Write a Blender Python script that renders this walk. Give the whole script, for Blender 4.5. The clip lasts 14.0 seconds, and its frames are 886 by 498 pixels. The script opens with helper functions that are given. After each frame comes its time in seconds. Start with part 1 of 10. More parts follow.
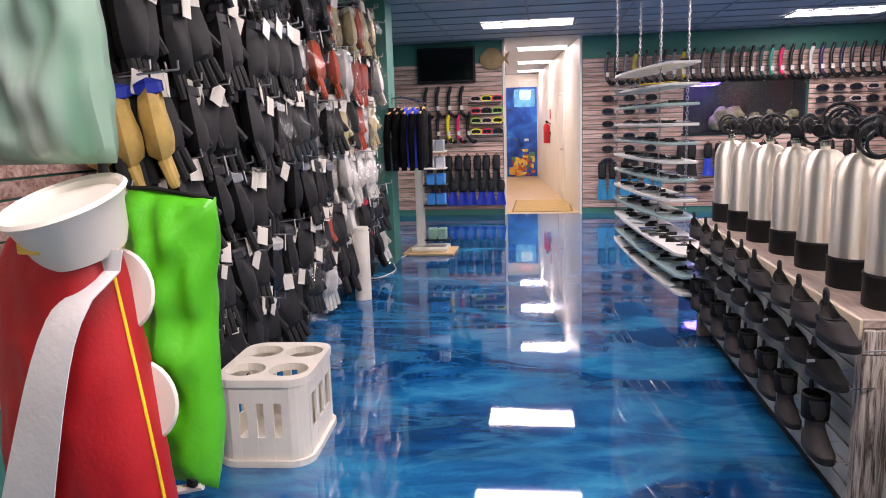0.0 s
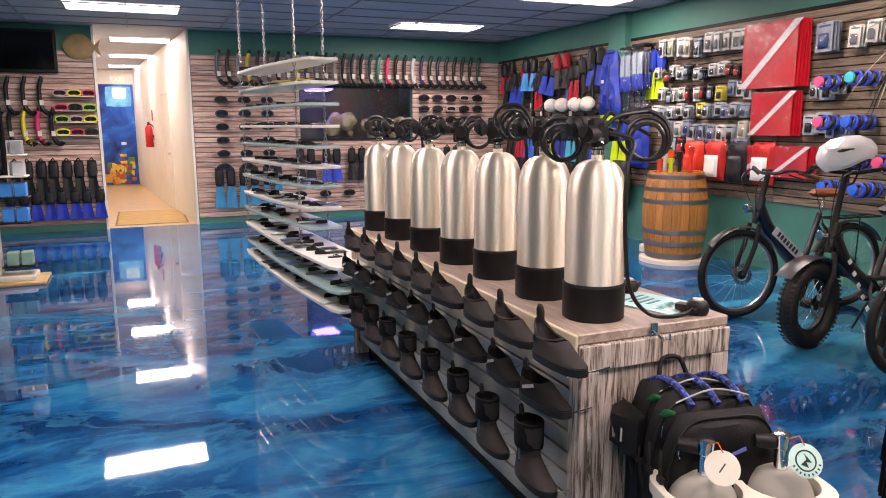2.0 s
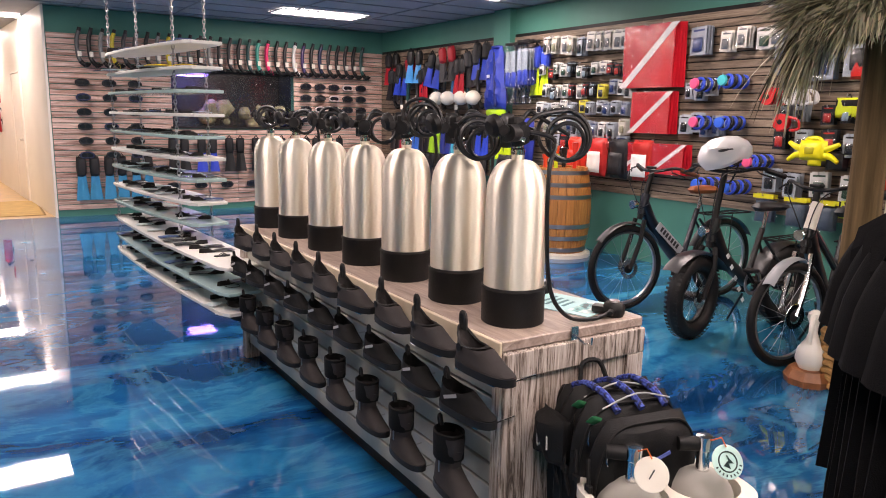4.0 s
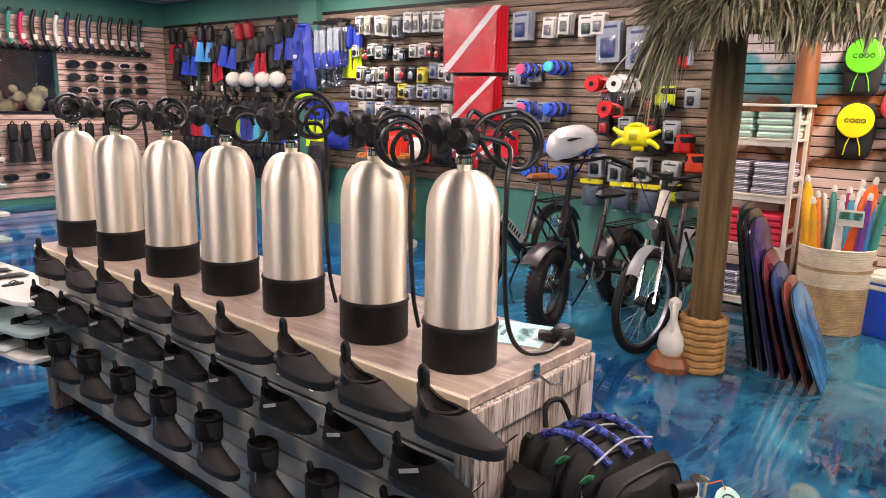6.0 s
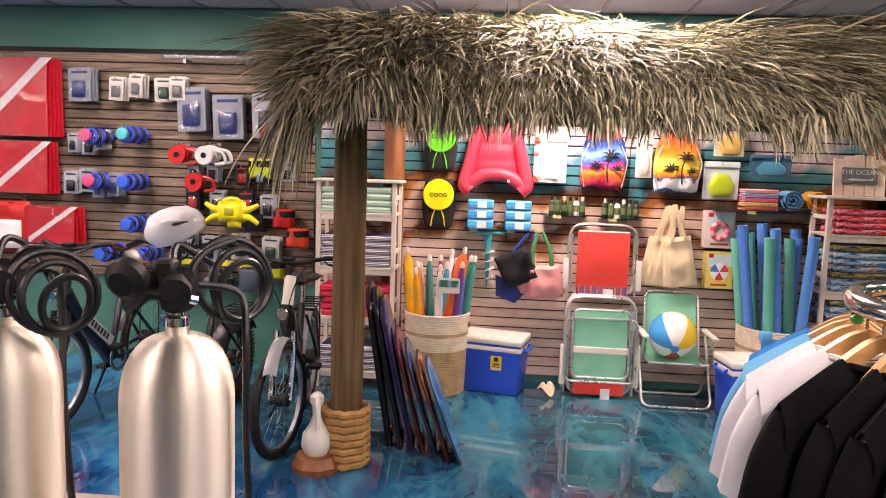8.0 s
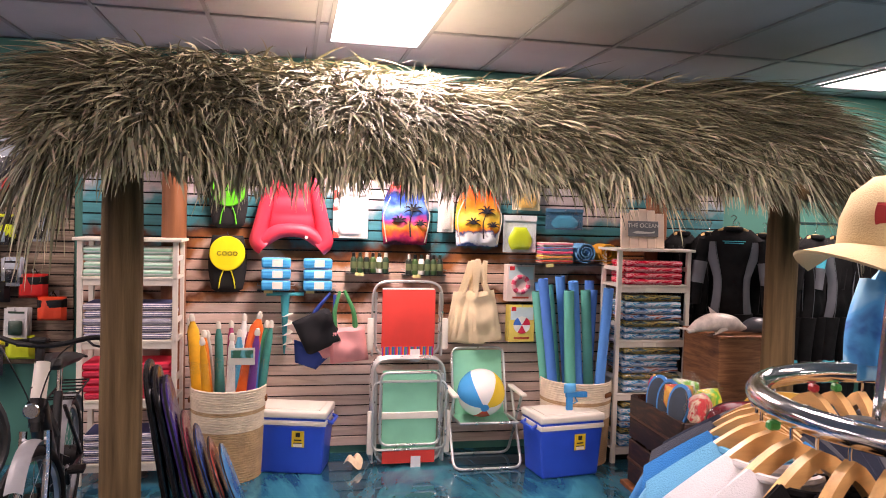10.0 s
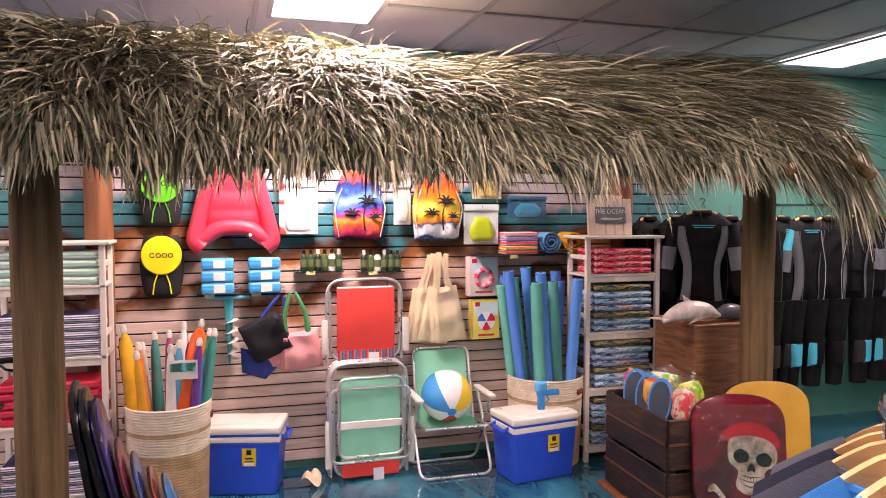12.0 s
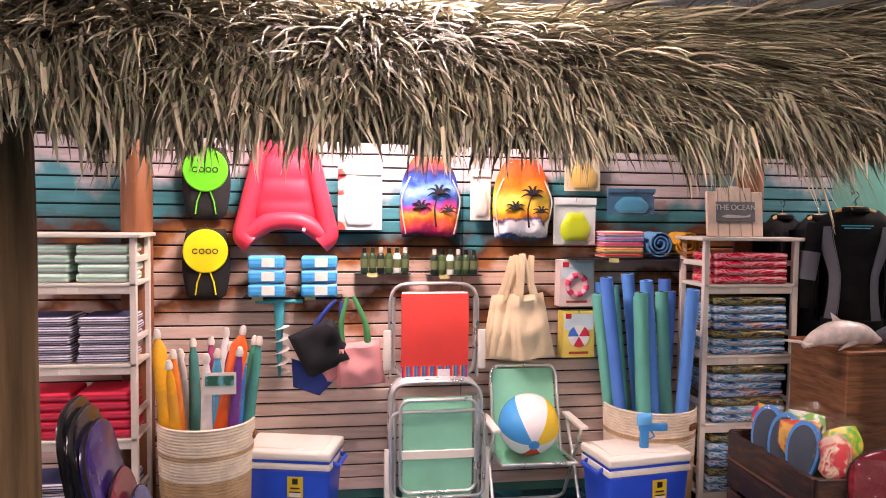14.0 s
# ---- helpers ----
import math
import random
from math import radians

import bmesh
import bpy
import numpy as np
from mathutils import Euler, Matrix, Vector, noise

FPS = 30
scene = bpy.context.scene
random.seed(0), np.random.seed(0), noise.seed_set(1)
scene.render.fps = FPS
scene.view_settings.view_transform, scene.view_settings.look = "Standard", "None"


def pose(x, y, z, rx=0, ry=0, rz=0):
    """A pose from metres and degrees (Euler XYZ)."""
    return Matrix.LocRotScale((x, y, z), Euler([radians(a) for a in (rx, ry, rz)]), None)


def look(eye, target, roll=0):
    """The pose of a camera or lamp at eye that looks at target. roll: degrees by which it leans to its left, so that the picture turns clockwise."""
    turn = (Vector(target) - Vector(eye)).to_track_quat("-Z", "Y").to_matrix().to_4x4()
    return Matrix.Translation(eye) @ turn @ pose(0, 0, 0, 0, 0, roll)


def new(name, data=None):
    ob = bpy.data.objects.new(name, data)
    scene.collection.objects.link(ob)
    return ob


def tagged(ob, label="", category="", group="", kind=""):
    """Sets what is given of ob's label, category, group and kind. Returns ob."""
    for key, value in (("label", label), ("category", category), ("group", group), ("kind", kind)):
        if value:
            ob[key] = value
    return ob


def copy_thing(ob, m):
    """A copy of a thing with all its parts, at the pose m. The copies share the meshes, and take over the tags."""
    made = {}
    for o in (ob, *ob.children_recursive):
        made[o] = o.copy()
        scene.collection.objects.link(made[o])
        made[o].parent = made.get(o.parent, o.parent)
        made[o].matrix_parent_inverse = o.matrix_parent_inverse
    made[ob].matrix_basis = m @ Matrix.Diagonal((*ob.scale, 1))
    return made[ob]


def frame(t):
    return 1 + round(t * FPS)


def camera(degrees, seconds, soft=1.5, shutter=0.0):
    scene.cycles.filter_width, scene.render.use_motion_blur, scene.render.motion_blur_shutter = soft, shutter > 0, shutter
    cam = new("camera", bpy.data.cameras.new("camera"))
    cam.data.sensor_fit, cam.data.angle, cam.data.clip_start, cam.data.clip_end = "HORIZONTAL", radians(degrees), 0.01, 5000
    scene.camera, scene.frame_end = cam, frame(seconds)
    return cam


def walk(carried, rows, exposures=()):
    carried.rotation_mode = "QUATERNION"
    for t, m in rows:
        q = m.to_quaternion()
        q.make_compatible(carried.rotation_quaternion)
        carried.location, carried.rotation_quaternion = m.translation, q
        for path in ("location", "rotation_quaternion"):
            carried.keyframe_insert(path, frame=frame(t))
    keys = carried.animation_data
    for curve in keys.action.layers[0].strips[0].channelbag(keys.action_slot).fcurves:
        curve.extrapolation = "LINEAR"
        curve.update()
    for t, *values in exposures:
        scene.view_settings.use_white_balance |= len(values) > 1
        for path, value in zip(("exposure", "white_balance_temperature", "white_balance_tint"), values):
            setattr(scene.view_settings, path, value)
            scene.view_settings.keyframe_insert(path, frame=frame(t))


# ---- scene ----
cam = camera(62.8, 14.0, soft=1.0)
PATH = [
    (0, (0.214, 0.269, 1.535), (-0.063, 2.221, 1.199), -1.8),
    (0.5, (0.184, 0.431, 1.516), (0.189, 2.4, 1.16), -1.3),
    (1, (0.155, 0.638, 1.499), (0.45, 2.583, 1.138), -0.8),
    (1.5, (0.114, 0.824, 1.49), (0.667, 2.714, 1.139), -0.5),
    (2, (0.052, 0.967, 1.495), (0.808, 2.787, 1.156), -0.3),
    (2.5, (0.015, 1.03, 1.491), (0.91, 2.784, 1.146), 0.1),
    (2.7, (0.011, 1.043, 1.49), (0.948, 2.776, 1.144), 0.3),
    (4.8, (-0.001, 1.321, 1.536), (1.131, 2.927, 1.165), 1.2),
    (5, (0.001, 1.385, 1.543), (1.171, 2.964, 1.171), 1.2),
    (5.5, (-0.037, 1.591, 1.557), (1.28, 3.045, 1.171), 1.1),
    (6, (-0.046, 1.808, 1.559), (1.449, 3.075, 1.155), 1.3),
    (6.5, (0.06, 2.018, 1.567), (1.743, 3.023, 1.171), 1.9),
    (7, (0.152, 2.193, 1.58), (1.992, 2.897, 1.232), 2.2),
    (7.5, (0.18, 2.349, 1.625), (2.118, 2.753, 1.345), 2.0),
    (8, (0.221, 2.428, 1.693), (2.2, 2.607, 1.468), 1.9),
    (8.5, (0.323, 2.439, 1.736), (2.315, 2.45, 1.563), 1.9),
    (9, (0.463, 2.462, 1.754), (2.453, 2.322, 1.625), 1.8),
    (9.2, (0.5, 2.471, 1.751), (2.487, 2.274, 1.639), 1.8),
    (11.3, (0.821, 2.641, 1.76), (2.729, 2.049, 1.664), 0.7),
    (11.5, (0.874, 2.638, 1.758), (2.782, 2.045, 1.66), 0.5),
    (12, (1.007, 2.6, 1.747), (2.92, 2.027, 1.645), -0.0),
    (12.5, (1.107, 2.532, 1.736), (3.04, 2.028, 1.634), 0.0),
    (13, (1.212, 2.452, 1.722), (3.164, 2.027, 1.626), 0.8),
    (13.5, (1.418, 2.377, 1.71), (3.384, 2.018, 1.617), 0.8),
    (14, (1.696, 2.295, 1.696), (3.671, 1.992, 1.599), 0.6),
]
WHITE = [(0, -0.12, 6600, 30), (2, -0.05, 7200, 29), (5, -0.03, 7200, 29), (6.7, 0.07, 7250, 31), (8, -0.08, 7500, 37), (9, -0.22, 7400, 38), (11.5, -0.12, 7150, 44), (14, -0.18, 7250, 46)]
walk(cam, [(t, look(eye, target, roll)) for t, eye, target, roll in PATH], WHITE)

# ---- world, lamps and exposure ----
W_E, W_N, W_W, W_S, CEIL = 5.97, 12.6, -1.80, -4.5, 2.88
world = bpy.data.worlds.new("world")
scene.world = world
world.use_nodes = True
world.node_tree.nodes["Background"].inputs[0].default_value = (0.55, 0.6, 0.7, 1)
world.node_tree.nodes["Background"].inputs[1].default_value = 0.012
scene.view_settings.exposure = 0.0
# (2.35, 1.6) and (2.3, -0.9) are unseen, added to brighten the hut's front
TROFFERS = [(0.0, 10.75), (4.17, 11.1), (0.0, 8.2), (4.75, 8.25), (0.0, 4.7), (2.45, 6.6), (4.4, 5.4), (4.74, 2.05), (0.0, 1.2), (2.35, 1.6), (2.3, -0.9), (5.0, -1.75), (0.0, -2.6)]
HALL_LAMPS = [(0.2, 14.3), (0.1, 17.4), (0.0, 20.2)]


def lamp(x, y, z, sx, sy, watts, col=(1.0, 0.96, 0.90)):
    li = bpy.data.lights.new("ceiling_lamp", "AREA")
    li.shape, li.size, li.size_y, li.energy, li.color = "RECTANGLE", sx, sy, watts, col
    ob = new("ceiling_lamp", li)
    ob.location = (x, y, z)
    return ob


for x, y in TROFFERS:
    lamp(x, y, CEIL - 0.014, 1.25, 0.58, 170 if (x, y) == (4.74, 2.05) else 54 if (x, y) in ((2.3, -0.9), (5.0, -1.75)) else 35 if (x, y) == (4.4, 5.4) else 44)
for x, y in HALL_LAMPS:
    lamp(x, y, CEIL - 0.014, 0.9, 0.5, 28)

# ---- helpers for meshes ----
def thing(name, m=None, label="", category="", group="", kind=""):
    ob = new(name)
    ob.empty_display_size = 0.05
    ob.matrix_world = m if m is not None else Matrix()
    return tagged(ob, label, category, group, kind)


def mesh_of(name, bm, material, smooth=False):
    me = bpy.data.meshes.new(name)
    if smooth:
        for f in bm.faces:
            f.smooth = True
    bmesh.ops.recalc_face_normals(bm, faces=bm.faces[:])
    bm.to_mesh(me)
    bm.free()
    if smooth:
        me.set_sharp_from_angle(angle=radians(38))
    me.materials.append(material)
    return me


def part(name, bm, material, parent=None, label="", smooth=False, m=None):
    ob = new(name, mesh_of(name, bm, material, smooth))
    if parent is not None:
        ob.parent = parent
    if m is not None:
        ob.matrix_basis = m
    return tagged(ob, label)


def shared(name, me, parent, m, label=""):
    ob = new(name, me)
    ob.parent = parent
    ob.matrix_basis = m
    return tagged(ob, label)


def box(sx, sy, sz, at=(0, 0, 0), bevel=0.0, bm=None, rot=None, seg=1):
    """A box with its base centre at at."""
    b = bmesh.new()
    bmesh.ops.create_cube(b, size=1)
    bmesh.ops.scale(b, vec=(sx, sy, sz), verts=b.verts)
    if bevel:
        bmesh.ops.bevel(b, geom=b.edges[:], offset=bevel, segments=seg, affect="EDGES", profile=0.6)
    m = Matrix.Translation((at[0], at[1], at[2] + sz / 2))
    if rot is not None:
        m = m @ rot
    b.transform(m)
    return join(bm, b)


def join(bm, b):
    if bm is None:
        return b
    me = bpy.data.meshes.new("tmp")
    b.to_mesh(me)
    b.free()
    bm.from_mesh(me)
    bpy.data.meshes.remove(me)
    return bm


def rod(p0, p1, r0, r1=None, seg=10, bm=None):
    p0, p1 = Vector(p0), Vector(p1)
    r1 = r0 if r1 is None else r1
    b = bmesh.new()
    d = p1 - p0
    bmesh.ops.create_cone(b, cap_ends=True, segments=seg, radius1=r0, radius2=r1, depth=d.length)
    b.transform(Matrix.Translation((p0 + p1) / 2) @ d.to_track_quat("Z", "Y").to_matrix().to_4x4())
    return join(bm, b)


def lathe(profile, seg=24, bm=None, m=None):
    """Turns (radius, height) pairs about z."""
    b = bmesh.new()
    rings = []
    for r, z in profile:
        if r < 1e-5:
            rings.append([b.verts.new((0, 0, z))])
        else:
            rings.append([b.verts.new((r * math.cos(2 * math.pi * i / seg), r * math.sin(2 * math.pi * i / seg), z)) for i in range(seg)])
    for a, c in zip(rings, rings[1:]):
        for i in range(seg):
            j = (i + 1) % seg
            if len(a) == 1 and len(c) > 1:
                b.faces.new((a[0], c[i], c[j]))
            elif len(c) == 1 and len(a) > 1:
                b.faces.new((a[i], a[j], c[0]))
            elif len(a) > 1:
                b.faces.new((a[i], a[j], c[j], c[i]))
    if m is not None:
        b.transform(m)
    return join(bm, b)


def tube(points, r, seg=8, bm=None, closed=False, smooth_steps=0):
    pts = [Vector(p) for p in points]
    if smooth_steps:
        pts = spline(pts, smooth_steps, closed)
    b = bmesh.new()
    n = len(pts)
    rings, ref = [], None
    for i, p in enumerate(pts):
        a = pts[(i - 1) % n] if (i or closed) else p
        c = pts[(i + 1) % n] if (i < n - 1 or closed) else p
        d = (c - a).normalized()
        if ref is None:
            ref = d.orthogonal().normalized()
        ref = (ref - d * ref.dot(d)).normalized()
        s = d.cross(ref)
        rr = r(i / max(1, n - 1)) if callable(r) else r
        rings.append([b.verts.new(p + rr * (math.cos(2 * math.pi * k / seg) * ref + math.sin(2 * math.pi * k / seg) * s)) for k in range(seg)])
    for i in range(n if closed else n - 1):
        a, c = rings[i], rings[(i + 1) % n]
        for k in range(seg):
            b.faces.new((a[k], a[(k + 1) % seg], c[(k + 1) % seg], c[k]))
    if not closed:
        b.faces.new(rings[0])
        b.faces.new(rings[-1])
    return join(bm, b)


def spline(pts, steps, closed=False):
    out, n = [], len(pts)
    for i in range(n if closed else n - 1):
        p0 = pts[(i - 1) % n] if (i or closed) else pts[0]
        p1, p2 = pts[i], pts[(i + 1) % n]
        p3 = pts[(i + 2) % n] if (i + 2 < n or closed) else pts[-1]
        for k in range(steps):
            t = k / steps
            out.append(0.5 * ((2 * p1) + (p2 - p0) * t + (2 * p0 - 5 * p1 + 4 * p2 - p3) * t * t + (3 * p1 - p0 - 3 * p2 + p3) * t ** 3))
    if not closed:
        out.append(pts[-1])
    return out


def rounded(points, r, steps=4, closed=False):
    """The same line with its corners rounded."""
    P = [Vector(p) for p in points]
    out, n = [], len(P)
    for i, p in enumerate(P):
        if not closed and i in (0, n - 1):
            out.append(p)
            continue
        a, c = P[i - 1], P[(i + 1) % n]
        d0, d1 = (a - p), (c - p)
        p0, p1 = p + d0.normalized() * min(r, d0.length * 0.48), p + d1.normalized() * min(r, d1.length * 0.48)
        for k in range(steps + 1):
            t = k / steps
            out.append(p0 * (1 - t) ** 2 + p * 2 * t * (1 - t) + p1 * t * t)
    return out


def prism(outline, depth, bm=None, m=None, bevel=0.0):
    """An outline in x and z, pushed out along y by depth (centred)."""
    b = bmesh.new()
    front = [b.verts.new((x, -depth / 2, z)) for x, z in outline]
    back = [b.verts.new((x, depth / 2, z)) for x, z in outline]
    n = len(outline)
    b.faces.new(front)
    b.faces.new(back[::-1])
    for i in range(n):
        b.faces.new((front[i], back[i], back[(i + 1) % n], front[(i + 1) % n]))
    if bevel:
        bmesh.ops.recalc_face_normals(b, faces=b.faces[:])
        es = [e for e in b.edges if abs(e.verts[0].co.y - e.verts[1].co.y) < 1e-6]
        bmesh.ops.bevel(b, geom=es, offset=bevel, segments=2, affect="EDGES", profile=0.6)
    if m is not None:
        b.transform(m)
    return join(bm, b)


def sheet(f, nu, nv, thick=0.004, bm=None):
    """A closed thin body over f(u, v), pushed out by thick along its own normal."""
    b = bmesh.new()
    P = [[Vector(f(i / nu, j / nv)) for j in range(nv + 1)] for i in range(nu + 1)]
    def nrm(i, j):
        du = P[min(i + 1, nu)][j] - P[max(i - 1, 0)][j]
        dv = P[i][min(j + 1, nv)] - P[i][max(j - 1, 0)]
        c = du.cross(dv)
        return c.normalized() if c.length > 1e-9 else Vector((0, 0, 1))
    A = [[b.verts.new(P[i][j]) for j in range(nv + 1)] for i in range(nu + 1)]
    B = [[b.verts.new(P[i][j] + thick * nrm(i, j)) for j in range(nv + 1)] for i in range(nu + 1)]
    for i in range(nu):
        for j in range(nv):
            b.faces.new((A[i][j], A[i + 1][j], A[i + 1][j + 1], A[i][j + 1]))
            b.faces.new((B[i][j], B[i][j + 1], B[i + 1][j + 1], B[i + 1][j]))
    for i in range(nu):
        b.faces.new((A[i][0], B[i][0], B[i + 1][0], A[i + 1][0]))
        b.faces.new((A[i][nv], A[i + 1][nv], B[i + 1][nv], B[i][nv]))
    for j in range(nv):
        b.faces.new((A[0][j], A[0][j + 1], B[0][j + 1], B[0][j]))
        b.faces.new((A[nu][j], B[nu][j], B[nu][j + 1], A[nu][j + 1]))
    return join(bm, b)


def pillow(w, h, d, bm=None, m=None, n=8, power=2.6, wrinkle=0.0):
    """A soft body in x (w) and z (h, from 0 up), d thick along y."""
    b = bmesh.new()
    for side in (1, -1):
        V = []
        for i in range(n + 1):
            row = []
            for j in range(n + 1):
                u, v = 2 * i / n - 1, 2 * j / n - 1
                t = max(0.0, (1 - abs(u) ** power) * (1 - abs(v) ** power)) ** 0.5
                x, z = u * w / 2 * (1 - 0.06 * v * v), (v * (1 - 0.05 * u * u) + 1) * h / 2
                y = side * d / 2 * t
                if wrinkle:
                    y += wrinkle * t * noise.noise(Vector((x * 14, z * 14, w * 37 + side)))
                row.append(b.verts.new((x, y, z)))
            V.append(row)
        for i in range(n):
            for j in range(n):
                q = (V[i][j], V[i + 1][j], V[i + 1][j + 1], V[i][j + 1])
                b.faces.new(q if side < 0 else q[::-1])
    bmesh.ops.remove_doubles(b, verts=b.verts, dist=1e-5)
    if m is not None:
        b.transform(m)
    return join(bm, b)


def words(text, size, material, parent, m, name="lettering", depth=0.001):
    cu = bpy.data.curves.new(name, "FONT")
    cu.body, cu.size, cu.align_x, cu.align_y, cu.extrude = text, size, "CENTER", "CENTER", depth
    tmp = bpy.data.objects.new(name, cu)
    scene.collection.objects.link(tmp)
    me = bpy.data.meshes.new_from_object(tmp.evaluated_get(bpy.context.evaluated_depsgraph_get()))
    bpy.data.objects.remove(tmp)
    me.materials.clear()
    me.materials.append(material)
    return shared(name, me, parent, m)


# a turn that lays the x-z plane of a thing against the east wall, facing west
def east(x, y, z, tilt=0.0, spin=0.0):
    return pose(x, y, z, 0, 0, -90) @ pose(0, 0, 0, tilt, spin, 0)

# ---- materials ----
def rgb(h):
    v = [int(h[i:i + 2], 16) / 255 for i in (0, 2, 4)]
    return tuple(c / 12.92 if c <= 0.04045 else ((c + 0.055) / 1.055) ** 2.4 for c in v)


MATS = {}


def nodes_of(name):
    ma = bpy.data.materials.new(name)
    ma.use_nodes = True
    nt = ma.node_tree
    return ma, nt, nt.nodes["Principled BSDF"]


def surf(name, col, rough=0.5, metal=0.0, vary=0.12, scale=6.0, bump=0.15, fine=120.0, coat=0.0, random_tint=0.0, stretch=(1, 1, 1), col2=None, spec=0.5, trans=0.0):
    """A surface with stains at a large scale and grain at a fine one."""
    if name in MATS:
        return MATS[name]
    ma, nt, p = nodes_of(name)
    N, L = nt.nodes.new, nt.links.new
    co = N("ShaderNodeTexCoord")
    mp = N("ShaderNodeMapping")
    mp.inputs["Scale"].default_value = stretch
    L(co.outputs["Object"], mp.inputs["Vector"])
    n1, n2 = N("ShaderNodeTexNoise"), N("ShaderNodeTexNoise")
    n1.inputs["Scale"].default_value, n1.inputs["Detail"].default_value = scale, 5
    n2.inputs["Scale"].default_value, n2.inputs["Detail"].default_value = fine, 3
    L(mp.outputs[0], n1.inputs["Vector"])
    L(mp.outputs[0], n2.inputs["Vector"])
    ramp = N("ShaderNodeValToRGB")
    c2 = col2 or tuple(min(1, c * (1 + vary) + vary * 0.02) for c in col)
    c1 = col if col2 else tuple(c * (1 - vary) for c in col)
    ramp.color_ramp.elements[0].position, ramp.color_ramp.elements[1].position = 0.35, 0.65
    ramp.color_ramp.elements[0].color, ramp.color_ramp.elements[1].color = (*c1, 1), (*c2, 1)
    L(n1.outputs["Fac"], ramp.inputs[0])
    last = ramp.outputs[0]
    if random_tint:
        oi, hs, mr = N("ShaderNodeObjectInfo"), N("ShaderNodeHueSaturation"), N("ShaderNodeMapRange")
        mr.inputs["To Min"].default_value, mr.inputs["To Max"].default_value = 1 - random_tint, 1 + random_tint
        L(oi.outputs["Random"], mr.inputs[0])
        L(mr.outputs[0], hs.inputs["Value"])
        L(last, hs.inputs["Color"])
        last = hs.outputs[0]
    L(last, p.inputs["Base Color"])
    mr2 = N("ShaderNodeMapRange")
    mr2.inputs["To Min"].default_value, mr2.inputs["To Max"].default_value = max(0.02, rough - 0.08), min(1, rough + 0.1)
    L(n1.outputs["Fac"], mr2.inputs[0])
    L(mr2.outputs[0], p.inputs["Roughness"])
    p.inputs["Metallic"].default_value = metal
    p.inputs["Coat Weight"].default_value = coat
    p.inputs["Specular IOR Level"].default_value = spec
    p.inputs["Transmission Weight"].default_value = trans
    if bump:
        bp = N("ShaderNodeBump")
        bp.inputs["Strength"].default_value, bp.inputs["Distance"].default_value = bump, 0.004
        L(n2.outputs["Fac"], bp.inputs["Height"])
        L(bp.outputs[0], p.inputs["Normal"])
    MATS[name] = ma
    return ma


def paint(h, rough=0.5, **k):
    """A named plain material for a colour."""
    return surf("col_%s_%d" % (h, round(rough * 100)), rgb(h), rough, **k)


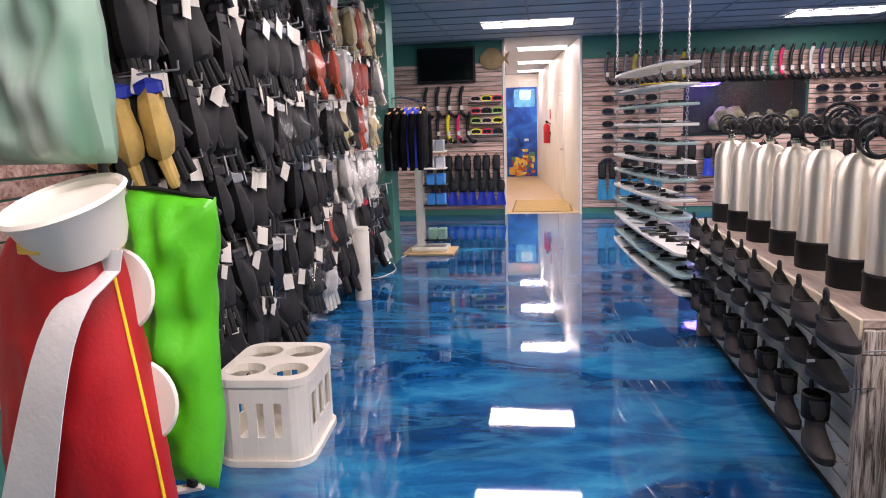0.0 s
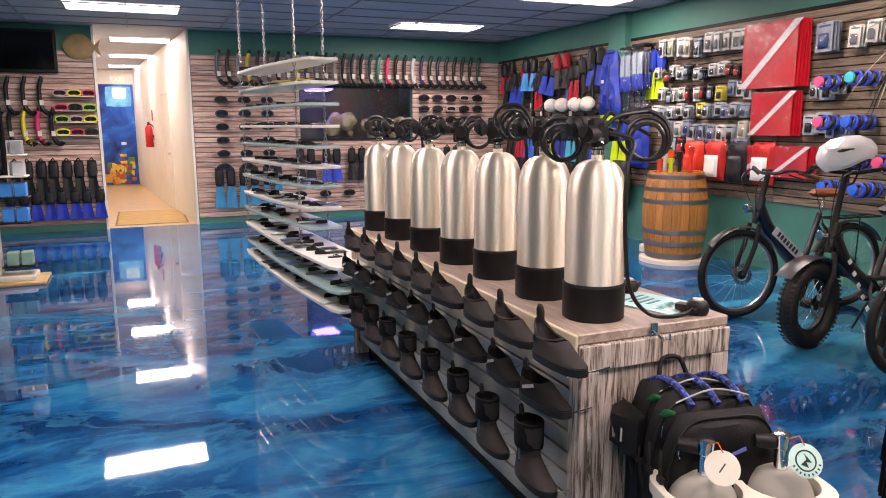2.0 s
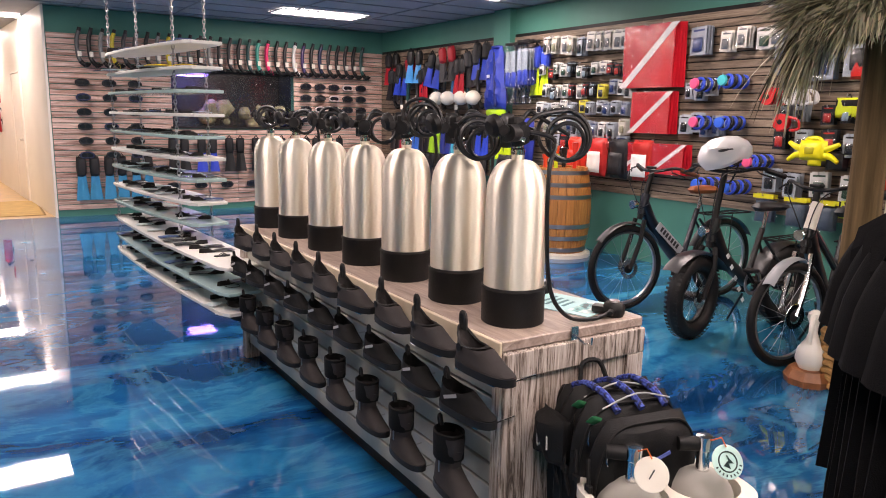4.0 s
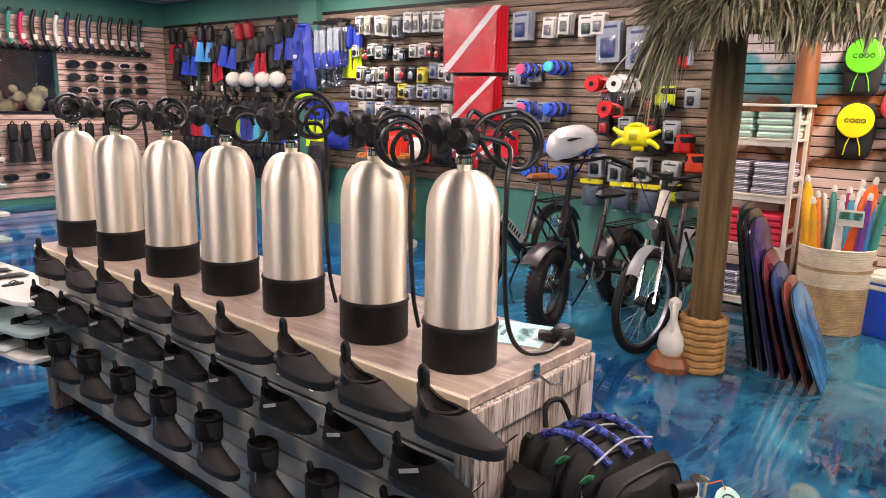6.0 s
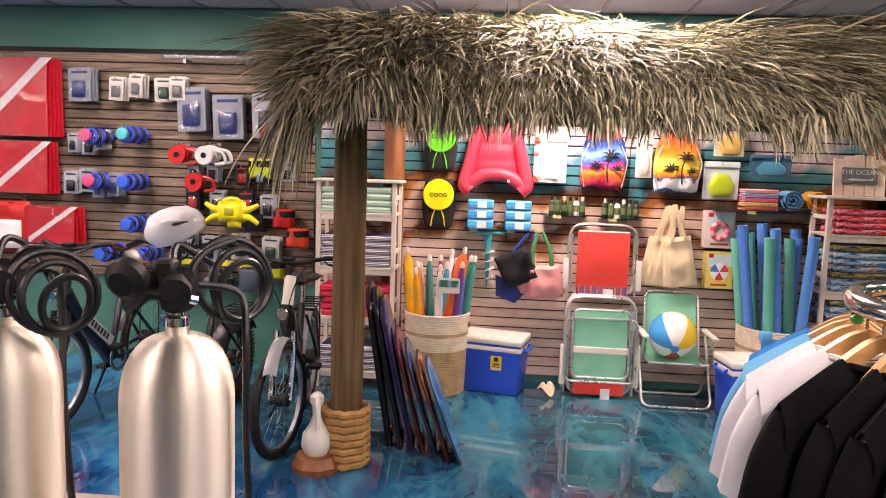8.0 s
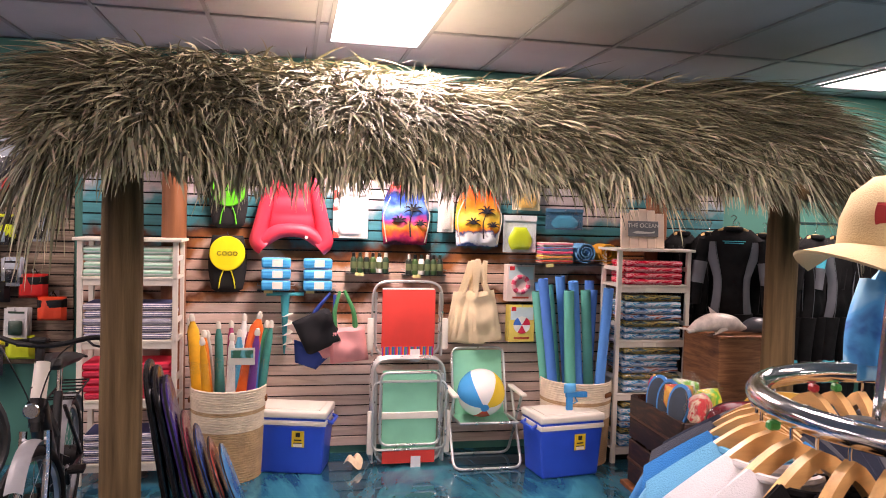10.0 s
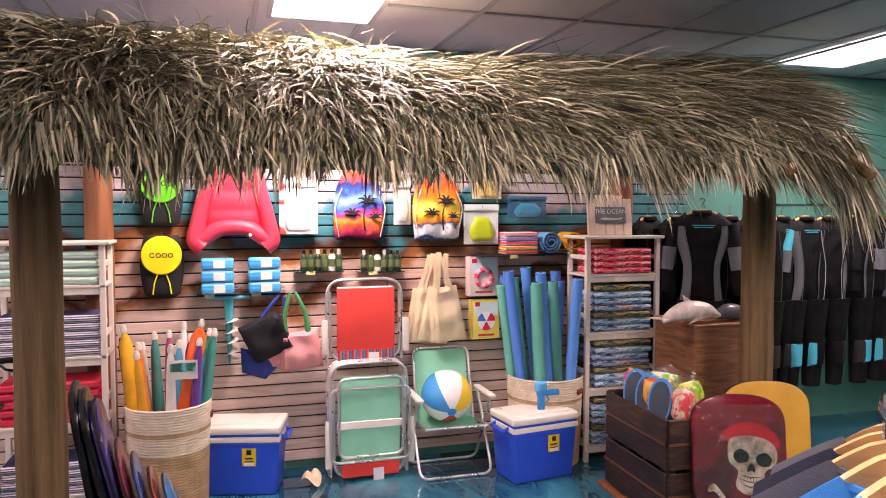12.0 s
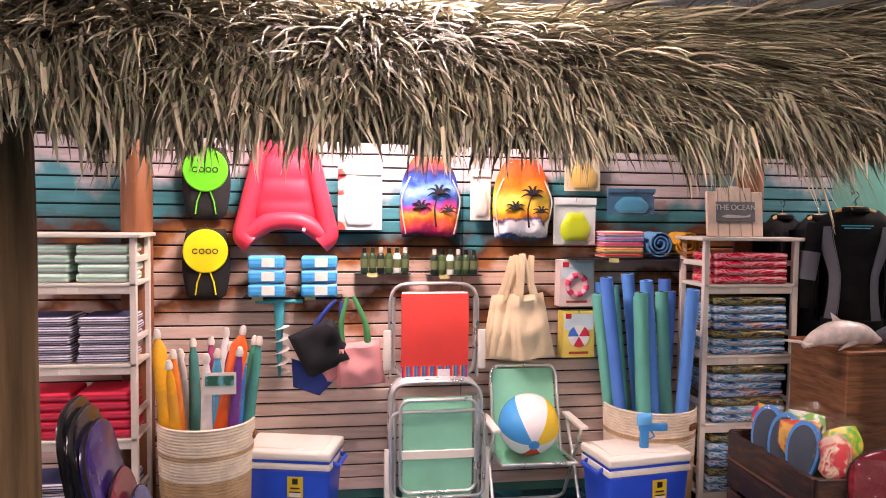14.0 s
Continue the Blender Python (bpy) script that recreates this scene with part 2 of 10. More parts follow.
def floor_material():
    ma, nt, p = nodes_of("blue_epoxy")
    N, L = nt.nodes.new, nt.links.new
    co = N("ShaderNodeTexCoord")
    mp = N("ShaderNodeMapping")
    mp.inputs["Scale"].default_value = (0.5, 1.15, 1)
    mp.inputs["Rotation"].default_value = (0, 0, radians(20))
    L(co.outputs["Object"], mp.inputs[0])
    w = N("ShaderNodeTexNoise")
    w.inputs["Scale"].default_value, w.inputs["Detail"].default_value, w.inputs["Distortion"].default_value = 1.1, 7, 1.6
    w.inputs["Roughness"].default_value = 0.62
    L(mp.outputs[0], w.inputs["Vector"])
    mx = N("ShaderNodeMixRGB")
    mx.inputs[0].default_value = 0.35
    L(mp.outputs[0], mx.inputs[1])
    L(w.outputs["Color"], mx.inputs[2])
    v = N("ShaderNodeTexNoise")
    v.inputs["Scale"].default_value, v.inputs["Detail"].default_value, v.inputs["Distortion"].default_value = 1.35, 6, 2.2
    L(mx.outputs[0], v.inputs["Vector"])
    r = N("ShaderNodeValToRGB")
    e = r.color_ramp.elements
    e[0].position, e[0].color = 0.28, (0.0006, 0.020, 0.080, 1)
    e[1].position, e[1].color = 0.74, (0.035, 0.32, 0.54, 1)
    for pos, c in ((0.44, (0.001, 0.046, 0.165)), (0.53, (0.002, 0.095, 0.27)), (0.60, (0.006, 0.165, 0.37))):
        q = e.new(pos)
        q.color = (*c, 1)
    L(v.outputs["Fac"], r.inputs[0])
    # pale feathered veins
    v2 = N("ShaderNodeTexNoise")
    v2.inputs["Scale"].default_value, v2.inputs["Detail"].default_value, v2.inputs["Distortion"].default_value = 1.6, 9, 2.4
    L(mx.outputs[0], v2.inputs["Vector"])
    r2 = N("ShaderNodeValToRGB")
    k = r2.color_ramp.elements
    k[0].position, k[0].color = 0.455, (0, 0, 0, 1)
    k[1].position, k[1].color = 0.56, (0, 0, 0, 1)
    q = k.new(0.507)
    q.color = (0.30, 0.30, 0.30, 1)
    L(v2.outputs["Fac"], r2.inputs[0])
    m2 = N("ShaderNodeMixRGB")
    m2.inputs[2].default_value = (0.05, 0.33, 0.52, 1)
    L(r2.outputs[0], m2.inputs[0])
    L(r.outputs[0], m2.inputs[1])
    # the pour turns greener toward the beach corner
    sx = N("ShaderNodeSeparateXYZ")
    L(co.outputs["Object"], sx.inputs[0])
    ad = N("ShaderNodeMath")
    ad.operation = "SUBTRACT"
    L(sx.outputs["X"], ad.inputs[0])
    L(sx.outputs["Y"], ad.inputs[1])
    mr = N("ShaderNodeMapRange")
    mr.inputs["From Min"].default_value, mr.inputs["From Max"].default_value = -1.6, 2.6
    mr.interpolation_type = "SMOOTHSTEP"
    L(ad.outputs[0], mr.inputs[0])
    m3 = N("ShaderNodeMixRGB")
    m3.blend_type = "MIX"
    hs = N("ShaderNodeHueSaturation")
    hs.inputs["Hue"].default_value, hs.inputs["Value"].default_value, hs.inputs["Saturation"].default_value = 0.455, 0.60, 0.95
    L(m2.outputs[0], hs.inputs["Color"])
    L(mr.outputs[0], m3.inputs[0])
    L(m2.outputs[0], m3.inputs[1])
    L(hs.outputs[0], m3.inputs[2])
    L(m3.outputs[0], p.inputs["Base Color"])
    p.inputs["Roughness"].default_value = 0.6
    p.inputs["Specular IOR Level"].default_value = 0.0
    p.inputs["Coat Weight"].default_value, p.inputs["Coat Roughness"].default_value = 1.0, 0.03
    p.inputs["Coat IOR"].default_value = 1.75
    wv = N("ShaderNodeTexNoise")
    wv.inputs["Scale"].default_value, wv.inputs["Detail"].default_value = 3.0, 2
    L(co.outputs["Object"], wv.inputs["Vector"])
    bp = N("ShaderNodeBump")
    bp.inputs["Strength"].default_value, bp.inputs["Distance"].default_value = 0.022, 0.02
    L(wv.outputs["Fac"], bp.inputs["Height"])
    L(bp.outputs[0], p.inputs["Coat Normal"])
    return ma


def plank_print(name, stops, grain=(1.2, 14, 30), rough=0.55, random_tint=0.25, z_bands=None):
    """Printed weathered boards: long grain, knots, and a tint of its own on each board."""
    ma, nt, p = nodes_of(name)
    N, L = nt.nodes.new, nt.links.new
    ge = N("ShaderNodeNewGeometry")
    oi = N("ShaderNodeObjectInfo")
    ad = N("ShaderNodeVectorMath")
    ad.operation = "ADD"
    cb = N("ShaderNodeCombineXYZ")
    ml = N("ShaderNodeMath")
    ml.operation = "MULTIPLY"
    ml.inputs[1].default_value = 23.0
    L(oi.outputs["Random"], ml.inputs[0])
    for k in range(3):
        L(ml.outputs[0], cb.inputs[k])
    L(ge.outputs["Position"], ad.inputs[0])
    L(cb.outputs[0], ad.inputs[1])
    mp = N("ShaderNodeMapping")
    mp.inputs["Scale"].default_value = grain
    L(ad.outputs[0], mp.inputs[0])
    n = N("ShaderNodeTexNoise")
    n.inputs["Scale"].default_value, n.inputs["Detail"].default_value, n.inputs["Distortion"].default_value = 1.6, 8, 1.2
    n.inputs["Roughness"].default_value = 0.7
    L(mp.outputs[0], n.inputs["Vector"])
    r = N("ShaderNodeValToRGB")
    e = r.color_ramp.elements
    e[0].position, e[0].color = stops[0][0], (*stops[0][1], 1)
    e[1].position, e[1].color = stops[-1][0], (*stops[-1][1], 1)
    for pos, c in stops[1:-1]:
        q = e.new(pos)
        q.color = (*c, 1)
    L(n.outputs["Fac"], r.inputs[0])
    big = N("ShaderNodeTexNoise")
    big.inputs["Scale"].default_value, big.inputs["Detail"].default_value = 2.2, 3
    L(ad.outputs[0], big.inputs["Vector"])
    a2 = N("ShaderNodeMath")
    a2.operation = "ADD"
    L(big.outputs["Fac"], a2.inputs[0])
    L(oi.outputs["Random"], a2.inputs[1])
    mr = N("ShaderNodeMapRange")
    mr.inputs["From Min"].default_value, mr.inputs["From Max"].default_value = 0.3, 1.7
    mr.inputs["To Min"].default_value, mr.inputs["To Max"].default_value = 1 - random_tint, 1 + random_tint
    L(a2.outputs[0], mr.inputs[0])
    hs = N("ShaderNodeHueSaturation")
    L(mr.outputs[0], hs.inputs["Value"])
    L(r.outputs[0], hs.inputs["Color"])
    last = hs.outputs[0]
    if z_bands:
        sx = N("ShaderNodeSeparateXYZ")
        L(ge.outputs["Position"], sx.inputs[0])
        nb = N("ShaderNodeTexNoise")
        nb.inputs["Scale"].default_value, nb.inputs["Detail"].default_value = 1.7, 6
        L(ge.outputs["Position"], nb.inputs["Vector"])
        ma1 = N("ShaderNodeMath")
        ma1.operation = "MULTIPLY_ADD"
        ma1.inputs[1].default_value = 1.05
        L(nb.outputs["Fac"], ma1.inputs[0])
        L(sx.outputs["Z"], ma1.inputs[2])
        mz = N("ShaderNodeMapRange")
        mz.inputs["From Min"].default_value, mz.inputs["From Max"].default_value = 0.52, 3.20
        L(ma1.outputs[0], mz.inputs[0])
        rz = N("ShaderNodeValToRGB")
        ez = rz.color_ramp.elements
        ez[0].position, ez[0].color = z_bands[0][0], (*z_bands[0][1], 1)
        ez[1].position, ez[1].color = z_bands[-1][0], (*z_bands[-1][1], 1)
        for pos, c in z_bands[1:-1]:
            q = ez.new(pos)
            q.color = (*c, 1)
        L(mz.outputs[0], rz.inputs[0])
        mm = N("ShaderNodeMixRGB")
        mm.blend_type = "MULTIPLY"
        mm.inputs[0].default_value = 1
        L(rz.outputs[0], mm.inputs[1])
        L(last, mm.inputs[2])
        last = mm.outputs[0]
    L(last, p.inputs["Base Color"])
    p.inputs["Roughness"].default_value = rough
    bp = N("ShaderNodeBump")
    bp.inputs["Strength"].default_value, bp.inputs["Distance"].default_value = 0.25, 0.003
    L(n.outputs["Fac"], bp.inputs["Height"])
    L(bp.outputs[0], p.inputs["Normal"])
    return ma


def light_material(name, strength, col=(1, 0.97, 0.92)):
    ma, nt, p = nodes_of(name)
    p.inputs["Base Color"].default_value = (0.9, 0.9, 0.9, 1)
    p.inputs["Emission Color"].default_value = (*col, 1)
    p.inputs["Emission Strength"].default_value = strength
    return ma


def picture(name, stops, scale=3.0, rough=0.3, distortion=1.0, stretch=(1, 1, 1)):
    """A printed picture in patches of colour."""
    if name in MATS:
        return MATS[name]
    ma, nt, p = nodes_of(name)
    N, L = nt.nodes.new, nt.links.new
    co, mp, n, r = N("ShaderNodeTexCoord"), N("ShaderNodeMapping"), N("ShaderNodeTexNoise"), N("ShaderNodeValToRGB")
    mp.inputs["Scale"].default_value = stretch
    L(co.outputs["Object"], mp.inputs[0])
    L(mp.outputs[0], n.inputs["Vector"])
    n.inputs["Scale"].default_value, n.inputs["Detail"].default_value, n.inputs["Distortion"].default_value = scale, 4, distortion
    r.color_ramp.interpolation = "EASE"
    e = r.color_ramp.elements
    e[0].position, e[0].color = stops[0][0], (*stops[0][1], 1)
    e[1].position, e[1].color = stops[-1][0], (*stops[-1][1], 1)
    for pos, c in stops[1:-1]:
        q = e.new(pos)
        q.color = (*c, 1)
    L(n.outputs["Fac"], r.inputs[0])
    L(r.outputs[0], p.inputs["Base Color"])
    p.inputs["Roughness"].default_value = rough
    MATS[name] = ma
    return ma


M_FLOOR = floor_material()
M_TEAL = surf("teal_wall_paint", rgb("3f8274"), 0.55, vary=0.08, scale=1.5, bump=0.12, fine=220)
M_WHITE = surf("white_wall_paint", rgb("ece6dc"), 0.45, vary=0.04, scale=1.2, bump=0.08, fine=200)
M_CEIL = surf("ceiling_tile", rgb("b2b5ba"), 0.9, vary=0.05, scale=2.0, bump=0.5, fine=260)
M_GRID = surf("ceiling_grid_metal", rgb("8f9296"), 0.5, vary=0.05)
M_HALL = surf("beige_hall_floor", rgb("c9a878"), 0.35, vary=0.12, scale=5, bump=0.05)
M_LAMP = light_material("troffer_diffuser", 9.0)
M_GREYWOOD = plank_print("grey_weathered_print", [(0.28, rgb("2f251e")), (0.42, rgb("6b5b4b")), (0.55, rgb("8d7b68")), (0.72, rgb("ae9c87"))], grain=(14, 0.9, 16))
M_BRICKWOOD = plank_print("pink_weathered_print", [(0.28, rgb("6a4438")), (0.42, rgb("b08a7a")), (0.55, rgb("d8b8aa")), (0.72, rgb("f0ddd2"))], grain=(0.9, 14, 16))
M_BEACH = plank_print("beach_mural_print", [(0.25, rgb("c9bcb4")), (0.5, rgb("efe6e0")), (0.75, rgb("ffffff"))], grain=(14, 0.8, 10), random_tint=0.1,
                      z_bands=[(0.0, rgb("e3cfc4")), (0.30, rgb("f3e2d8")), (0.40, rgb("f0dccf")), (0.43, rgb("b98256")), (0.45, rgb("7a4828")), (0.475, rgb("e0c8b8")), (0.535, rgb("e4c8b4")), (0.56, rgb("b5763f")), (0.60, rgb("6a3c22")), (0.625, rgb("2f8a96")), (0.67, rgb("3f9aa6")), (0.70, rgb("cfc8cc")), (1.0, rgb("ded8da"))])
M_WHITEWASH = plank_print("whitewashed_wood", [(0.34, rgb("1f1712")), (0.43, rgb("65564b")), (0.50, rgb("a99b90")), (0.68, rgb("d8cfc6"))], grain=(34, 34, 2.2), random_tint=0.08)
M_TABLETOP = plank_print("tabletop_wood", [(0.25, rgb("57483f")), (0.42, rgb("8d7b70")), (0.58, rgb("ab998d")), (0.75, rgb("c4b5aa"))], grain=(12, 1.4, 12), random_tint=0.08, rough=0.4)
M_ALU = surf("brushed_aluminium", rgb("f0e7d6"), 0.50, metal=1.0, vary=0.05, scale=4, bump=0.10, fine=260, stretch=(1, 1, 0.03))
def brushed(ma):
    nt = ma.node_tree
    p = nt.nodes["Principled BSDF"]
    tg = nt.nodes.new("ShaderNodeTangent")
    tg.direction_type, tg.axis = "RADIAL", "Z"
    nt.links.new(tg.outputs[0], p.inputs["Tangent"])
    p.inputs["Anisotropic"].default_value = 0.85
    p.inputs["Anisotropic Rotation"].default_value = 0.25
    return ma


brushed(M_ALU)
M_CHROME = surf("chrome", rgb("d8d8d8"), 0.12, metal=1.0, vary=0.02, bump=0.0)
M_WIRE = surf("zinc_wire", rgb("a9aaac"), 0.35, metal=1.0, vary=0.05, bump=0.0)
M_RUBBER = surf("black_rubber", rgb("0b0a0a"), 0.55, vary=0.25, scale=9, bump=0.2, fine=150, spec=0.35)
M_HOSE = surf("black_hose", rgb("111112"), 0.38, vary=0.2, scale=20, bump=0.1)
M_NEOPRENE = surf("black_neoprene", rgb("0a0a0b"), 0.8, spec=0.2, vary=0.25, scale=10, bump=0.3, fine=300)
M_NEOGREY = surf("grey_neoprene", rgb("2d2929"), 0.75, spec=0.3, vary=0.18, scale=10, bump=0.3, fine=300)
M_WPLASTIC = surf("white_plastic", rgb("e6e0d2"), 0.35, vary=0.06, scale=5, bump=0.05)
M_LOG = surf("weathered_log", rgb("46361f"), 0.8, vary=0.3, scale=3.0, bump=0.7, fine=40, stretch=(6, 6, 0.4), col2=rgb("7a6344"), spec=0.25)
M_PINE = surf("varnished_pine", rgb("8a5430"), 0.5, vary=0.25, scale=3, bump=0.25, fine=60, stretch=(5, 5, 0.5))
M_ROPE = surf("manila_rope", rgb("a67c48"), 0.9, vary=0.2, scale=20, bump=0.6, fine=90)
M_WPAINT = surf("white_painted_wood", rgb("e3dacb"), 0.45, vary=0.06, scale=5, bump=0.15, fine=60)
M_HANGER = surf("light_wood_hanger", rgb("d3a468"), 0.35, vary=0.15, scale=8, bump=0.08, stretch=(1, 6, 6))
M_BLACKCLOTH = surf("black_cotton", rgb("08080a"), 0.9, spec=0.15, vary=0.2, scale=8, bump=0.35, fine=400)
M_WHITECLOTH = surf("white_cotton", rgb("dfe0e2"), 0.9, vary=0.04, scale=8, bump=0.35, fine=400)

# ---- the shell of the shop ----
def slab(name, lo, hi, material, label="", category="", parent=None):
    lo, hi = Vector(lo), Vector(hi)
    s = hi - lo
    ob = part(name, box(s.x, s.y, s.z, ((lo.x + hi.x) / 2, (lo.y + hi.y) / 2, lo.z)), material, parent)
    if label:
        tagged(ob, label, category, kind="structure")
    return ob


floor = slab("floor", (-3.0, -4.8, -0.15), (6.3, 12.68, 0.0), M_FLOOR, "glossy blue swirled epoxy floor", "floor")
slab("floor_hall", (-1.2, 12.68, -0.15), (2.2, 21.9, 0.0), M_HALL, "beige tiled hallway floor", "floor")

wall_e = slab("wall_east", (W_E, -4.8, 0), (W_E + 0.15, 12.9, CEIL), M_TEAL, "teal painted wall behind slatwall boards", "wall")
wall_s = slab("wall_south", (-2.0, W_S - 0.15, 0), (W_E, W_S, CEIL), M_TEAL, "teal painted rear shop wall", "wall")
wall_w = slab("wall_west", (W_W - 0.15, W_S, 0), (W_W, 8.2, CEIL), M_TEAL, "teal painted wall behind glove display", "wall")
slab("wall_west_recess", (-2.55, 8.35, 0), (-2.4, 12.75, CEIL), M_TEAL, "teal painted recess wall", "wall")
slab("wall_return", (-2.55, 8.2, 0), (-1.95, 8.35, CEIL), M_TEAL, "teal painted wall return", "wall")
slab("column", (W_W - 0.1, 8.2, 0), (-1.46, 8.55, CEIL), M_TEAL, "teal painted square wall column", "column")
slab("column_east", (W_E - 0.10, 8.9, 0.0), (W_E - 0.002, 9.25, CEIL), M_TEAL, "teal painted wall pilaster between slatwalls", "column")

slab("slatwall_backing", (W_E - 0.006, -0.9, 0.06), (W_E - 0.003, 3.95, 2.62), M_RUBBER, "dark grooved slatwall backing sheet", "wall panel")
slab("slatwall_backing_far", (W_E - 0.006, 4.0, 0.70), (W_E - 0.003, 8.9, 2.56), M_RUBBER, "dark grooved slatwall backing sheet", "wall panel")
slab("slatwall_backing_end", (W_E - 0.006, 9.25, 0.70), (W_E - 0.003, 12.62, 2.56), M_RUBBER, "dark grooved slatwall backing sheet", "wall panel")

# the north wall, with the hall opening and the aquarium opening
wall_n = new("wall_north")
tagged(wall_n, "teal wall with hall opening and aquarium window", "wall", kind="structure")
for lo, hi in (((-2.4, 12.63, 0), (-0.45, 12.75, CEIL)), ((0.84, 12.63, 0), (2.45, 12.75, CEIL)), ((2.45, 12.63, 0), (4.35, 12.75, 1.27)),
               ((2.45, 12.63, 2.10), (4.35, 12.75, CEIL)), ((4.35, 12.63, 0), (W_E, 12.75, CEIL))):
    slab("wall_panel", lo, hi, M_TEAL, parent=wall_n)

# the hallway
slab("wall_hall_left", (-1.10, 12.75, 0), (-0.98, 21.9, CEIL), M_WHITE, "white hallway side wall", "wall")
hr = part("wall_hall_right", box(0.12, 8.9, CEIL, (0, 0, 0)), M_WHITE)
hr.matrix_basis = pose(0.42 + 0.06, 17.1, 0, 0, 0, 5.0)
tagged(hr, "white hallway wall with doors", "wall", kind="structure")
slab("wall_hall_end", (-1.1, 21.3, 0), (1.6, 21.42, CEIL), M_WHITE, "white hallway end wall", "wall")
slab("trim_opening", (-0.45, 12.58, 0), (-0.42, 12.78, CEIL), M_WHITE, "white painted opening jamb", "trim")
slab("trim_opening_far", (0.81, 12.58, 0), (0.84, 12.78, CEIL), M_WHITE, "white painted opening jamb", "trim")

# ceiling: tiles in a metal grid, all one mesh each
slab("ceiling", (-2.6, -4.8, CEIL + 0.012), (6.3, 22.0, CEIL + 0.12), M_CEIL, "suspended ceiling of pale acoustic tiles", "ceiling")
g = None
x = -2.45
while x < W_E:
    g = box(0.024, 17.4, 0.014, (x, 4.0, CEIL), bm=g)
    x += 1.24
y = -4.4
while y < 12.6:
    g = box(8.5, 0.024, 0.013, (1.75, y, CEIL), bm=g)
    y += 0.62
tagged(part("ceiling_grid", g, M_GRID), "white metal ceiling grid", "ceiling grid", kind="structure")


def troffer(x, y, w=1.30, d=0.62):
    t = thing("ceiling_light", pose(x, y, CEIL - 0.008), "lit fluorescent troffer with white diffuser in ceiling", "ceiling light", "ceiling lights")
    part("diffuser", box(w - 0.05, d - 0.05, 0.012, (0, 0, 0.006)), M_LAMP, t, "glowing white diffuser")
    f = None
    for sx, sy, px, py in ((w, 0.03, 0, d / 2 - 0.015), (w, 0.03, 0, -d / 2 + 0.015), (0.03, d - 0.06, w / 2 - 0.015, 0), (0.03, d - 0.06, -w / 2 + 0.015, 0)):
        f = box(sx, sy, 0.012, (px, py, -0.002), bm=f)
    part("frame", f, M_GRID, t)
    return t


for x, y in TROFFERS:
    troffer(x, y)
for x, y in HALL_LAMPS:
    troffer(x, y, 0.95, 0.55)


# slatwall boards
PITCH = 0.0762
def slats(wall, along, lo, hi, face, z0, z1, material, panel=2.44, skip=None):
    """Boards with a groove between them on a wall that runs along x or y; skip: (lo, hi, z0, z1) of an opening."""
    n = max(1, round((hi - lo) / panel))
    w = (hi - lo) / n
    me = {}
    def board(length):
        k = round(length, 3)
        if k not in me:
            b = box(length - 0.004, 0.018, PITCH - 0.010, bevel=0.003) if along == "x" else box(0.018, length - 0.004, PITCH - 0.010, bevel=0.003)
            me[k] = mesh_of("board", b, material)
        return me[k]
    z = z0
    while z + PITCH <= z1 + 1e-6:
        for i in range(n):
            spans = [(lo + i * w, lo + (i + 1) * w)]
            if skip and z + PITCH > skip[2] and z < skip[3]:
                cut = []
                for a, c in spans:
                    if c <= skip[0] or a >= skip[1]:
                        cut.append((a, c))
                    else:
                        if a < skip[0] - 0.02:
                            cut.append((a, skip[0]))
                        if c > skip[1] + 0.02:
                            cut.append((skip[1], c))
                spans = cut
            for a, c in spans:
                mid = (a + c) / 2
                m = pose(mid, face - 0.012, z) if along == "x" else pose(face - 0.012 if face > 0 else face + 0.012, mid, z)
                shared("board", board(c - a), wall, m)
        z += PITCH

# ---- the tank table ----
def tank_table():
    t = thing("display_table", pose(1.595, 4.17, 0), "whitewashed wooden display island with slatwall sides", "display table")
    L, W, H = 2.66, 0.61, 0.838
    part("tabletop", box(W, L, 0.035, (0, 0, H - 0.035), 0.004), M_TABLETOP, t, "worn grey-brown wooden top")
    part("edge_strip", box(0.014, L, 0.075, (-W / 2 - 0.005, 0, H - 0.077), 0.003), paint("c9b89e", 0.4), t, "pale edge strip")
    for s in (-1, 1):
        part("end_panel", box(W, 0.05, H - 0.037, (0, s * (L / 2 - 0.025), 0.0), 0.005), M_WHITEWASH, t, "rough whitewashed boards")
        for x in (-1, 1):
            part("end_stile", box(0.075, 0.012, H - 0.125, (x * (W / 2 - 0.0385), s * (L / 2 + 0.007), 0.0), 0.003), M_WHITEWASH, t, "rough whitewashed stile")
        part("end_rail", box(W - 0.002, 0.014, 0.085, (0, s * (L / 2 + 0.008), H - 0.123), 0.003), M_WHITEWASH, t, "rough whitewashed rail")
    part("core", box(W - 0.10, L - 0.102, H - 0.12, (0, 0, 0.08)), M_NEOGREY, t)
    slat = mesh_of("slat", box(0.018, L - 0.104, PITCH - 0.009, bevel=0.003), paint("9f9e94", 0.4))
    for s in (-1, 1):
        z = 0.10
        while z < 0.78:
            shared("slat", slat, t, pose(s * (W / 2 - 0.035), 0, z), "grey slat")
            z += PITCH
    part("plinth", box(W - 0.16, L - 0.2, 0.08, (0, 0, 0)), M_RUBBER, t)


tank_table()


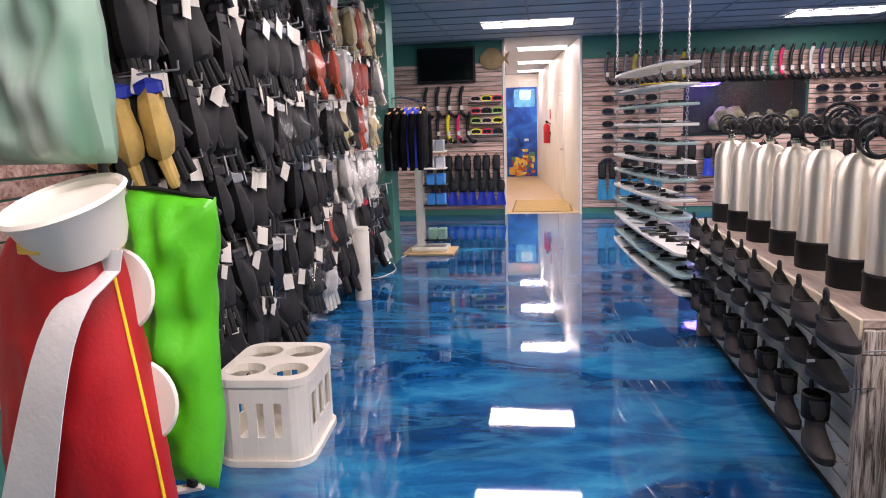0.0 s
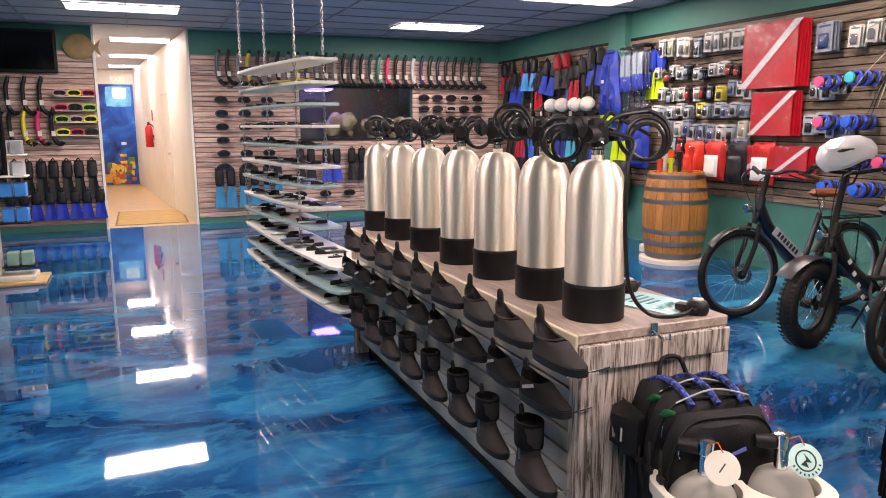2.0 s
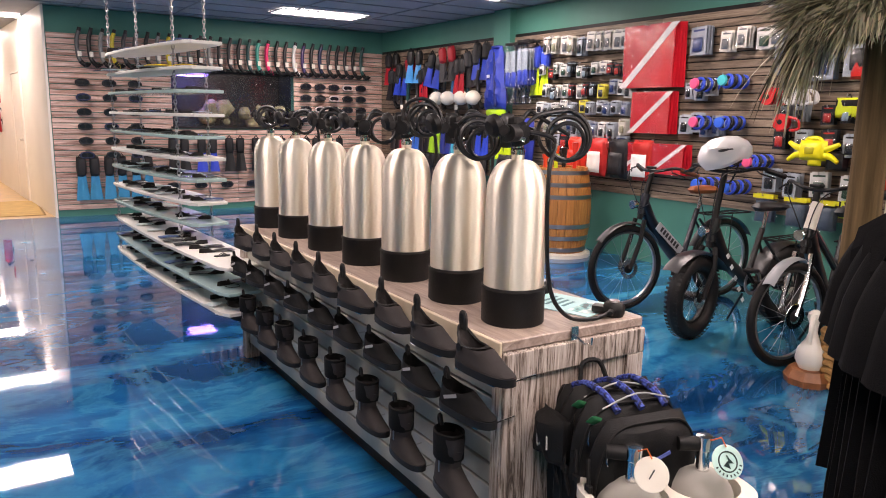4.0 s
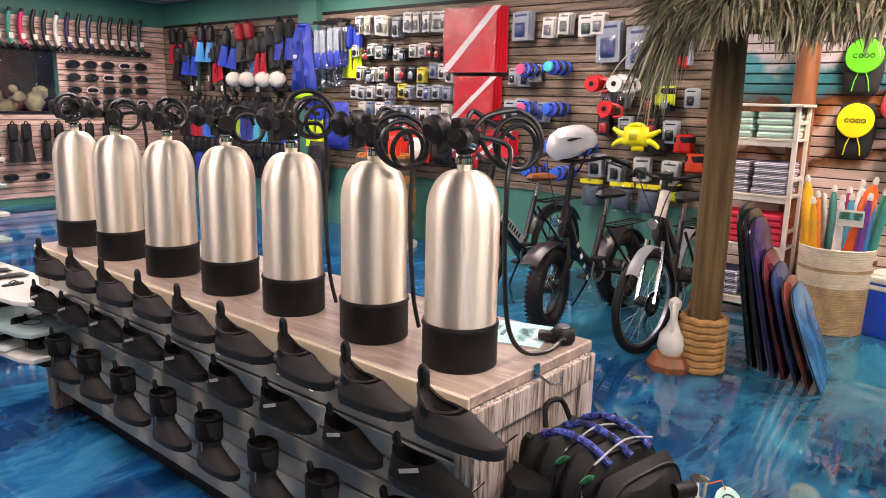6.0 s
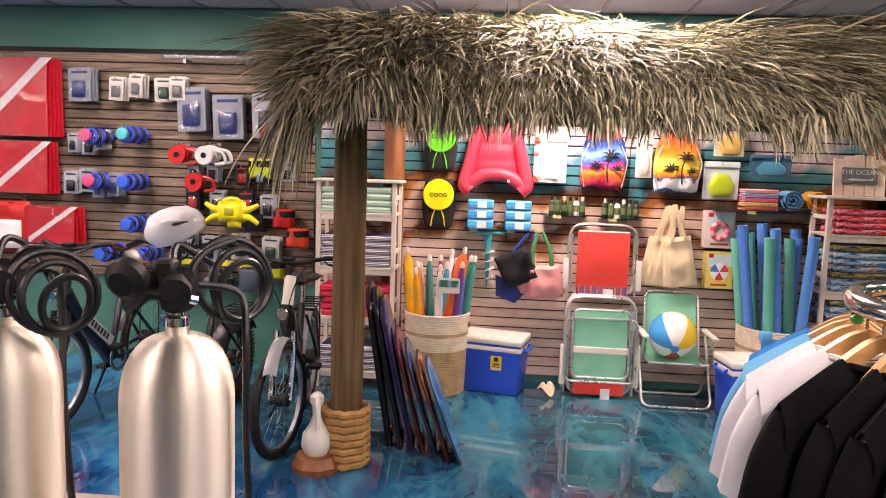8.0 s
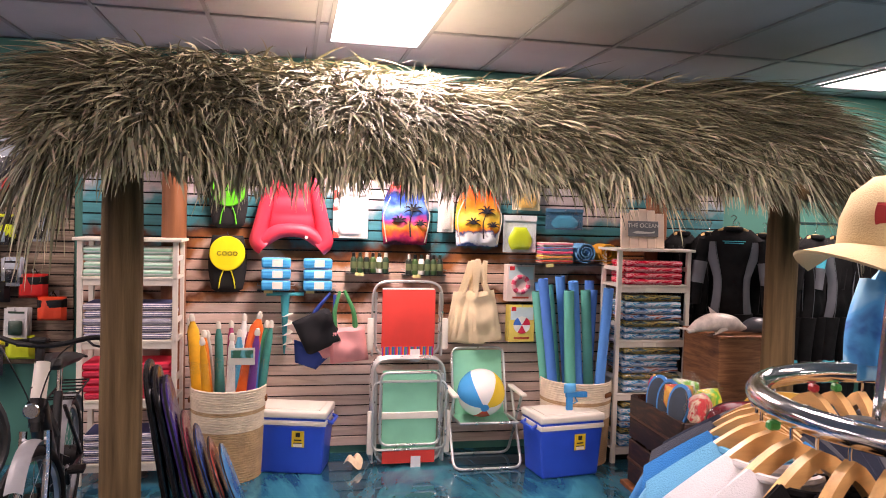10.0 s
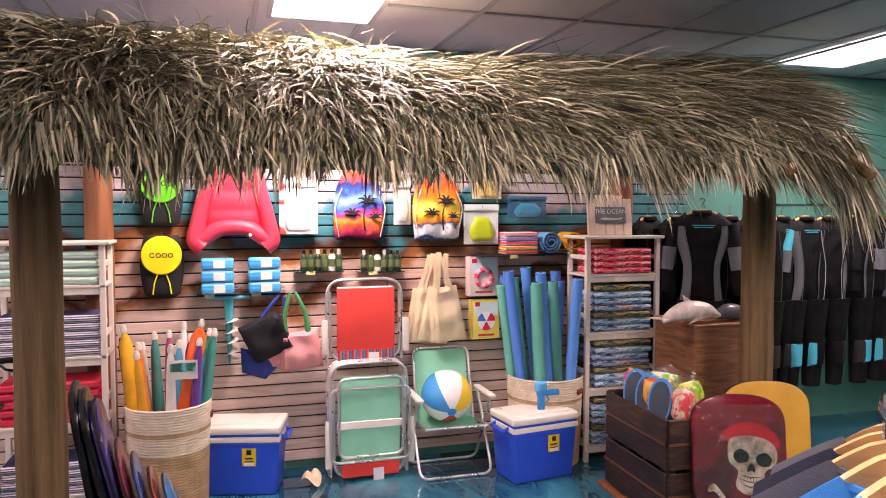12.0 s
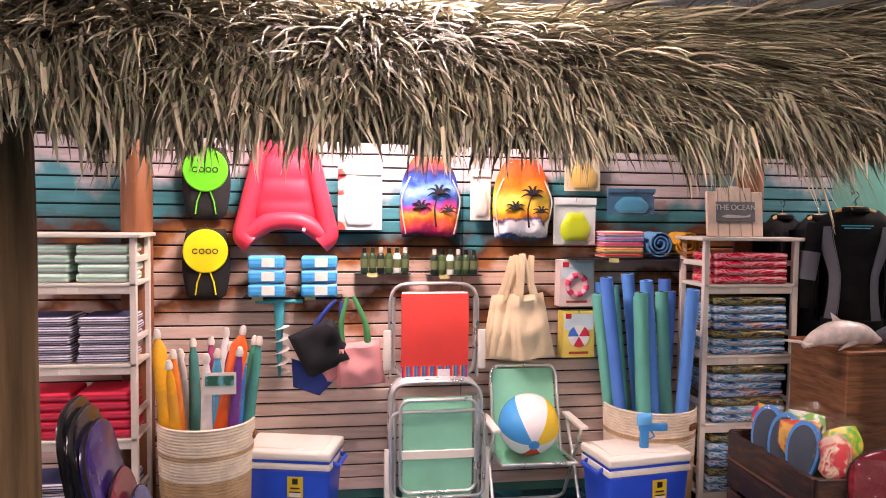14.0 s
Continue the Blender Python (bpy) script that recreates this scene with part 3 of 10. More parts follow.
def scuba_tank():
    t = thing("scuba_tank", pose(0, 0, 0), "brushed aluminium scuba tank with black boot and regulator", "scuba tank", "scuba tanks on the table")
    R = 0.098
    prof = [(0.0, 0.02), (R - 0.004, 0.02), (R, 0.03), (R, 0.40)]
    for k in range(1, 11):
        a = k / 10 * math.pi / 2
        prof.append((R * (0.20 + 0.80 * math.cos(a) ** 0.85), 0.40 + 0.115 * math.sin(a)))
    prof += [(0.021, 0.53), (0.0, 0.53)]
    part("cylinder", lathe(prof, 40), M_ALU, t, "brushed aluminium cylinder", True)
    part("boot", lathe([(0.0, 0), (R + 0.001, 0), (R + 0.005, 0.004), (R + 0.005, 0.107), (R + 0.008, 0.112), (R + 0.006, 0.120), (R, 0.120)], 40), M_RUBBER, t, "black rubber boot", True)
    v = lathe([(0, 0.53), (0.022, 0.53), (0.022, 0.545), (0.017, 0.55), (0.017, 0.575), (0.024, 0.58), (0.024, 0.61), (0.012, 0.616), (0, 0.616)], 16)
    v = rod((0.02, 0, 0.592), (0.06, 0, 0.592), 0.011, 0.011, 10, v)
    part("valve", v, M_CHROME, t, "chrome valve", True)
    k = rod((0.055, 0, 0.592), (0.085, 0, 0.592), 0.022, 0.020, 12)
    part("knob", k, M_RUBBER, t, "black valve knob", True)
    f = rod((-0.07, -0.01, 0.595), (-0.012, 0, 0.595), 0.026, 0.028, 14)
    f = rod((-0.012, 0, 0.62), (0.01, 0, 0.565), 0.03, 0.03, 14, f)
    f = box(0.05, 0.035, 0.035, (0.01, 0.02, 0.61), 0.006, f)
    part("first_stage", f, M_RUBBER, t, "black regulator first stage", True)
    return t


TANK = scuba_tank()
random.seed(5)
TANK_PLACES = [(1.465, 3.02), (1.463, 3.36), (1.468, 3.76), (1.462, 4.13), (1.455, 4.53), (1.45, 4.95), (1.45, 5.36)]
for i, (x, y) in enumerate(TANK_PLACES):
    m = pose(x, y, 0.838, 0, 0, random.uniform(-60, 60)) @ Matrix.Diagonal((1.025, 1.025, 1.045, 1))
    t = copy_thing(TANK, m) if i else TANK
    t.matrix_basis = m

# ---- the hanging shelf ----
SHELF_Z = [1.96, 1.80, 1.65, 1.495, 1.35, 1.205, 1.065, 0.91, 0.77, 0.635, 0.485, 0.365]
SHELF_FAR = (0.89, 7.82)


def shelf_tier(k):
    """Length, turn and width of a tier; the three lowest reach out farther."""
    return (2.62, 4.6, 0.30) if k > 8 else (1.78, 8.5, 0.27)


def on_tier(k, along, across):
    """A spot on a tier: metres from its far end and from its long west edge."""
    L, turn, w = shelf_tier(k)
    c, sn = math.cos(radians(turn)), math.sin(radians(turn))
    return SHELF_FAR[0] + along * sn + across * c, SHELF_FAR[1] - along * c + across * sn


def hanging_shelf():
    t = thing("hanging_shelf", pose(0, 0, 0), "tiers of white and glassy boards hung on chains", "hanging shelf")
    white = surf("white_shelf_board", rgb("d9d8d2"), 0.35, vary=0.06, scale=4, bump=0.1, fine=60)
    glassy = surf("pale_green_shelf_board", rgb("9fb9b6"), 0.15, vary=0.06, scale=4, bump=0.05, fine=60)
    for k, z in enumerate(SHELF_Z):
        L, turn, w = shelf_tier(k)
        out = [(0.03, 0.0)] + [(-0.035 * math.sin(math.pi * min(1.0, f * 1.1)) + (0.03 if f > 0.97 else 0.0), -L * f) for f in [0.03 + 0.97 * i / 12 for i in range(13)]]
        out += [(w, -L), (w + 0.03, -L * 0.6), (w + 0.01, -L * 0.2), (w - 0.03, 0.0)]
        b = prism(out, 0.022, bevel=0.005)
        b.transform(pose(0, 0, 0, -90) @ Matrix.Diagonal((1, 1, -1, 1)))
        zs = [v.co.z for v in b.verts]
        mid = (min(zs) + max(zs)) / 2
        ys = [v.co.y for v in b.verts]
        for v in b.verts:
            v.co.z += -mid - 0.011
            v.co.y -= max(ys)
        bmesh.ops.recalc_face_normals(b, faces=b.faces[:])
        part("shelf_board", b, white if k in (0, 1, 3, 5, 7, 9, 11) else glassy, t, "white board" if k in (0, 1, 3, 5, 7, 9, 11) else "pale glassy board", False, pose(SHELF_FAR[0], SHELF_FAR[1], z, 0, 0, turn))
    for along, across in ((0.14, 0.02), (0.14, 0.24), (1.50, 0.02), (1.50, 0.24)):
        x, y = on_tier(0, along, across)
        b = bmesh.new()
        z = 0.34
        i = 0
        while z < CEIL:
            b2 = lathe([(0.010 + 0.0032 * math.cos(a), 0.0032 * math.sin(a)) for a in [2 * math.pi * j / 5 for j in range(6)]], 8)
            for v in b2.verts:
                v.co.x *= 1.9
            b2.transform(pose(x, y, z, 90, 0, 0 if i % 2 else 90) @ pose(0, 0, 0, 0, 0, 90))
            join(b, b2)
            z += 0.0300
            i += 1
        part("chain", b, M_WIRE, t, "zinc chain", True)


hanging_shelf()

# ---- the thatched hut ----
def hut():
    t = thing("thatched_hut", pose(0, 0, 0), "palm-thatched tiki hut roof on log posts", "tiki hut")
    for x, y, r in ((4.13, 3.30, 0.088), (4.69, -0.51, 0.095)):
        pr = [(r * (1.06 - 0.08 * z / 2.3) * (1 + 0.02 * math.sin(9 * z)), z) for z in [i * 0.115 for i in range(21)]]
        part("post", lathe([(0, 0)] + pr + [(0, 2.3)], 18), M_LOG, t, "weathered grey-brown log post", True, pose(x, y, 0))
    for x, y in ((5.82, 3.335), (5.80, -0.22)):
        part("back_post", lathe([(0, 0), (0.085, 0), (0.08, 2.4), (0, 2.4)], 16), M_PINE, t, "reddish round timber post", True, pose(x, y, 0))
    part("beam", rod((4.10, 3.45, 2.0), (4.64, -0.6, 2.0), 0.06, 0.06, 12), M_LOG, t, "", True)
    part("ridge_beam", rod((4.75, 3.3, 2.50), (4.95, -0.6, 2.50), 0.05, 0.05, 12), M_LOG, t, "", True)
    for k in range(9):
        y = 3.55 - k * 0.52
        part("rafter", rod((3.86 + 0.12 * (3.3 - y) / 3.75, y, 1.93), (4.8, y, 2.49), 0.03, 0.03, 8), M_LOG, t, "", True)
    return t


HUT = hut()


def eave_x(y):
    return 3.72 + 0.11 * (3.3 - y)


def roof_z(u, y=2.0):
    u = max(0.0, min(1.0, u))
    return 1.96 + 0.60 * u ** 0.62 + 0.13 * u ** 0.5 * max(0.0, min(1.0, (1.2 - y) / 1.4))


def thatch(parent, seed, bundles, y0, y1, name, material):
    """Dry palm leaves in bundles that lie down the slope and hang over the eave."""
    rnd = random.Random(seed)
    V, F = [], []
    steps = 5
    for _ in range(bundles):
        y = rnd.uniform(y0, y1)
        fringe = rnd.random() < 0.30
        u = rnd.uniform(-0.02, 0.14) if fringe else rnd.random() ** 1.05
        ex = eave_x(y)
        sweep = -1.05 * min(1.0, max(0.0, (1.7 - y) / 1.4)) if u < 0.85 else 0.0
        head = sweep * (0.45 if fringe else 1.0) + 1.0 * noise.noise(Vector((y * 1.9, u * 2.6, 19.0))) + rnd.gauss(0, 0.26)
        north, south = Y_HI - y, y - Y_LO
        if north < 0.30:
            head += (0.30 - north) * 4.2 * rnd.random()
        if south < 0.30:
            head -= (0.30 - south) * 4.2 * rnd.random()
        lift = 0.05 * noise.noise(Vector((y * 4.0, u * 5.0, 3.0))) + rnd.uniform(-0.02, 0.055)
        long = rnd.uniform(0.30, 0.58) * min(1.0, 0.40 + 1.3 * max(0.0, u)) if not fringe else rnd.uniform(0.10, 0.20)
        if fringe and noise.noise(Vector((y * 2.3, 0.0, 41.0))) > 0.25:
            long *= 1.7
        curl = rnd.uniform(0.6, 1.3)
        for _ in range(rnd.randrange(12, 20)):
            a = head + rnd.gauss(0, 0.20)
            p = Vector((ex + 0.02 + u + rnd.uniform(-0.05, 0.05), y + rnd.uniform(-0.05, 0.05), roof_z(u, y) + lift + rnd.uniform(-0.015, 0.02)))
            if fringe:
                d = Vector((-0.40 * math.cos(a) - 0.1, 0.55 * math.sin(a), -rnd.uniform(0.55, 1.0))).normalized()
                p.x -= rnd.uniform(0.0, 0.09)
            else:
                d = Vector((-math.cos(a), math.sin(a), rnd.uniform(-0.42, 0.02) + (0.18 if rnd.random() < 0.08 else 0.0))).normalized()
            L = long * rnd.uniform(0.75, 1.2)
            w = rnd.uniform(0.0032, 0.0070)
            side = d.cross(Vector((0, 0, 1))).normalized()
            tw = rnd.uniform(-0.9, 0.9)
            side = (side * math.cos(tw) + Vector((0, 0, 1)) * math.sin(tw)).normalized()
            bend = Vector((rnd.uniform(-0.05, 0.05), rnd.uniform(-0.09, 0.09), -0.16 * curl * rnd.uniform(0.5, 1.4)))
            i0 = len(V)
            for k in range(steps + 1):
                f = k / steps
                ww = w * (1 - 0.90 * f ** 2.5)
                V.append(p - side * ww)
                V.append(p + side * ww)
                hang = 1.0 if p.x < ex + 0.05 else 0.5
                d = (d + bend * (0.3 + 1.2 * f) * hang).normalized()
                p = p + d * (L / steps)
                if p.x > ex and Y_LO < p.y < Y_HI:
                    low = roof_z(p.x - ex, p.y) + 0.004
                    if p.z < low:
                        p.z = low
            for k in range(steps):
                q = i0 + 2 * k
                F.append((q, q + 1, q + 3, q + 2))
    return thatch_mesh(name, V, F, material, parent)


def thatch_mesh(name, V, F, material, parent):
    me = bpy.data.meshes.new(name)
    me.from_pydata([tuple(v) for v in V], [], F)
    me.materials.append(material)
    ob = new(name, me)
    ob.parent = parent
    return tagged(ob, "dry grey-green palm thatch", kind="stuff")


def gable(parent, seed, y, out, bundles, material):
    """Longer leaves that hang down an open end of the roof; out: +1 north, -1 south."""
    rnd = random.Random(seed)
    V, F = [], []
    steps = 5
    for _ in range(bundles):
        u = rnd.random() ** 1.3
        base = Vector((eave_x(y) + u, y + rnd.uniform(-0.10, 0.03) * out, roof_z(u, y) - rnd.uniform(0.0, 0.10)))
        long = rnd.uniform(0.26, 0.52) * (1.0 - 0.30 * u)
        lean = rnd.gauss(0, 0.25)
        for _ in range(rnd.randrange(9, 15)):
            p = base + Vector((rnd.uniform(-0.05, 0.05), rnd.uniform(-0.03, 0.03), rnd.uniform(-0.02, 0.02)))
            d = Vector((lean - 0.25 + rnd.gauss(0, 0.12), out * rnd.uniform(0.05, 0.75), -rnd.uniform(0.5, 1.0))).normalized()
            L = long * rnd.uniform(0.7, 1.2)
            w = rnd.uniform(0.0035, 0.0075)
            side = Vector((math.cos(rnd.uniform(0, 3.1)), math.sin(rnd.uniform(0, 3.1)), 0.0)).normalized()
            i0 = len(V)
            for k in range(steps + 1):
                f = k / steps
                ww = w * (1 - 0.9 * f ** 2.5)
                V.append(p - side * ww)
                V.append(p + side * ww)
                d = (d + Vector((rnd.uniform(-0.05, 0.05), rnd.uniform(-0.05, 0.05), -0.22))).normalized()
                p = p + d * (L / steps)
            for k in range(steps):
                q = i0 + 2 * k
                F.append((q, q + 1, q + 3, q + 2))
    return thatch_mesh("thatch_gable", V, F, material, parent)


def thatch_material():
    ma, nt, p = nodes_of("dry_palm_thatch")
    N, L = nt.nodes.new, nt.links.new
    ge, r, n, co, mx = N("ShaderNodeNewGeometry"), N("ShaderNodeValToRGB"), N("ShaderNodeTexNoise"), N("ShaderNodeTexCoord"), N("ShaderNodeMixRGB")
    e = r.color_ramp.elements
    e[0].position, e[0].color = 0.0, (*rgb("2e2c1e"), 1)
    e[1].position, e[1].color = 1.0, (*rgb("e6dab4"), 1)
    for pos, h in ((0.20, "6b684e"), (0.42, "a39f80"), (0.62, "8c8f72"), (0.82, "cbc2a2")):
        q = e.new(pos)
        q.color = (*rgb(h), 1)
    L(ge.outputs["Random Per Island"], r.inputs[0])
    n.inputs["Scale"].default_value = 30
    L(co.outputs["Object"], n.inputs["Vector"])
    mx.blend_type = "MULTIPLY"
    mx.inputs[0].default_value = 0.5
    L(r.outputs[0], mx.inputs[1])
    L(n.outputs["Color"], mx.inputs[2])
    L(mx.outputs[0], p.inputs["Base Color"])
    p.inputs["Roughness"].default_value = 0.55
    p.inputs["Specular IOR Level"].default_value = 0.3
    return ma


M_THATCH = thatch_material()
Y_LO, Y_HI = -0.66, 3.50
for i in range(6):
    a = Y_LO + (Y_HI - Y_LO) * i / 6
    thatch(HUT, 40 + i, 440, a - 0.03, a + (Y_HI - Y_LO) / 6 + 0.03, "thatch", M_THATCH)
gable(HUT, 71, Y_HI, 1, 110, M_THATCH)
gable(HUT, 72, Y_LO, -1, 130, M_THATCH)
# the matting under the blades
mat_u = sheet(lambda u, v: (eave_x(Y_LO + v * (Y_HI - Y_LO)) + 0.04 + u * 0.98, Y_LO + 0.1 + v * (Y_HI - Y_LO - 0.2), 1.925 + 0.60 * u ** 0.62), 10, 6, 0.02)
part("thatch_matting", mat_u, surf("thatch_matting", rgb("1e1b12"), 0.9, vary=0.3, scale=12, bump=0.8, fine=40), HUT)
# added sheet behind the ridge: cuts the troffer's light on the wall
block_u = sheet(lambda u, v: (4.66 + 0.11 * (3.3 - (Y_LO + v * (Y_HI - Y_LO))) * 0.9 + u * 0.20, Y_LO + 0.1 + v * (Y_HI - Y_LO - 0.2), 2.50 - 0.03 * u), 4, 6, 0.02)
part("thatch_back", block_u, MATS["thatch_matting"], HUT, "dark rear thatch matting")

# ---- under the hut: kinds of things ----
def puffy(half, h, d, ribs=0, notch=0.0, n=12, m=16, bm=None, wrinkle=0.0, depth_ribs=0.25):
    """A soft inflated body in x and z; half(v): half its width at height v; notch: an arch cut up into its base."""
    b = bmesh.new()
    for side in (1, -1):
        V = []
        for j in range(m + 1):
            v = j / m
            row = []
            for i in range(n + 1):
                u = 2 * i / n - 1
                z = h * v
                if notch:
                    z += notch * (1 - v) ** 2 * math.cos(u * math.pi / 2) ** 1.5
                t = max(0.0, (1 - abs(u) ** 3) * (1 - abs(2 * v - 1) ** 6)) ** 0.5
                if ribs:
                    t *= 1 - depth_ribs + depth_ribs * abs(math.sin(math.pi * ribs * v))
                x = u * half(v)
                y = side * d / 2 * t
                if wrinkle:
                    y += wrinkle * t * noise.noise(Vector((x * 16 + h * 31, z * 9, side * 3.0)))
                row.append(b.verts.new((x, y, z)))
            V.append(row)
        for j in range(m):
            for i in range(n):
                q = (V[j][i], V[j][i + 1], V[j + 1][i + 1], V[j + 1][i])
                b.faces.new(q if side < 0 else q[::-1])
    bmesh.ops.remove_doubles(b, verts=b.verts, dist=1e-5)
    return join(bm, b)


def wall_hook(parent, z, y=-0.01, length=0.1):
    h = rod((0, 0.085, z), (0, 0.085 - length, z), 0.0025, 0.0025, 6)
    h = rod((0, 0.085 - length, z), (0, 0.08 - length, z + 0.02), 0.0025, 0.0025, 6, h)
    return part("hook", h, M_WIRE, parent, "wire wall hook")


def paddle_set(y, z, col):
    t = thing("paddle_set", east(5.90, y, z), "round %s beach paddle set in black mesh case" % ("lime green" if col == "52d026" else "yellow"), "beach paddles", "beach paddles on the slatwall")
    part("case", puffy(lambda v: 0.125 * (0.80 + 0.25 * math.sin(v * 3.0)) * (1 if v > 0.04 else 0.7), 0.40, 0.05, n=10), surf("black_mesh", rgb("141416"), 0.7, bump=0.5, fine=500), t, "black mesh case", True)
    part("paddle_face", lathe([(0, -0.008), (0.116, -0.008), (0.122, 0), (0.116, 0.008), (0, 0.008)], 40, m=pose(0, -0.034, 0.275, 90)), paint(col, 0.4, vary=0.05), t, "round printed paddle face", True)
    for k, sx in enumerate((-1, 1)):
        part("grip", tube([(sx * 0.02, -0.033, 0.17), (sx * 0.045, -0.033, 0.10), (sx * 0.055, -0.031, 0.03)], 0.004, 6), paint(col, 0.45), t, "grip outline", True)
    dark = paint("1c1f12", 0.5)
    for k in range(4):
        x = -0.054 + k * 0.036
        part("logo_shape", tube([(x + 0.013 * math.cos(a), -0.0435, 0.275 + 0.013 * math.sin(a)) for a in [2 * math.pi * i / 12 + 0.6 for i in range(11 if k == 0 else 12)]], 0.0032, 5, closed=k > 0), dark, t, "dark round logo shape")
    wall_hook(t, 0.405)


def float_lounge(y, z):
    t = thing("inflatable_float", east(5.88, y, z), "coral red inflatable pool float hung on slatwall", "pool float")
    red = surf("red_vinyl", rgb("ee3f52"), 0.45, vary=0.06, scale=7, bump=0.1, fine=40)
    part("pad", puffy(lambda v: 0.19 - 0.075 * v, 0.50, 0.10, ribs=4, n=16, m=32, depth_ribs=0.18), red, t, "ribbed vinyl pad", True, pose(0, 0, 0.13))
    for s in (-1, 1):
        part("side_tube", tube([(s * 0.055, -0.01, 0.64), (s * 0.115, -0.015, 0.60), (s * 0.165, -0.02, 0.40), (s * 0.215, -0.02, 0.18), (s * 0.235, -0.02, 0.07), (s * 0.19, -0.02, 0.02)], lambda f: 0.036 + 0.026 * f - 0.03 * max(0.0, f - 0.85), 14, smooth_steps=6), red, t, "inflated side tube", True)
        part("seam", tube([(s * 0.10, -0.055, 0.56), (s * 0.125, -0.062, 0.36), (s * 0.15, -0.062, 0.20)], 0.003, 5, smooth_steps=5), paint("b8283a", 0.5), t, "welded seam", True)
    part("bottom_tube", tube([(-0.20, -0.02, 0.07), (-0.10, -0.025, 0.135), (0.0, -0.025, 0.15), (0.10, -0.025, 0.135), (0.20, -0.02, 0.07)], 0.052, 14, smooth_steps=5), red, t, "inflated lower bolster", True)
    part("valve", rod((0.1, -0.06, 0.1), (0.1, -0.075, 0.1), 0.012, 0.01, 10), M_WPLASTIC, t)
    wall_hook(t, 0.63)


def hang_pack(y, z, w, h, card, inner, label, x=5.86, group="packs on the slatwall", tilt=0, d=0.03):
    """A printed card with a header and a clear pouch."""
    t = thing("retail_pack", east(x, y, z), label, "retail pack", group)
    part("card", box(w, 0.004, h, (0, 0.012, 0), 0.001), card, t, "printed backing card")
    part("pouch", puffy(lambda v: w * 0.49, h * 0.84, d, wrinkle=0.012, n=8, m=8), M_FILM, t, "clear plastic pouch", True, pose(0, -0.006, 0))
    part("contents", puffy(lambda v: w * 0.33 * (0.8 + 0.3 * math.sin(4 * v)), h * 0.6, d * 0.7, n=8, m=8), inner, t, "", True, pose(0, -0.004, h * 0.08))
    part("header", box(w, 0.006, h * 0.14, (0, -0.002, h * 0.85), 0.001), card, t, "card header")
    wall_hook(t, h * 0.92)
    return t


def boxed_toy(y, z, w, h, col, motif, label, x):
    """A flat printed box with a picture of its contents on the front."""
    t = thing("retail_pack", east(x, y, z), label, "retail pack", "packs on the slatwall")
    part("carton", box(w, 0.022, h, (0, 0, 0), 0.002), paint(col, 0.35, vary=0.1), t, "printed carton")
    part("sky_print", box(w * 0.9, 0.002, h * 0.34, (0, -0.0125, h * 0.60)), paint("cfe6e8", 0.35), t, "pale printed panel")
    part("corner_mark", box(w * 0.18, 0.003, h * 0.11, (-w * 0.33, -0.0125, h * 0.84)), paint("d8242c", 0.4), t, "red printed corner")
    if motif == "ring":
        for k in range(12):
            a0 = 2 * math.pi * k / 12
            part("ring_print", tube([(w * 0.27 * math.cos(a0 + 0.26 * q), -0.015, h * 0.46 + w * 0.27 * math.sin(a0 + 0.26 * q)) for q in (0, 1, 2)], 0.018, 8), paint("e84a6a" if k % 2 else "f2b0b8", 0.35), t, "printed swim ring", True)
    else:
        for k in range(6):
            a0 = 2 * math.pi * k / 6
            part("ball_print", prism([(0, h * 0.46)] + [(w * 0.33 * math.cos(a0 + q * 0.2618), h * 0.46 + w * 0.33 * math.sin(a0 + q * 0.2618)) for q in range(5)], 0.004, m=pose(0, -0.014, 0)), paint(("e4304c", "f2f0ea", "3a78d0", "f2f0ea", "e4304c", "f2f0ea")[k], 0.3), t, "printed ball segment")
    part("print_bar", box(w * 0.6, 0.002, h * 0.05, (0, -0.0125, h * 0.08)), paint("c84a30", 0.4), t, "line of print")
    wall_hook(t, h * 0.96)
    return t


def drawstring_bag(y, z, mats, label):
    t = thing("drawstring_bag", east(5.87, y, z), label, "drawstring bag", "drawstring bags on the slatwall")
    h = 0.46
    part("bag", puffy(lambda v: 0.165 * (1 - 0.42 * v ** 5) * (0.92 + 0.14 * math.sin(2.6 * v + 0.3)), h, 0.13, n=14, m=16, wrinkle=0.035), mats[0], t, "sunset printed cloth bag", True)
    for s in (-1, 1):
        part("cord", tube([(s * 0.07, -0.03, h - 0.02), (s * 0.16, -0.055, h * 0.55), (s * 0.165, -0.05, 0.16), (s * 0.14, -0.03, 0.02)], 0.004, 6, smooth_steps=4), paint("d8cdbc", 0.8), t, "white cord", True)
    # a palm drawn on the front
    dark = paint("1a1620", 0.8)
    stem = tube([(0.03, -0.068, 0.06), (0.02, -0.078, 0.17), (0.045, -0.079, 0.25)], lambda f: 0.006 - 0.003 * f, 6, smooth_steps=3)
    part("print_stem", stem, dark, t, "printed palm trunk", True)
    for px, pz, sz in ((0.045, 0.25, 1.0), (-0.055, 0.17, 0.85), (0.10, 0.15, 0.7)):
      for k in range(6):
        a = radians(-20 + k * 44)
        leaf = tube([(px, -0.079, pz), (px + 0.04 * sz * math.cos(a), -0.077, pz + sz * (0.014 + 0.034 * math.sin(a))), (px + 0.075 * sz * math.cos(a), -0.070, pz + sz * 0.05 * math.sin(a))], lambda f: 0.010 * sz * (1 - f) + 0.001, 5, smooth_steps=3)
        part("print_leaf", leaf, dark, t, "", True)
    wall_hook(t, h - 0.03, length=0.12)


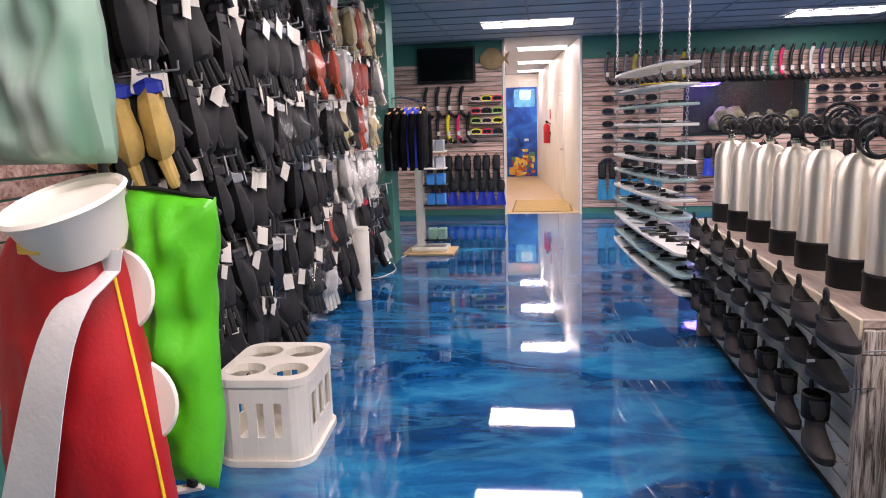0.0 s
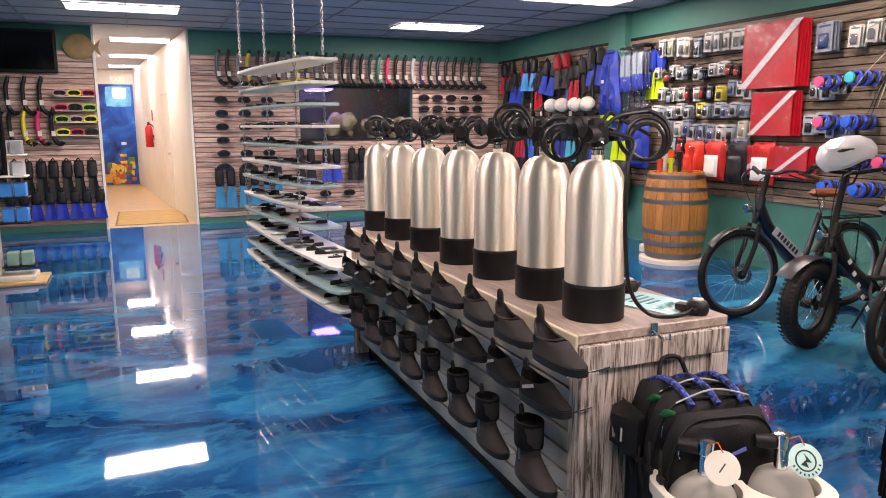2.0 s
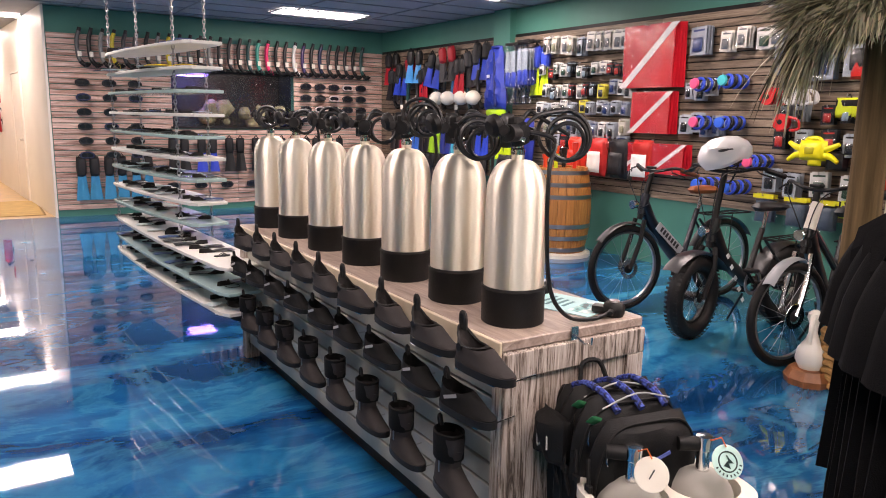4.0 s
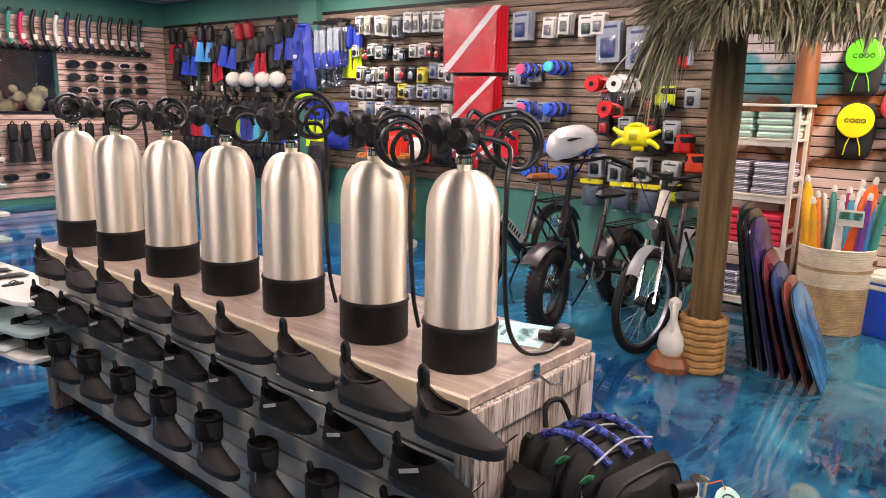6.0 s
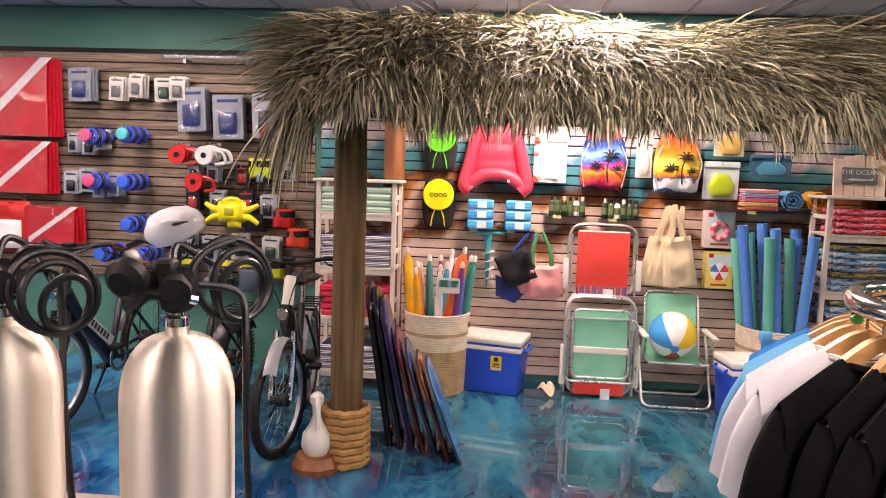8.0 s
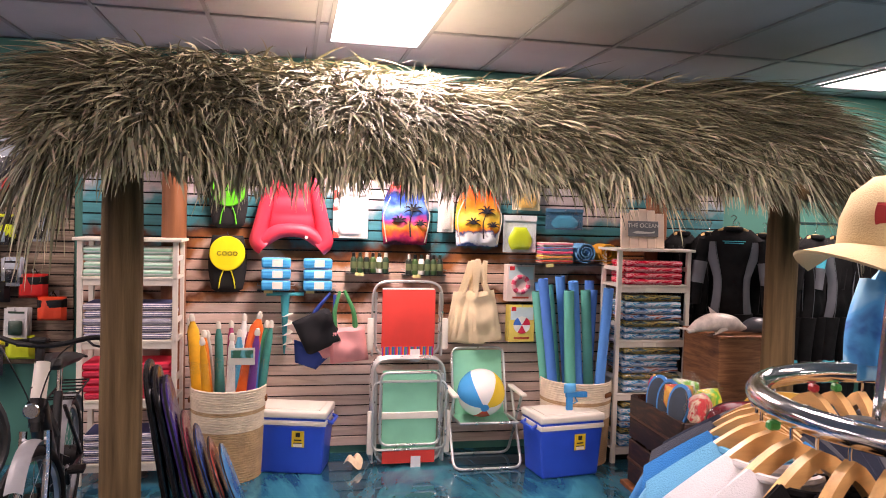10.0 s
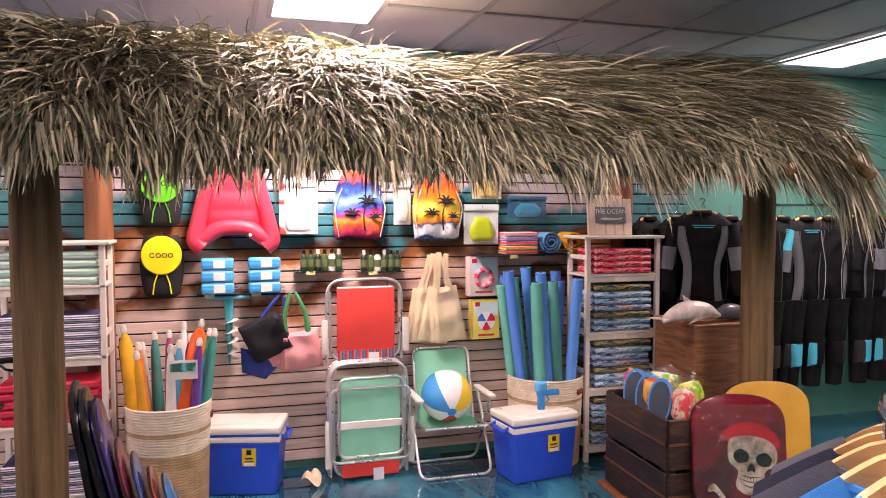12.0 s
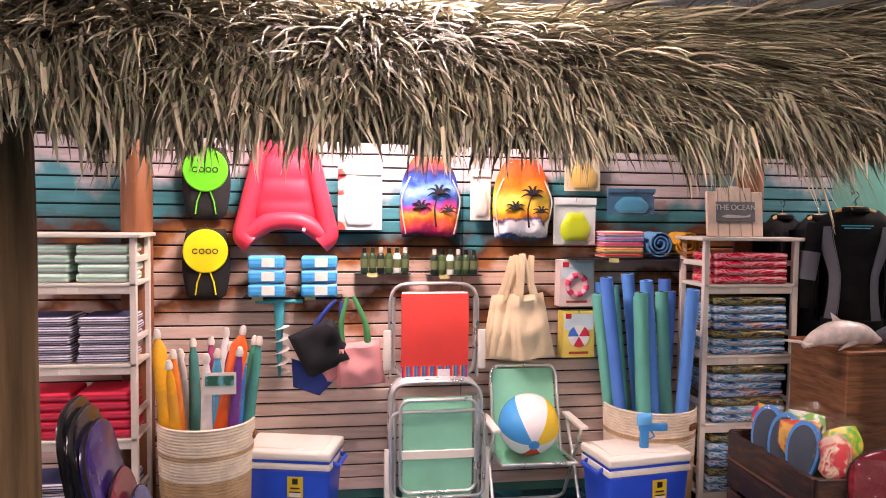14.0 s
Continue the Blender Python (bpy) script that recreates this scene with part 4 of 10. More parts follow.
def towel_pack(y, z):
    t = thing("towel_pack", east(5.86, y, z), "folded sky-blue towel in wrap with white label", "towel pack", "blue towel packs")
    part("towel", box(0.20, 0.10, 0.072, (0, -0.03, 0), 0.018, seg=3), picture("blue_stripe", [(0.3, rgb("1597d6")), (0.55, rgb("3ab4ea")), (0.72, rgb("8fd6f2"))], 9, 0.3, stretch=(0.2, 0.2, 6)), t, "", True)
    part("label", box(0.07, 0.004, 0.05, (0.01, -0.082, 0.012)), M_WPLASTIC, t, "white label")


def sunscreen(y, z, k):
    t = thing("bottle", pose(5.84, y, z), "small dark green lotion bottle with cap", "bottle", "lotion bottles on wall shelf")
    c = paint(("24402c", "2c4a2a", "18261e", "3a5a2a", "e8e4da")[k % 5], 0.3)
    part("body", lathe([(0, 0), (0.021, 0), (0.023, 0.006), (0.023, 0.095), (0.017, 0.11), (0.011, 0.115), (0, 0.115)], 14), c, t, "", True)
    part("cap", lathe([(0, 0.115), (0.013, 0.115), (0.012, 0.145), (0, 0.147)], 12), paint(("101010", "1c2a1e", "c9c4b4")[k % 3], 0.3), t, "cap", True)
    part("label", lathe([(0.0234, 0.03), (0.0234, 0.08)], 14), paint("5f6a44", 0.5), t, "paper label", True)


def wire_shelf(y, z, w, d=0.12):
    t = thing("wire_shelf", east(5.95, y, z), "black wire slatwall shelf", "wall shelf", "wire shelves")
    part("tray", box(w, d, 0.006, (0, -d / 2, -0.006), 0.002), paint("1d2a30", 0.4), t)
    part("rail", tube([(-w / 2, 0, 0.035), (-w / 2, -d, 0.035), (w / 2, -d, 0.035), (w / 2, 0, 0.035)], 0.003, 6), M_WIRE, t)
    part("price_strip", box(0.06, 0.003, 0.025, (-w * 0.2, -d - 0.003, -0.02)), paint("d8cf8a", 0.5), t, "yellow price tag")


def tote(y, z, x, spin, h=0.38, w=0.22):
    t = thing("tote_bag", east(x, y, z) @ pose(0, 0, 0, 0, spin, 0), "natural canvas tote bag with long handles", "tote bag", "canvas totes on a hook")
    c = surf("natural_canvas", rgb("e4cfa8"), 0.9, vary=0.08, scale=6, bump=0.45, fine=350)
    part("bag", puffy(lambda v: w / 2 * (1 - 0.16 * v), h, 0.035, n=10, m=12, wrinkle=0.03), c, t, "", True)
    for s in (-0.02, 0.012):
        hd = sheet(lambda u, v: ((u * 2 - 1) * w * 0.24 * (1 - 0.75 * math.sin(math.pi * (1 - abs(2 * u - 1)) / 2)) + (v - 0.5) * 0.022, s - 0.004, h - 0.03 + 0.27 * math.sin(math.pi * (1 - abs(2 * u - 1)) / 2)), 16, 1, 0.003)
        part("handle", hd, c, t, "canvas handle")


def auger(y, z):
    t = thing("sand_anchor", east(5.86, y, z), "turquoise plastic spiral umbrella sand anchor", "sand anchor")
    c = paint("27a9b5", 0.35)
    part("shaft", lathe([(0, 0), (0.006, 0.01), (0.012, 0.08), (0.03, 0.40), (0.035, 0.43), (0, 0.43)], 16), c, t, "", True)
    part("handle", rod((-0.13, -0.01, 0.435), (0.13, -0.01, 0.435), 0.013, 0.013, 10), c, t, "cross handle", True)
    sp = sheet(lambda u, v: ((0.012 + 0.045 * v) * math.cos(u * 8 * math.pi), (0.012 + 0.045 * v) * math.sin(u * 8 * math.pi), 0.03 + 0.27 * u), 64, 1, 0.003)
    part("spiral", sp, M_WPLASTIC, t, "white spiral flights", True)


def cap_hat(m, col, label, fabric2, dark=False):
    t = thing("sun_hat", m @ Matrix.Scale(1.32, 4), label, "hat", "hats on the slatwall")
    c = surf("hat_%s" % col, rgb(col), 0.85, vary=0.1, bump=0.3, fine=300)
    if dark:
        part("crown", puffy(lambda v: 0.012 + 0.135 * (1 - abs(2 * v - 1)), 0.27, 0.07, n=12, m=14, wrinkle=0.03), c, t, "folded crown", True, pose(0, -0.03, -0.02))
        part("brim", puffy(lambda v: 0.06 + 0.05 * v, 0.12, 0.05, n=10, m=8, wrinkle=0.02), fabric2, t, "blue brim", True, pose(0.01, 0.0, -0.10))
    else:
        part("crown", puffy(lambda v: 0.105 - 0.012 * v, 0.20, 0.09, n=12, m=12, wrinkle=0.05), c, t, "folded crown", True, pose(0.01, -0.02, -0.07))
        part("brim", puffy(lambda v: 0.085, 0.17, 0.05, n=10, m=8, wrinkle=0.04), c, t, "folded brim", True, pose(-0.06, 0.0, -0.02, 0, -22, 0))
    for s in (-1, 1):
        part("strap", tube([(s * 0.055, -0.02, 0.12), (s * 0.05, -0.025, 0.22), (s * 0.012, -0.01, 0.33)], lambda f: 0.016 - 0.008 * f, 8, smooth_steps=4), fabric2, t, "hanging strap", True)


def chair_frame(t, w, pts, r=0.0105, name="frame_tube"):
    for s in (-1, 1):
        part(name, tube([(s * w / 2, y, z) for y, z in pts], r, 10, smooth_steps=3), M_CHAIRTUBE, t, "silver tube", True)


def beach_chair_folded(m, fabric, label, h=0.55, w=0.57, stack=1, low=None):
    t = thing("folding_beach_chair", m, label, "beach chair", "folding beach chairs")
    for k in range(stack):
        y = 0.045 * k
        loop = [(-w / 2 + 0.03, y, 0.0), (-w / 2 + 0.03, y, h - 0.06), (-w / 2 + 0.09, y, h), (w / 2 - 0.09, y, h), (w / 2 - 0.03, y, h - 0.06), (w / 2 - 0.03, y, 0.0)]
        part("frame_tube", tube(rounded(loop, 0.08, 6), 0.0105, 10), M_CHAIRTUBE, t, "silver tube frame", True)
        loop = [(-w / 2 + 0.05, y - 0.02, h * 0.86), (-w / 2 + 0.05, y - 0.02, 0.06), (-w / 2 + 0.10, y - 0.02, 0.01), (w / 2 - 0.10, y - 0.02, 0.01), (w / 2 - 0.05, y - 0.02, 0.06), (w / 2 - 0.05, y - 0.02, h * 0.86)]
        part("frame_tube", tube(rounded(loop, 0.07, 6), 0.0105, 10), M_CHAIRTUBE, t, "", True)
    if stack > 1:
        for k in range(2):
            x, z0, z1 = w / 2 - 0.025 - 0.05 * k, h * (0.15 + 0.05 * k), h * (0.80 + 0.09 * k)
            part("frame_tube", tube(rounded([(-x, -0.066 - 0.016 * k, z0), (-x, -0.066 - 0.016 * k, z1), (x, -0.066 - 0.016 * k, z1), (x, -0.066 - 0.016 * k, z0)], 0.06, 6, True), 0.0095, 10, closed=True), M_CHAIRTUBE, t, "", True)
    for s in (-1, 1):
        part("armrest", box(0.045, 0.03, h * 0.42, (s * (w / 2 - 0.012), -0.045, h * 0.10), 0.012, seg=2), M_WPLASTIC, t, "white plastic armrest", True)
        part("bolt", rod((s * (w / 2 - 0.035), -0.02, h * 0.6), (s * (w / 2 - 0.035), -0.05, h * 0.6), 0.008, 0.008, 8), M_CHROME, t)
    part("fabric", sheet(lambda u, v: ((u - 0.5) * w * 0.68, -0.042 - 0.014 * math.sin(math.pi * v) + 0.004 * math.sin(9 * u), h * 0.12 + v * h * 0.78), 8, 10, 0.004), fabric, t, "stretched cloth seat", True)
    if low is not None:
        part("fabric_band", sheet(lambda u, v: ((u - 0.5) * w * 0.66, -0.048, h * 0.01 + v * h * 0.13), 4, 3, 0.004), low, t, "striped lower cloth", True)
    part("crossbar", box(w * 0.78, 0.012, 0.05, (0, -0.062, h * 0.44), 0.004) if stack > 1 else rod((-w * 0.33, -0.03, h * 0.9), (w * 0.33, -0.03, h * 0.9), 0.009, 0.009, 8), M_WPLASTIC, t, "white cross strap")
    part("tag", box(0.07, 0.003, 0.09, (0.05, -0.066, -0.03 if low is not None else h * 0.02)), M_WHITECLOTH, t, "paper tag")
    return t


def beach_chair_open(m):
    t = thing("folding_beach_chair", m, "open white-framed beach chair with mint cloth", "beach chair", "folding beach chairs")
    w = 0.53
    part("back_frame", tube(rounded([(-w / 2 + 0.05, 0.0, 0.30), (-w / 2 + 0.05, 0.155, 0.86), (w / 2 - 0.05, 0.155, 0.86), (w / 2 - 0.05, 0.0, 0.30)], 0.07, 6), 0.0105, 10), M_CHAIRTUBE, t, "", True)
    part("seat_frame", tube([(-w / 2 + 0.04, 0.05, 0.34), (-w / 2 + 0.04, -0.27, 0.36), (w / 2 - 0.04, -0.27, 0.36), (w / 2 - 0.04, 0.05, 0.34)], 0.0105, 10), M_CHAIRTUBE, t, "", True)
    for a, c in (((0.06, 0.56), (-0.27, 0.02)), ((-0.22, 0.55), (0.10, 0.02))):
        loop = rounded([(-w / 2, a[0], a[1]), (-w / 2, c[0], c[1] - 0.008), (w / 2, c[0], c[1] - 0.008), (w / 2, a[0], a[1])], 0.07, 6)
        part("leg_loop", tube(loop, 0.0105, 10), M_CHAIRTUBE, t, "white tube leg loop", True)
    for s in (-1, 1):
        part("armrest", box(0.05, 0.36, 0.022, (s * w / 2, -0.10, 0.555), 0.01, seg=2), M_WPLASTIC, t, "white armrest", True)
    mint = surf("mint_cloth", rgb("7fd0ae"), 0.8, vary=0.06, bump=0.3, fine=350)
    part("back_cloth", sheet(lambda u, v: ((u - 0.5) * 0.40, 0.012 + 0.145 * v + 0.02 * math.sin(math.pi * v), 0.33 + 0.51 * v), 8, 10, 0.004), mint, t, "mint cloth", True)
    part("seat_cloth", sheet(lambda u, v: ((u - 0.5) * 0.42, 0.02 - 0.28 * v, 0.355 - 0.025 * math.sin(math.pi * v)), 8, 8, 0.004), mint, t, "mint cloth", True)


def beach_ball(m, r):
    t = thing("beach_ball", m, "glossy beach ball with white, blue, yellow and red panels", "beach ball")
    cols = ["f2efe8", "2fa0dc", "f2efe8", "f0402c", "f2efe8", "f6cf3a"]
    for k, c in enumerate(cols):
        a0, a1 = 2 * math.pi * k / 6, 2 * math.pi * (k + 1) / 6
        g = sheet(lambda u, v: (r * math.sin(math.pi * v) * math.cos(a0 + (a1 - a0) * u), r * math.sin(math.pi * v) * math.sin(a0 + (a1 - a0) * u), r * math.cos(math.pi * v)), 6, 16, 0.001)
        part("panel", g, paint(c, 0.22, vary=0.04, bump=0.03), t, "glossy vinyl panel", True)
    part("cap", lathe([(0, r + 0.002), (0.03, r), (0.03, r - 0.01)], 16), paint("2fa0dc", 0.25), t, "", True)


def cooler(m, w=0.48, d=0.30, h=0.43):
    t = thing("cooler_box", m, "royal blue cooler with white lid on floor", "cooler", "blue coolers")
    blue = surf("blue_hdpe", rgb("1f50c8"), 0.32, vary=0.06, scale=4, bump=0.05)
    b = box(w, d, h - 0.09, (0, 0, 0), 0.02, seg=3)
    for v in b.verts:
        f = 0.90 + 0.10 * v.co.z / (h - 0.09)
        v.co.x *= f
        v.co.y *= f
    part("body", b, blue, t, "tapered blue body", True)
    part("rim", box(w + 0.012, d + 0.012, 0.035, (0, 0, h - 0.095), 0.008, seg=2), M_WPLASTIC, t, "white rim", True)
    part("gasket", box(w + 0.002, d + 0.002, 0.02, (0, 0, h - 0.062), 0.004), blue, t, "", True)
    b = box(w + 0.02, d + 0.02, 0.05, (0, 0, h - 0.045), 0.016, seg=3)
    part("lid", b, M_WPLASTIC, t, "white lid", True)
    part("lid_panel", box(w - 0.08, d - 0.07, 0.01, (0, 0, h + 0.002), 0.004), M_WPLASTIC, t, "", True)
    for s in (-1, 1):
        part("handle", tube([(s * (w / 2 + 0.0), -d * 0.28, h - 0.07), (s * (w / 2 + 0.035), -d * 0.28, h - 0.085), (s * (w / 2 + 0.035), d * 0.28, h - 0.085), (s * (w / 2), d * 0.28, h - 0.07)], 0.012, 8), blue, t, "blue carry handle", True)
    part("label", box(0.085, 0.003, 0.11, (w * 0.12, -d / 2 - 0.002, h - 0.24)), paint("e0bf2a", 0.4), t, "yellow label")
    for k in range(3):
        part("label_print", box((0.03, 0.05, 0.06)[k], 0.003, (0.03, 0.008, 0.006)[k], (w * 0.12, -d / 2 - 0.0045, h - (0.17, 0.195, 0.215)[k])), paint("1a1a1a", 0.4), t, "black print")
    part("barcode", box(0.06, 0.003, 0.02, (w * 0.12, -d / 2 - 0.0045, h - 0.236)), M_WPLASTIC, t)
    return t


def rope_basket(m, r=0.245, h=0.60):
    t = thing("rope_basket", m, "coiled cotton rope basket, cream top and tan body", "basket", "rope baskets")
    def rings(z0, z1, col, label):
        prof = []
        z = z0
        while z < z1 - 1e-6:
            rr = r * (0.90 + 0.10 * z / h)
            prof += [(rr - 0.004, z), (rr + 0.004, z + 0.005), (rr + 0.004, z + 0.011), (rr - 0.004, z + 0.0155)]
            z += 0.016
        part("coil_band", lathe(prof, 30), col, t, label, True)
    tan = surf("tan_cord", rgb("b99a72"), 0.9, vary=0.15, scale=14, bump=0.5, fine=160)
    cream = surf("cream_cord", rgb("e0d2bb"), 0.9, vary=0.1, scale=14, bump=0.5, fine=160)
    rings(0.0, h * 0.56, tan, "tan coils")
    rings(h * 0.56, h * 0.74, cream, "cream coils")
    rings(h * 0.74, h * 0.78, tan, "tan coils")
    rings(h * 0.78, h, cream, "cream coils")
    part("base", lathe([(0, 0.004), (r * 0.9, 0.004), (r * 0.9, 0.012), (0, 0.012)], 30), tan, t)
    part("liner", lathe([(0, 0.02), (r * 0.88, 0.02), (r * 0.985, h - 0.01)], 30), cream, t, "", True)
    for a in (200, 20):
        part("handle_slot", box(0.09, 0.02, 0.035, (0, -r * 0.985 - 0.004, h * 0.83), 0.012, seg=2), paint("7a4a20", 0.8), t, "handle opening", m=pose(0, 0, 0, 0, 0, a - 220))
    return t


def umbrella(m, col, label, h=0.9, r=0.035):
    t = thing("beach_umbrella", m, label, "umbrella", "rolled umbrellas in the basket")
    part("cloth", lathe([(0, 0.12), (r * 0.7, 0.12), (r, 0.3), (r * 0.95, 0.55), (r * 0.7, h - 0.06), (0.012, h), (0, h)], 12), paint(col, 0.55, vary=0.12, scale=12), t, "rolled cloth", True)
    f = sheet(lambda u, v: (r * (0.9 + 0.12 * math.sin(7 * v)) * math.cos(5 * u), r * (0.9 + 0.12 * math.sin(7 * v)) * math.sin(5 * u), 0.14 + 0.62 * v), 10, 8, 0.002)
    part("wrap", f, M_FILM, t, "clear sleeve", True)
    part("tip", lathe([(0, h), (0.018, h), (0.02, h + 0.02), (0.012, h + 0.045), (0, h + 0.05)], 10), M_WPLASTIC, t, "white tip", True)
    part("pole", rod((0, 0, 0.0), (0, 0, 0.14), 0.01, 0.01, 8), M_WPLASTIC, t)


def pool_noodle(m, col, h, bend):
    t = thing("pool_noodle", m, "%s foam pool noodle standing in basket" % ("blue" if col.endswith(("e4", "dc")) else "sea green"), "pool noodle", "pool noodles in the basket")
    pts = [(bend * (z / h) ** 2, 0.3 * bend * math.sin(2 * z), z) for z in [h * i / 7 for i in range(8)]]
    part("foam", tube(pts, 0.036, 14), surf("foam_" + col, rgb(col), 0.75, vary=0.06, bump=0.3, fine=200), t, "", True)
    part("bore", lathe([(0, 0), (0.011, 0), (0.011, 0.002), (0, 0.002)], 12), paint("1d3b50", 0.9), t, "hollow end", False, pose(pts[-1][0], pts[-1][1], h + 0.0005))


def ladder_rack(m, label, levels, w=0.60, d=0.30, h=1.56):
    t = thing("shelf_rack", m, label, "shelf rack", "white wooden racks")
    for sx in (-1, 1):
        for sy in (-1, 1):
            part("leg", box(0.032, 0.032, h, (sx * (w / 2 - 0.016), sy * (d / 2 - 0.016), 0), 0.003), M_WPAINT, t, "white wooden leg")
    for z in levels:
        part("shelf", box(w - 0.004, d, 0.018, (0, 0, z - 0.018), 0.003), M_WPAINT, t, "white wooden shelf")
        part("apron", box(w - 0.066, 0.014, 0.038, (0, -d / 2 + 0.012, z - 0.056), 0.002), M_WPAINT, t)
        part("price_tag", box(0.10, 0.002, 0.03, (-0.02, -d / 2 + 0.003, z - 0.052)), paint("f0ead8", 0.6), t, "small price tag")
    for sx in (-1, 1):
        for z in levels:
            part("side_rail", box(0.018, d - 0.066, 0.03, (sx * (w / 2 - 0.016), 0, z + 0.10), 0.002), M_WPAINT, t, "side rail")
    part("top_board", box(w + 0.05, d + 0.03, 0.02, (0, 0, h), 0.004), M_WPAINT, t, "white top board")
    return t


def folded(m, w, d, h, material, label, group, name="towel", cat="towel"):
    t = tagged(part(name, box(w, d, h, (0, 0, 0), h * 0.46, seg=3), material, None, "", True, m), label, cat, group)
    return t


def stripes(name, cols, scale=30.0, axis=2, rough=0.8):
    """Woven bands of colour."""
    if name in MATS:
        return MATS[name]
    ma, nt, p = nodes_of(name)
    N, L = nt.nodes.new, nt.links.new
    co, sp, ml, fr, r = N("ShaderNodeTexCoord"), N("ShaderNodeSeparateXYZ"), N("ShaderNodeMath"), N("ShaderNodeMath"), N("ShaderNodeValToRGB")
    L(co.outputs["Object"], sp.inputs[0])
    ml.operation, fr.operation = "MULTIPLY", "FRACT"
    ml.inputs[1].default_value = scale
    L(sp.outputs[axis], ml.inputs[0])
    L(ml.outputs[0], fr.inputs[0])
    L(fr.outputs[0], r.inputs[0])
    r.color_ramp.interpolation = "CONSTANT"
    e = r.color_ramp.elements
    e[0].position, e[0].color = 0.0, (*rgb(cols[0]), 1)
    e[1].position, e[1].color = 1 / len(cols), (*rgb(cols[1]), 1)
    for k, c in enumerate(cols[2:], 2):
        q = e.new(k / len(cols))
        q.color = (*rgb(c), 1)
    L(r.outputs[0], p.inputs["Base Color"])
    p.inputs["Roughness"].default_value = rough
    MATS[name] = ma
    return ma


def film_material():
    """Thin crinkled clear plastic: mostly see-through, with sharp broken glints."""
    ma, nt, p = nodes_of("clear_film")
    N, L = nt.nodes.new, nt.links.new
    nt.nodes.remove(p)
    out = [n for n in nt.nodes if n.type == "OUTPUT_MATERIAL"][0]
    tr, gl, mx = N("ShaderNodeBsdfTransparent"), N("ShaderNodeBsdfGlossy"), N("ShaderNodeMixShader")
    gl.inputs["Roughness"].default_value = 0.13
    mx.inputs[0].default_value = 0.065
    n, bp, co = N("ShaderNodeTexNoise"), N("ShaderNodeBump"), N("ShaderNodeTexCoord")
    n.inputs["Scale"].default_value, n.inputs["Detail"].default_value = 22, 4
    L(co.outputs["Object"], n.inputs["Vector"])
    bp.inputs["Strength"].default_value, bp.inputs["Distance"].default_value = 0.8, 0.012
    L(n.outputs["Fac"], bp.inputs["Height"])
    L(bp.outputs[0], gl.inputs["Normal"])
    L(tr.outputs[0], mx.inputs[1])
    L(gl.outputs[0], mx.inputs[2])
    L(mx.outputs[0], out.inputs["Surface"])
    return ma


def sky_print(name, stops, rough=0.7):
    """A dyed picture whose colours change with height and run into one another."""
    ma, nt, p = nodes_of(name)
    N, L = nt.nodes.new, nt.links.new
    co, sp, n, ml, ad, r = N("ShaderNodeTexCoord"), N("ShaderNodeSeparateXYZ"), N("ShaderNodeTexNoise"), N("ShaderNodeMath"), N("ShaderNodeMath"), N("ShaderNodeValToRGB")
    L(co.outputs["Object"], sp.inputs[0])
    L(co.outputs["Object"], n.inputs["Vector"])
    n.inputs["Scale"].default_value, n.inputs["Detail"].default_value = 14, 3
    ml.operation = "MULTIPLY_ADD"
    ml.inputs[1].default_value, ml.inputs[2].default_value = 0.16, -0.08
    L(n.outputs["Fac"], ml.inputs[0])
    ad.operation = "ADD"
    L(sp.outputs[2], ad.inputs[0])
    L(ml.outputs[0], ad.inputs[1])
    sc = N("ShaderNodeMath")
    sc.operation = "MULTIPLY"
    sc.inputs[1].default_value = 2.1
    L(ad.outputs[0], sc.inputs[0])
    L(sc.outputs[0], r.inputs[0])
    e = r.color_ramp.elements
    e[0].position, e[0].color = stops[0][0], (*rgb(stops[0][1]), 1)
    e[1].position, e[1].color = stops[-1][0], (*rgb(stops[-1][1]), 1)
    for pos, c in stops[1:-1]:
        q = e.new(pos)
        q.color = (*rgb(c), 1)
    L(r.outputs[0], p.inputs["Base Color"])
    p.inputs["Roughness"].default_value = rough
    return ma


M_FILM = film_material()
M_CHAIRTUBE = surf("silver_tube", rgb("dcdcd8"), 0.28, vary=0.05, bump=0.0, metal=0.75)

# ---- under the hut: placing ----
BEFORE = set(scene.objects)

paddle_set(3.124, 1.65, "52d026")
paddle_set(3.126, 1.20, "ffe81f")
float_lounge(2.70, 1.50)
for yy in (2.80, 2.52):
    for k in range(3):
        towel_pack(yy, 1.225 + 0.078 * k)
wire_shelf(2.80, 1.222, 0.26)
wire_shelf(2.52, 1.222, 0.26)
auger(2.737, 0.76)
cap_hat(east(5.86, 2.56, 0.80) @ pose(0, 0, 0, 8, 20), "17171b", "black folded sun hat with blue brim on wall", paint("24418f", 0.8), True)
cap_hat(east(5.85, 2.31, 0.80) @ pose(0, 0, 0, 8, -6), "f0a3a0", "pink folded sun hat with green straps on wall", paint("3f9a5c", 0.8))
hang_pack(2.30, 1.60, 0.25, 0.37, picture("pack_white", [(0.4, rgb("f1efe9")), (0.55, rgb("f4f2ee")), (0.6, rgb("e0574a"))], 6), paint("f3f3f0", 0.4), "white and red boxed beach toy pack")
sunset = sky_print("sunset_print", [(0.0, "3a1030"), (0.10, "c81f5a"), (0.20, "ff6a1f"), (0.28, "ffb03a"), (0.36, "d83a7a"), (0.46, "2f5fc8"), (0.58, "7fb4ea"), (0.68, "2a58c0"), (0.80, "18245c"), (0.95, "f04a20")])
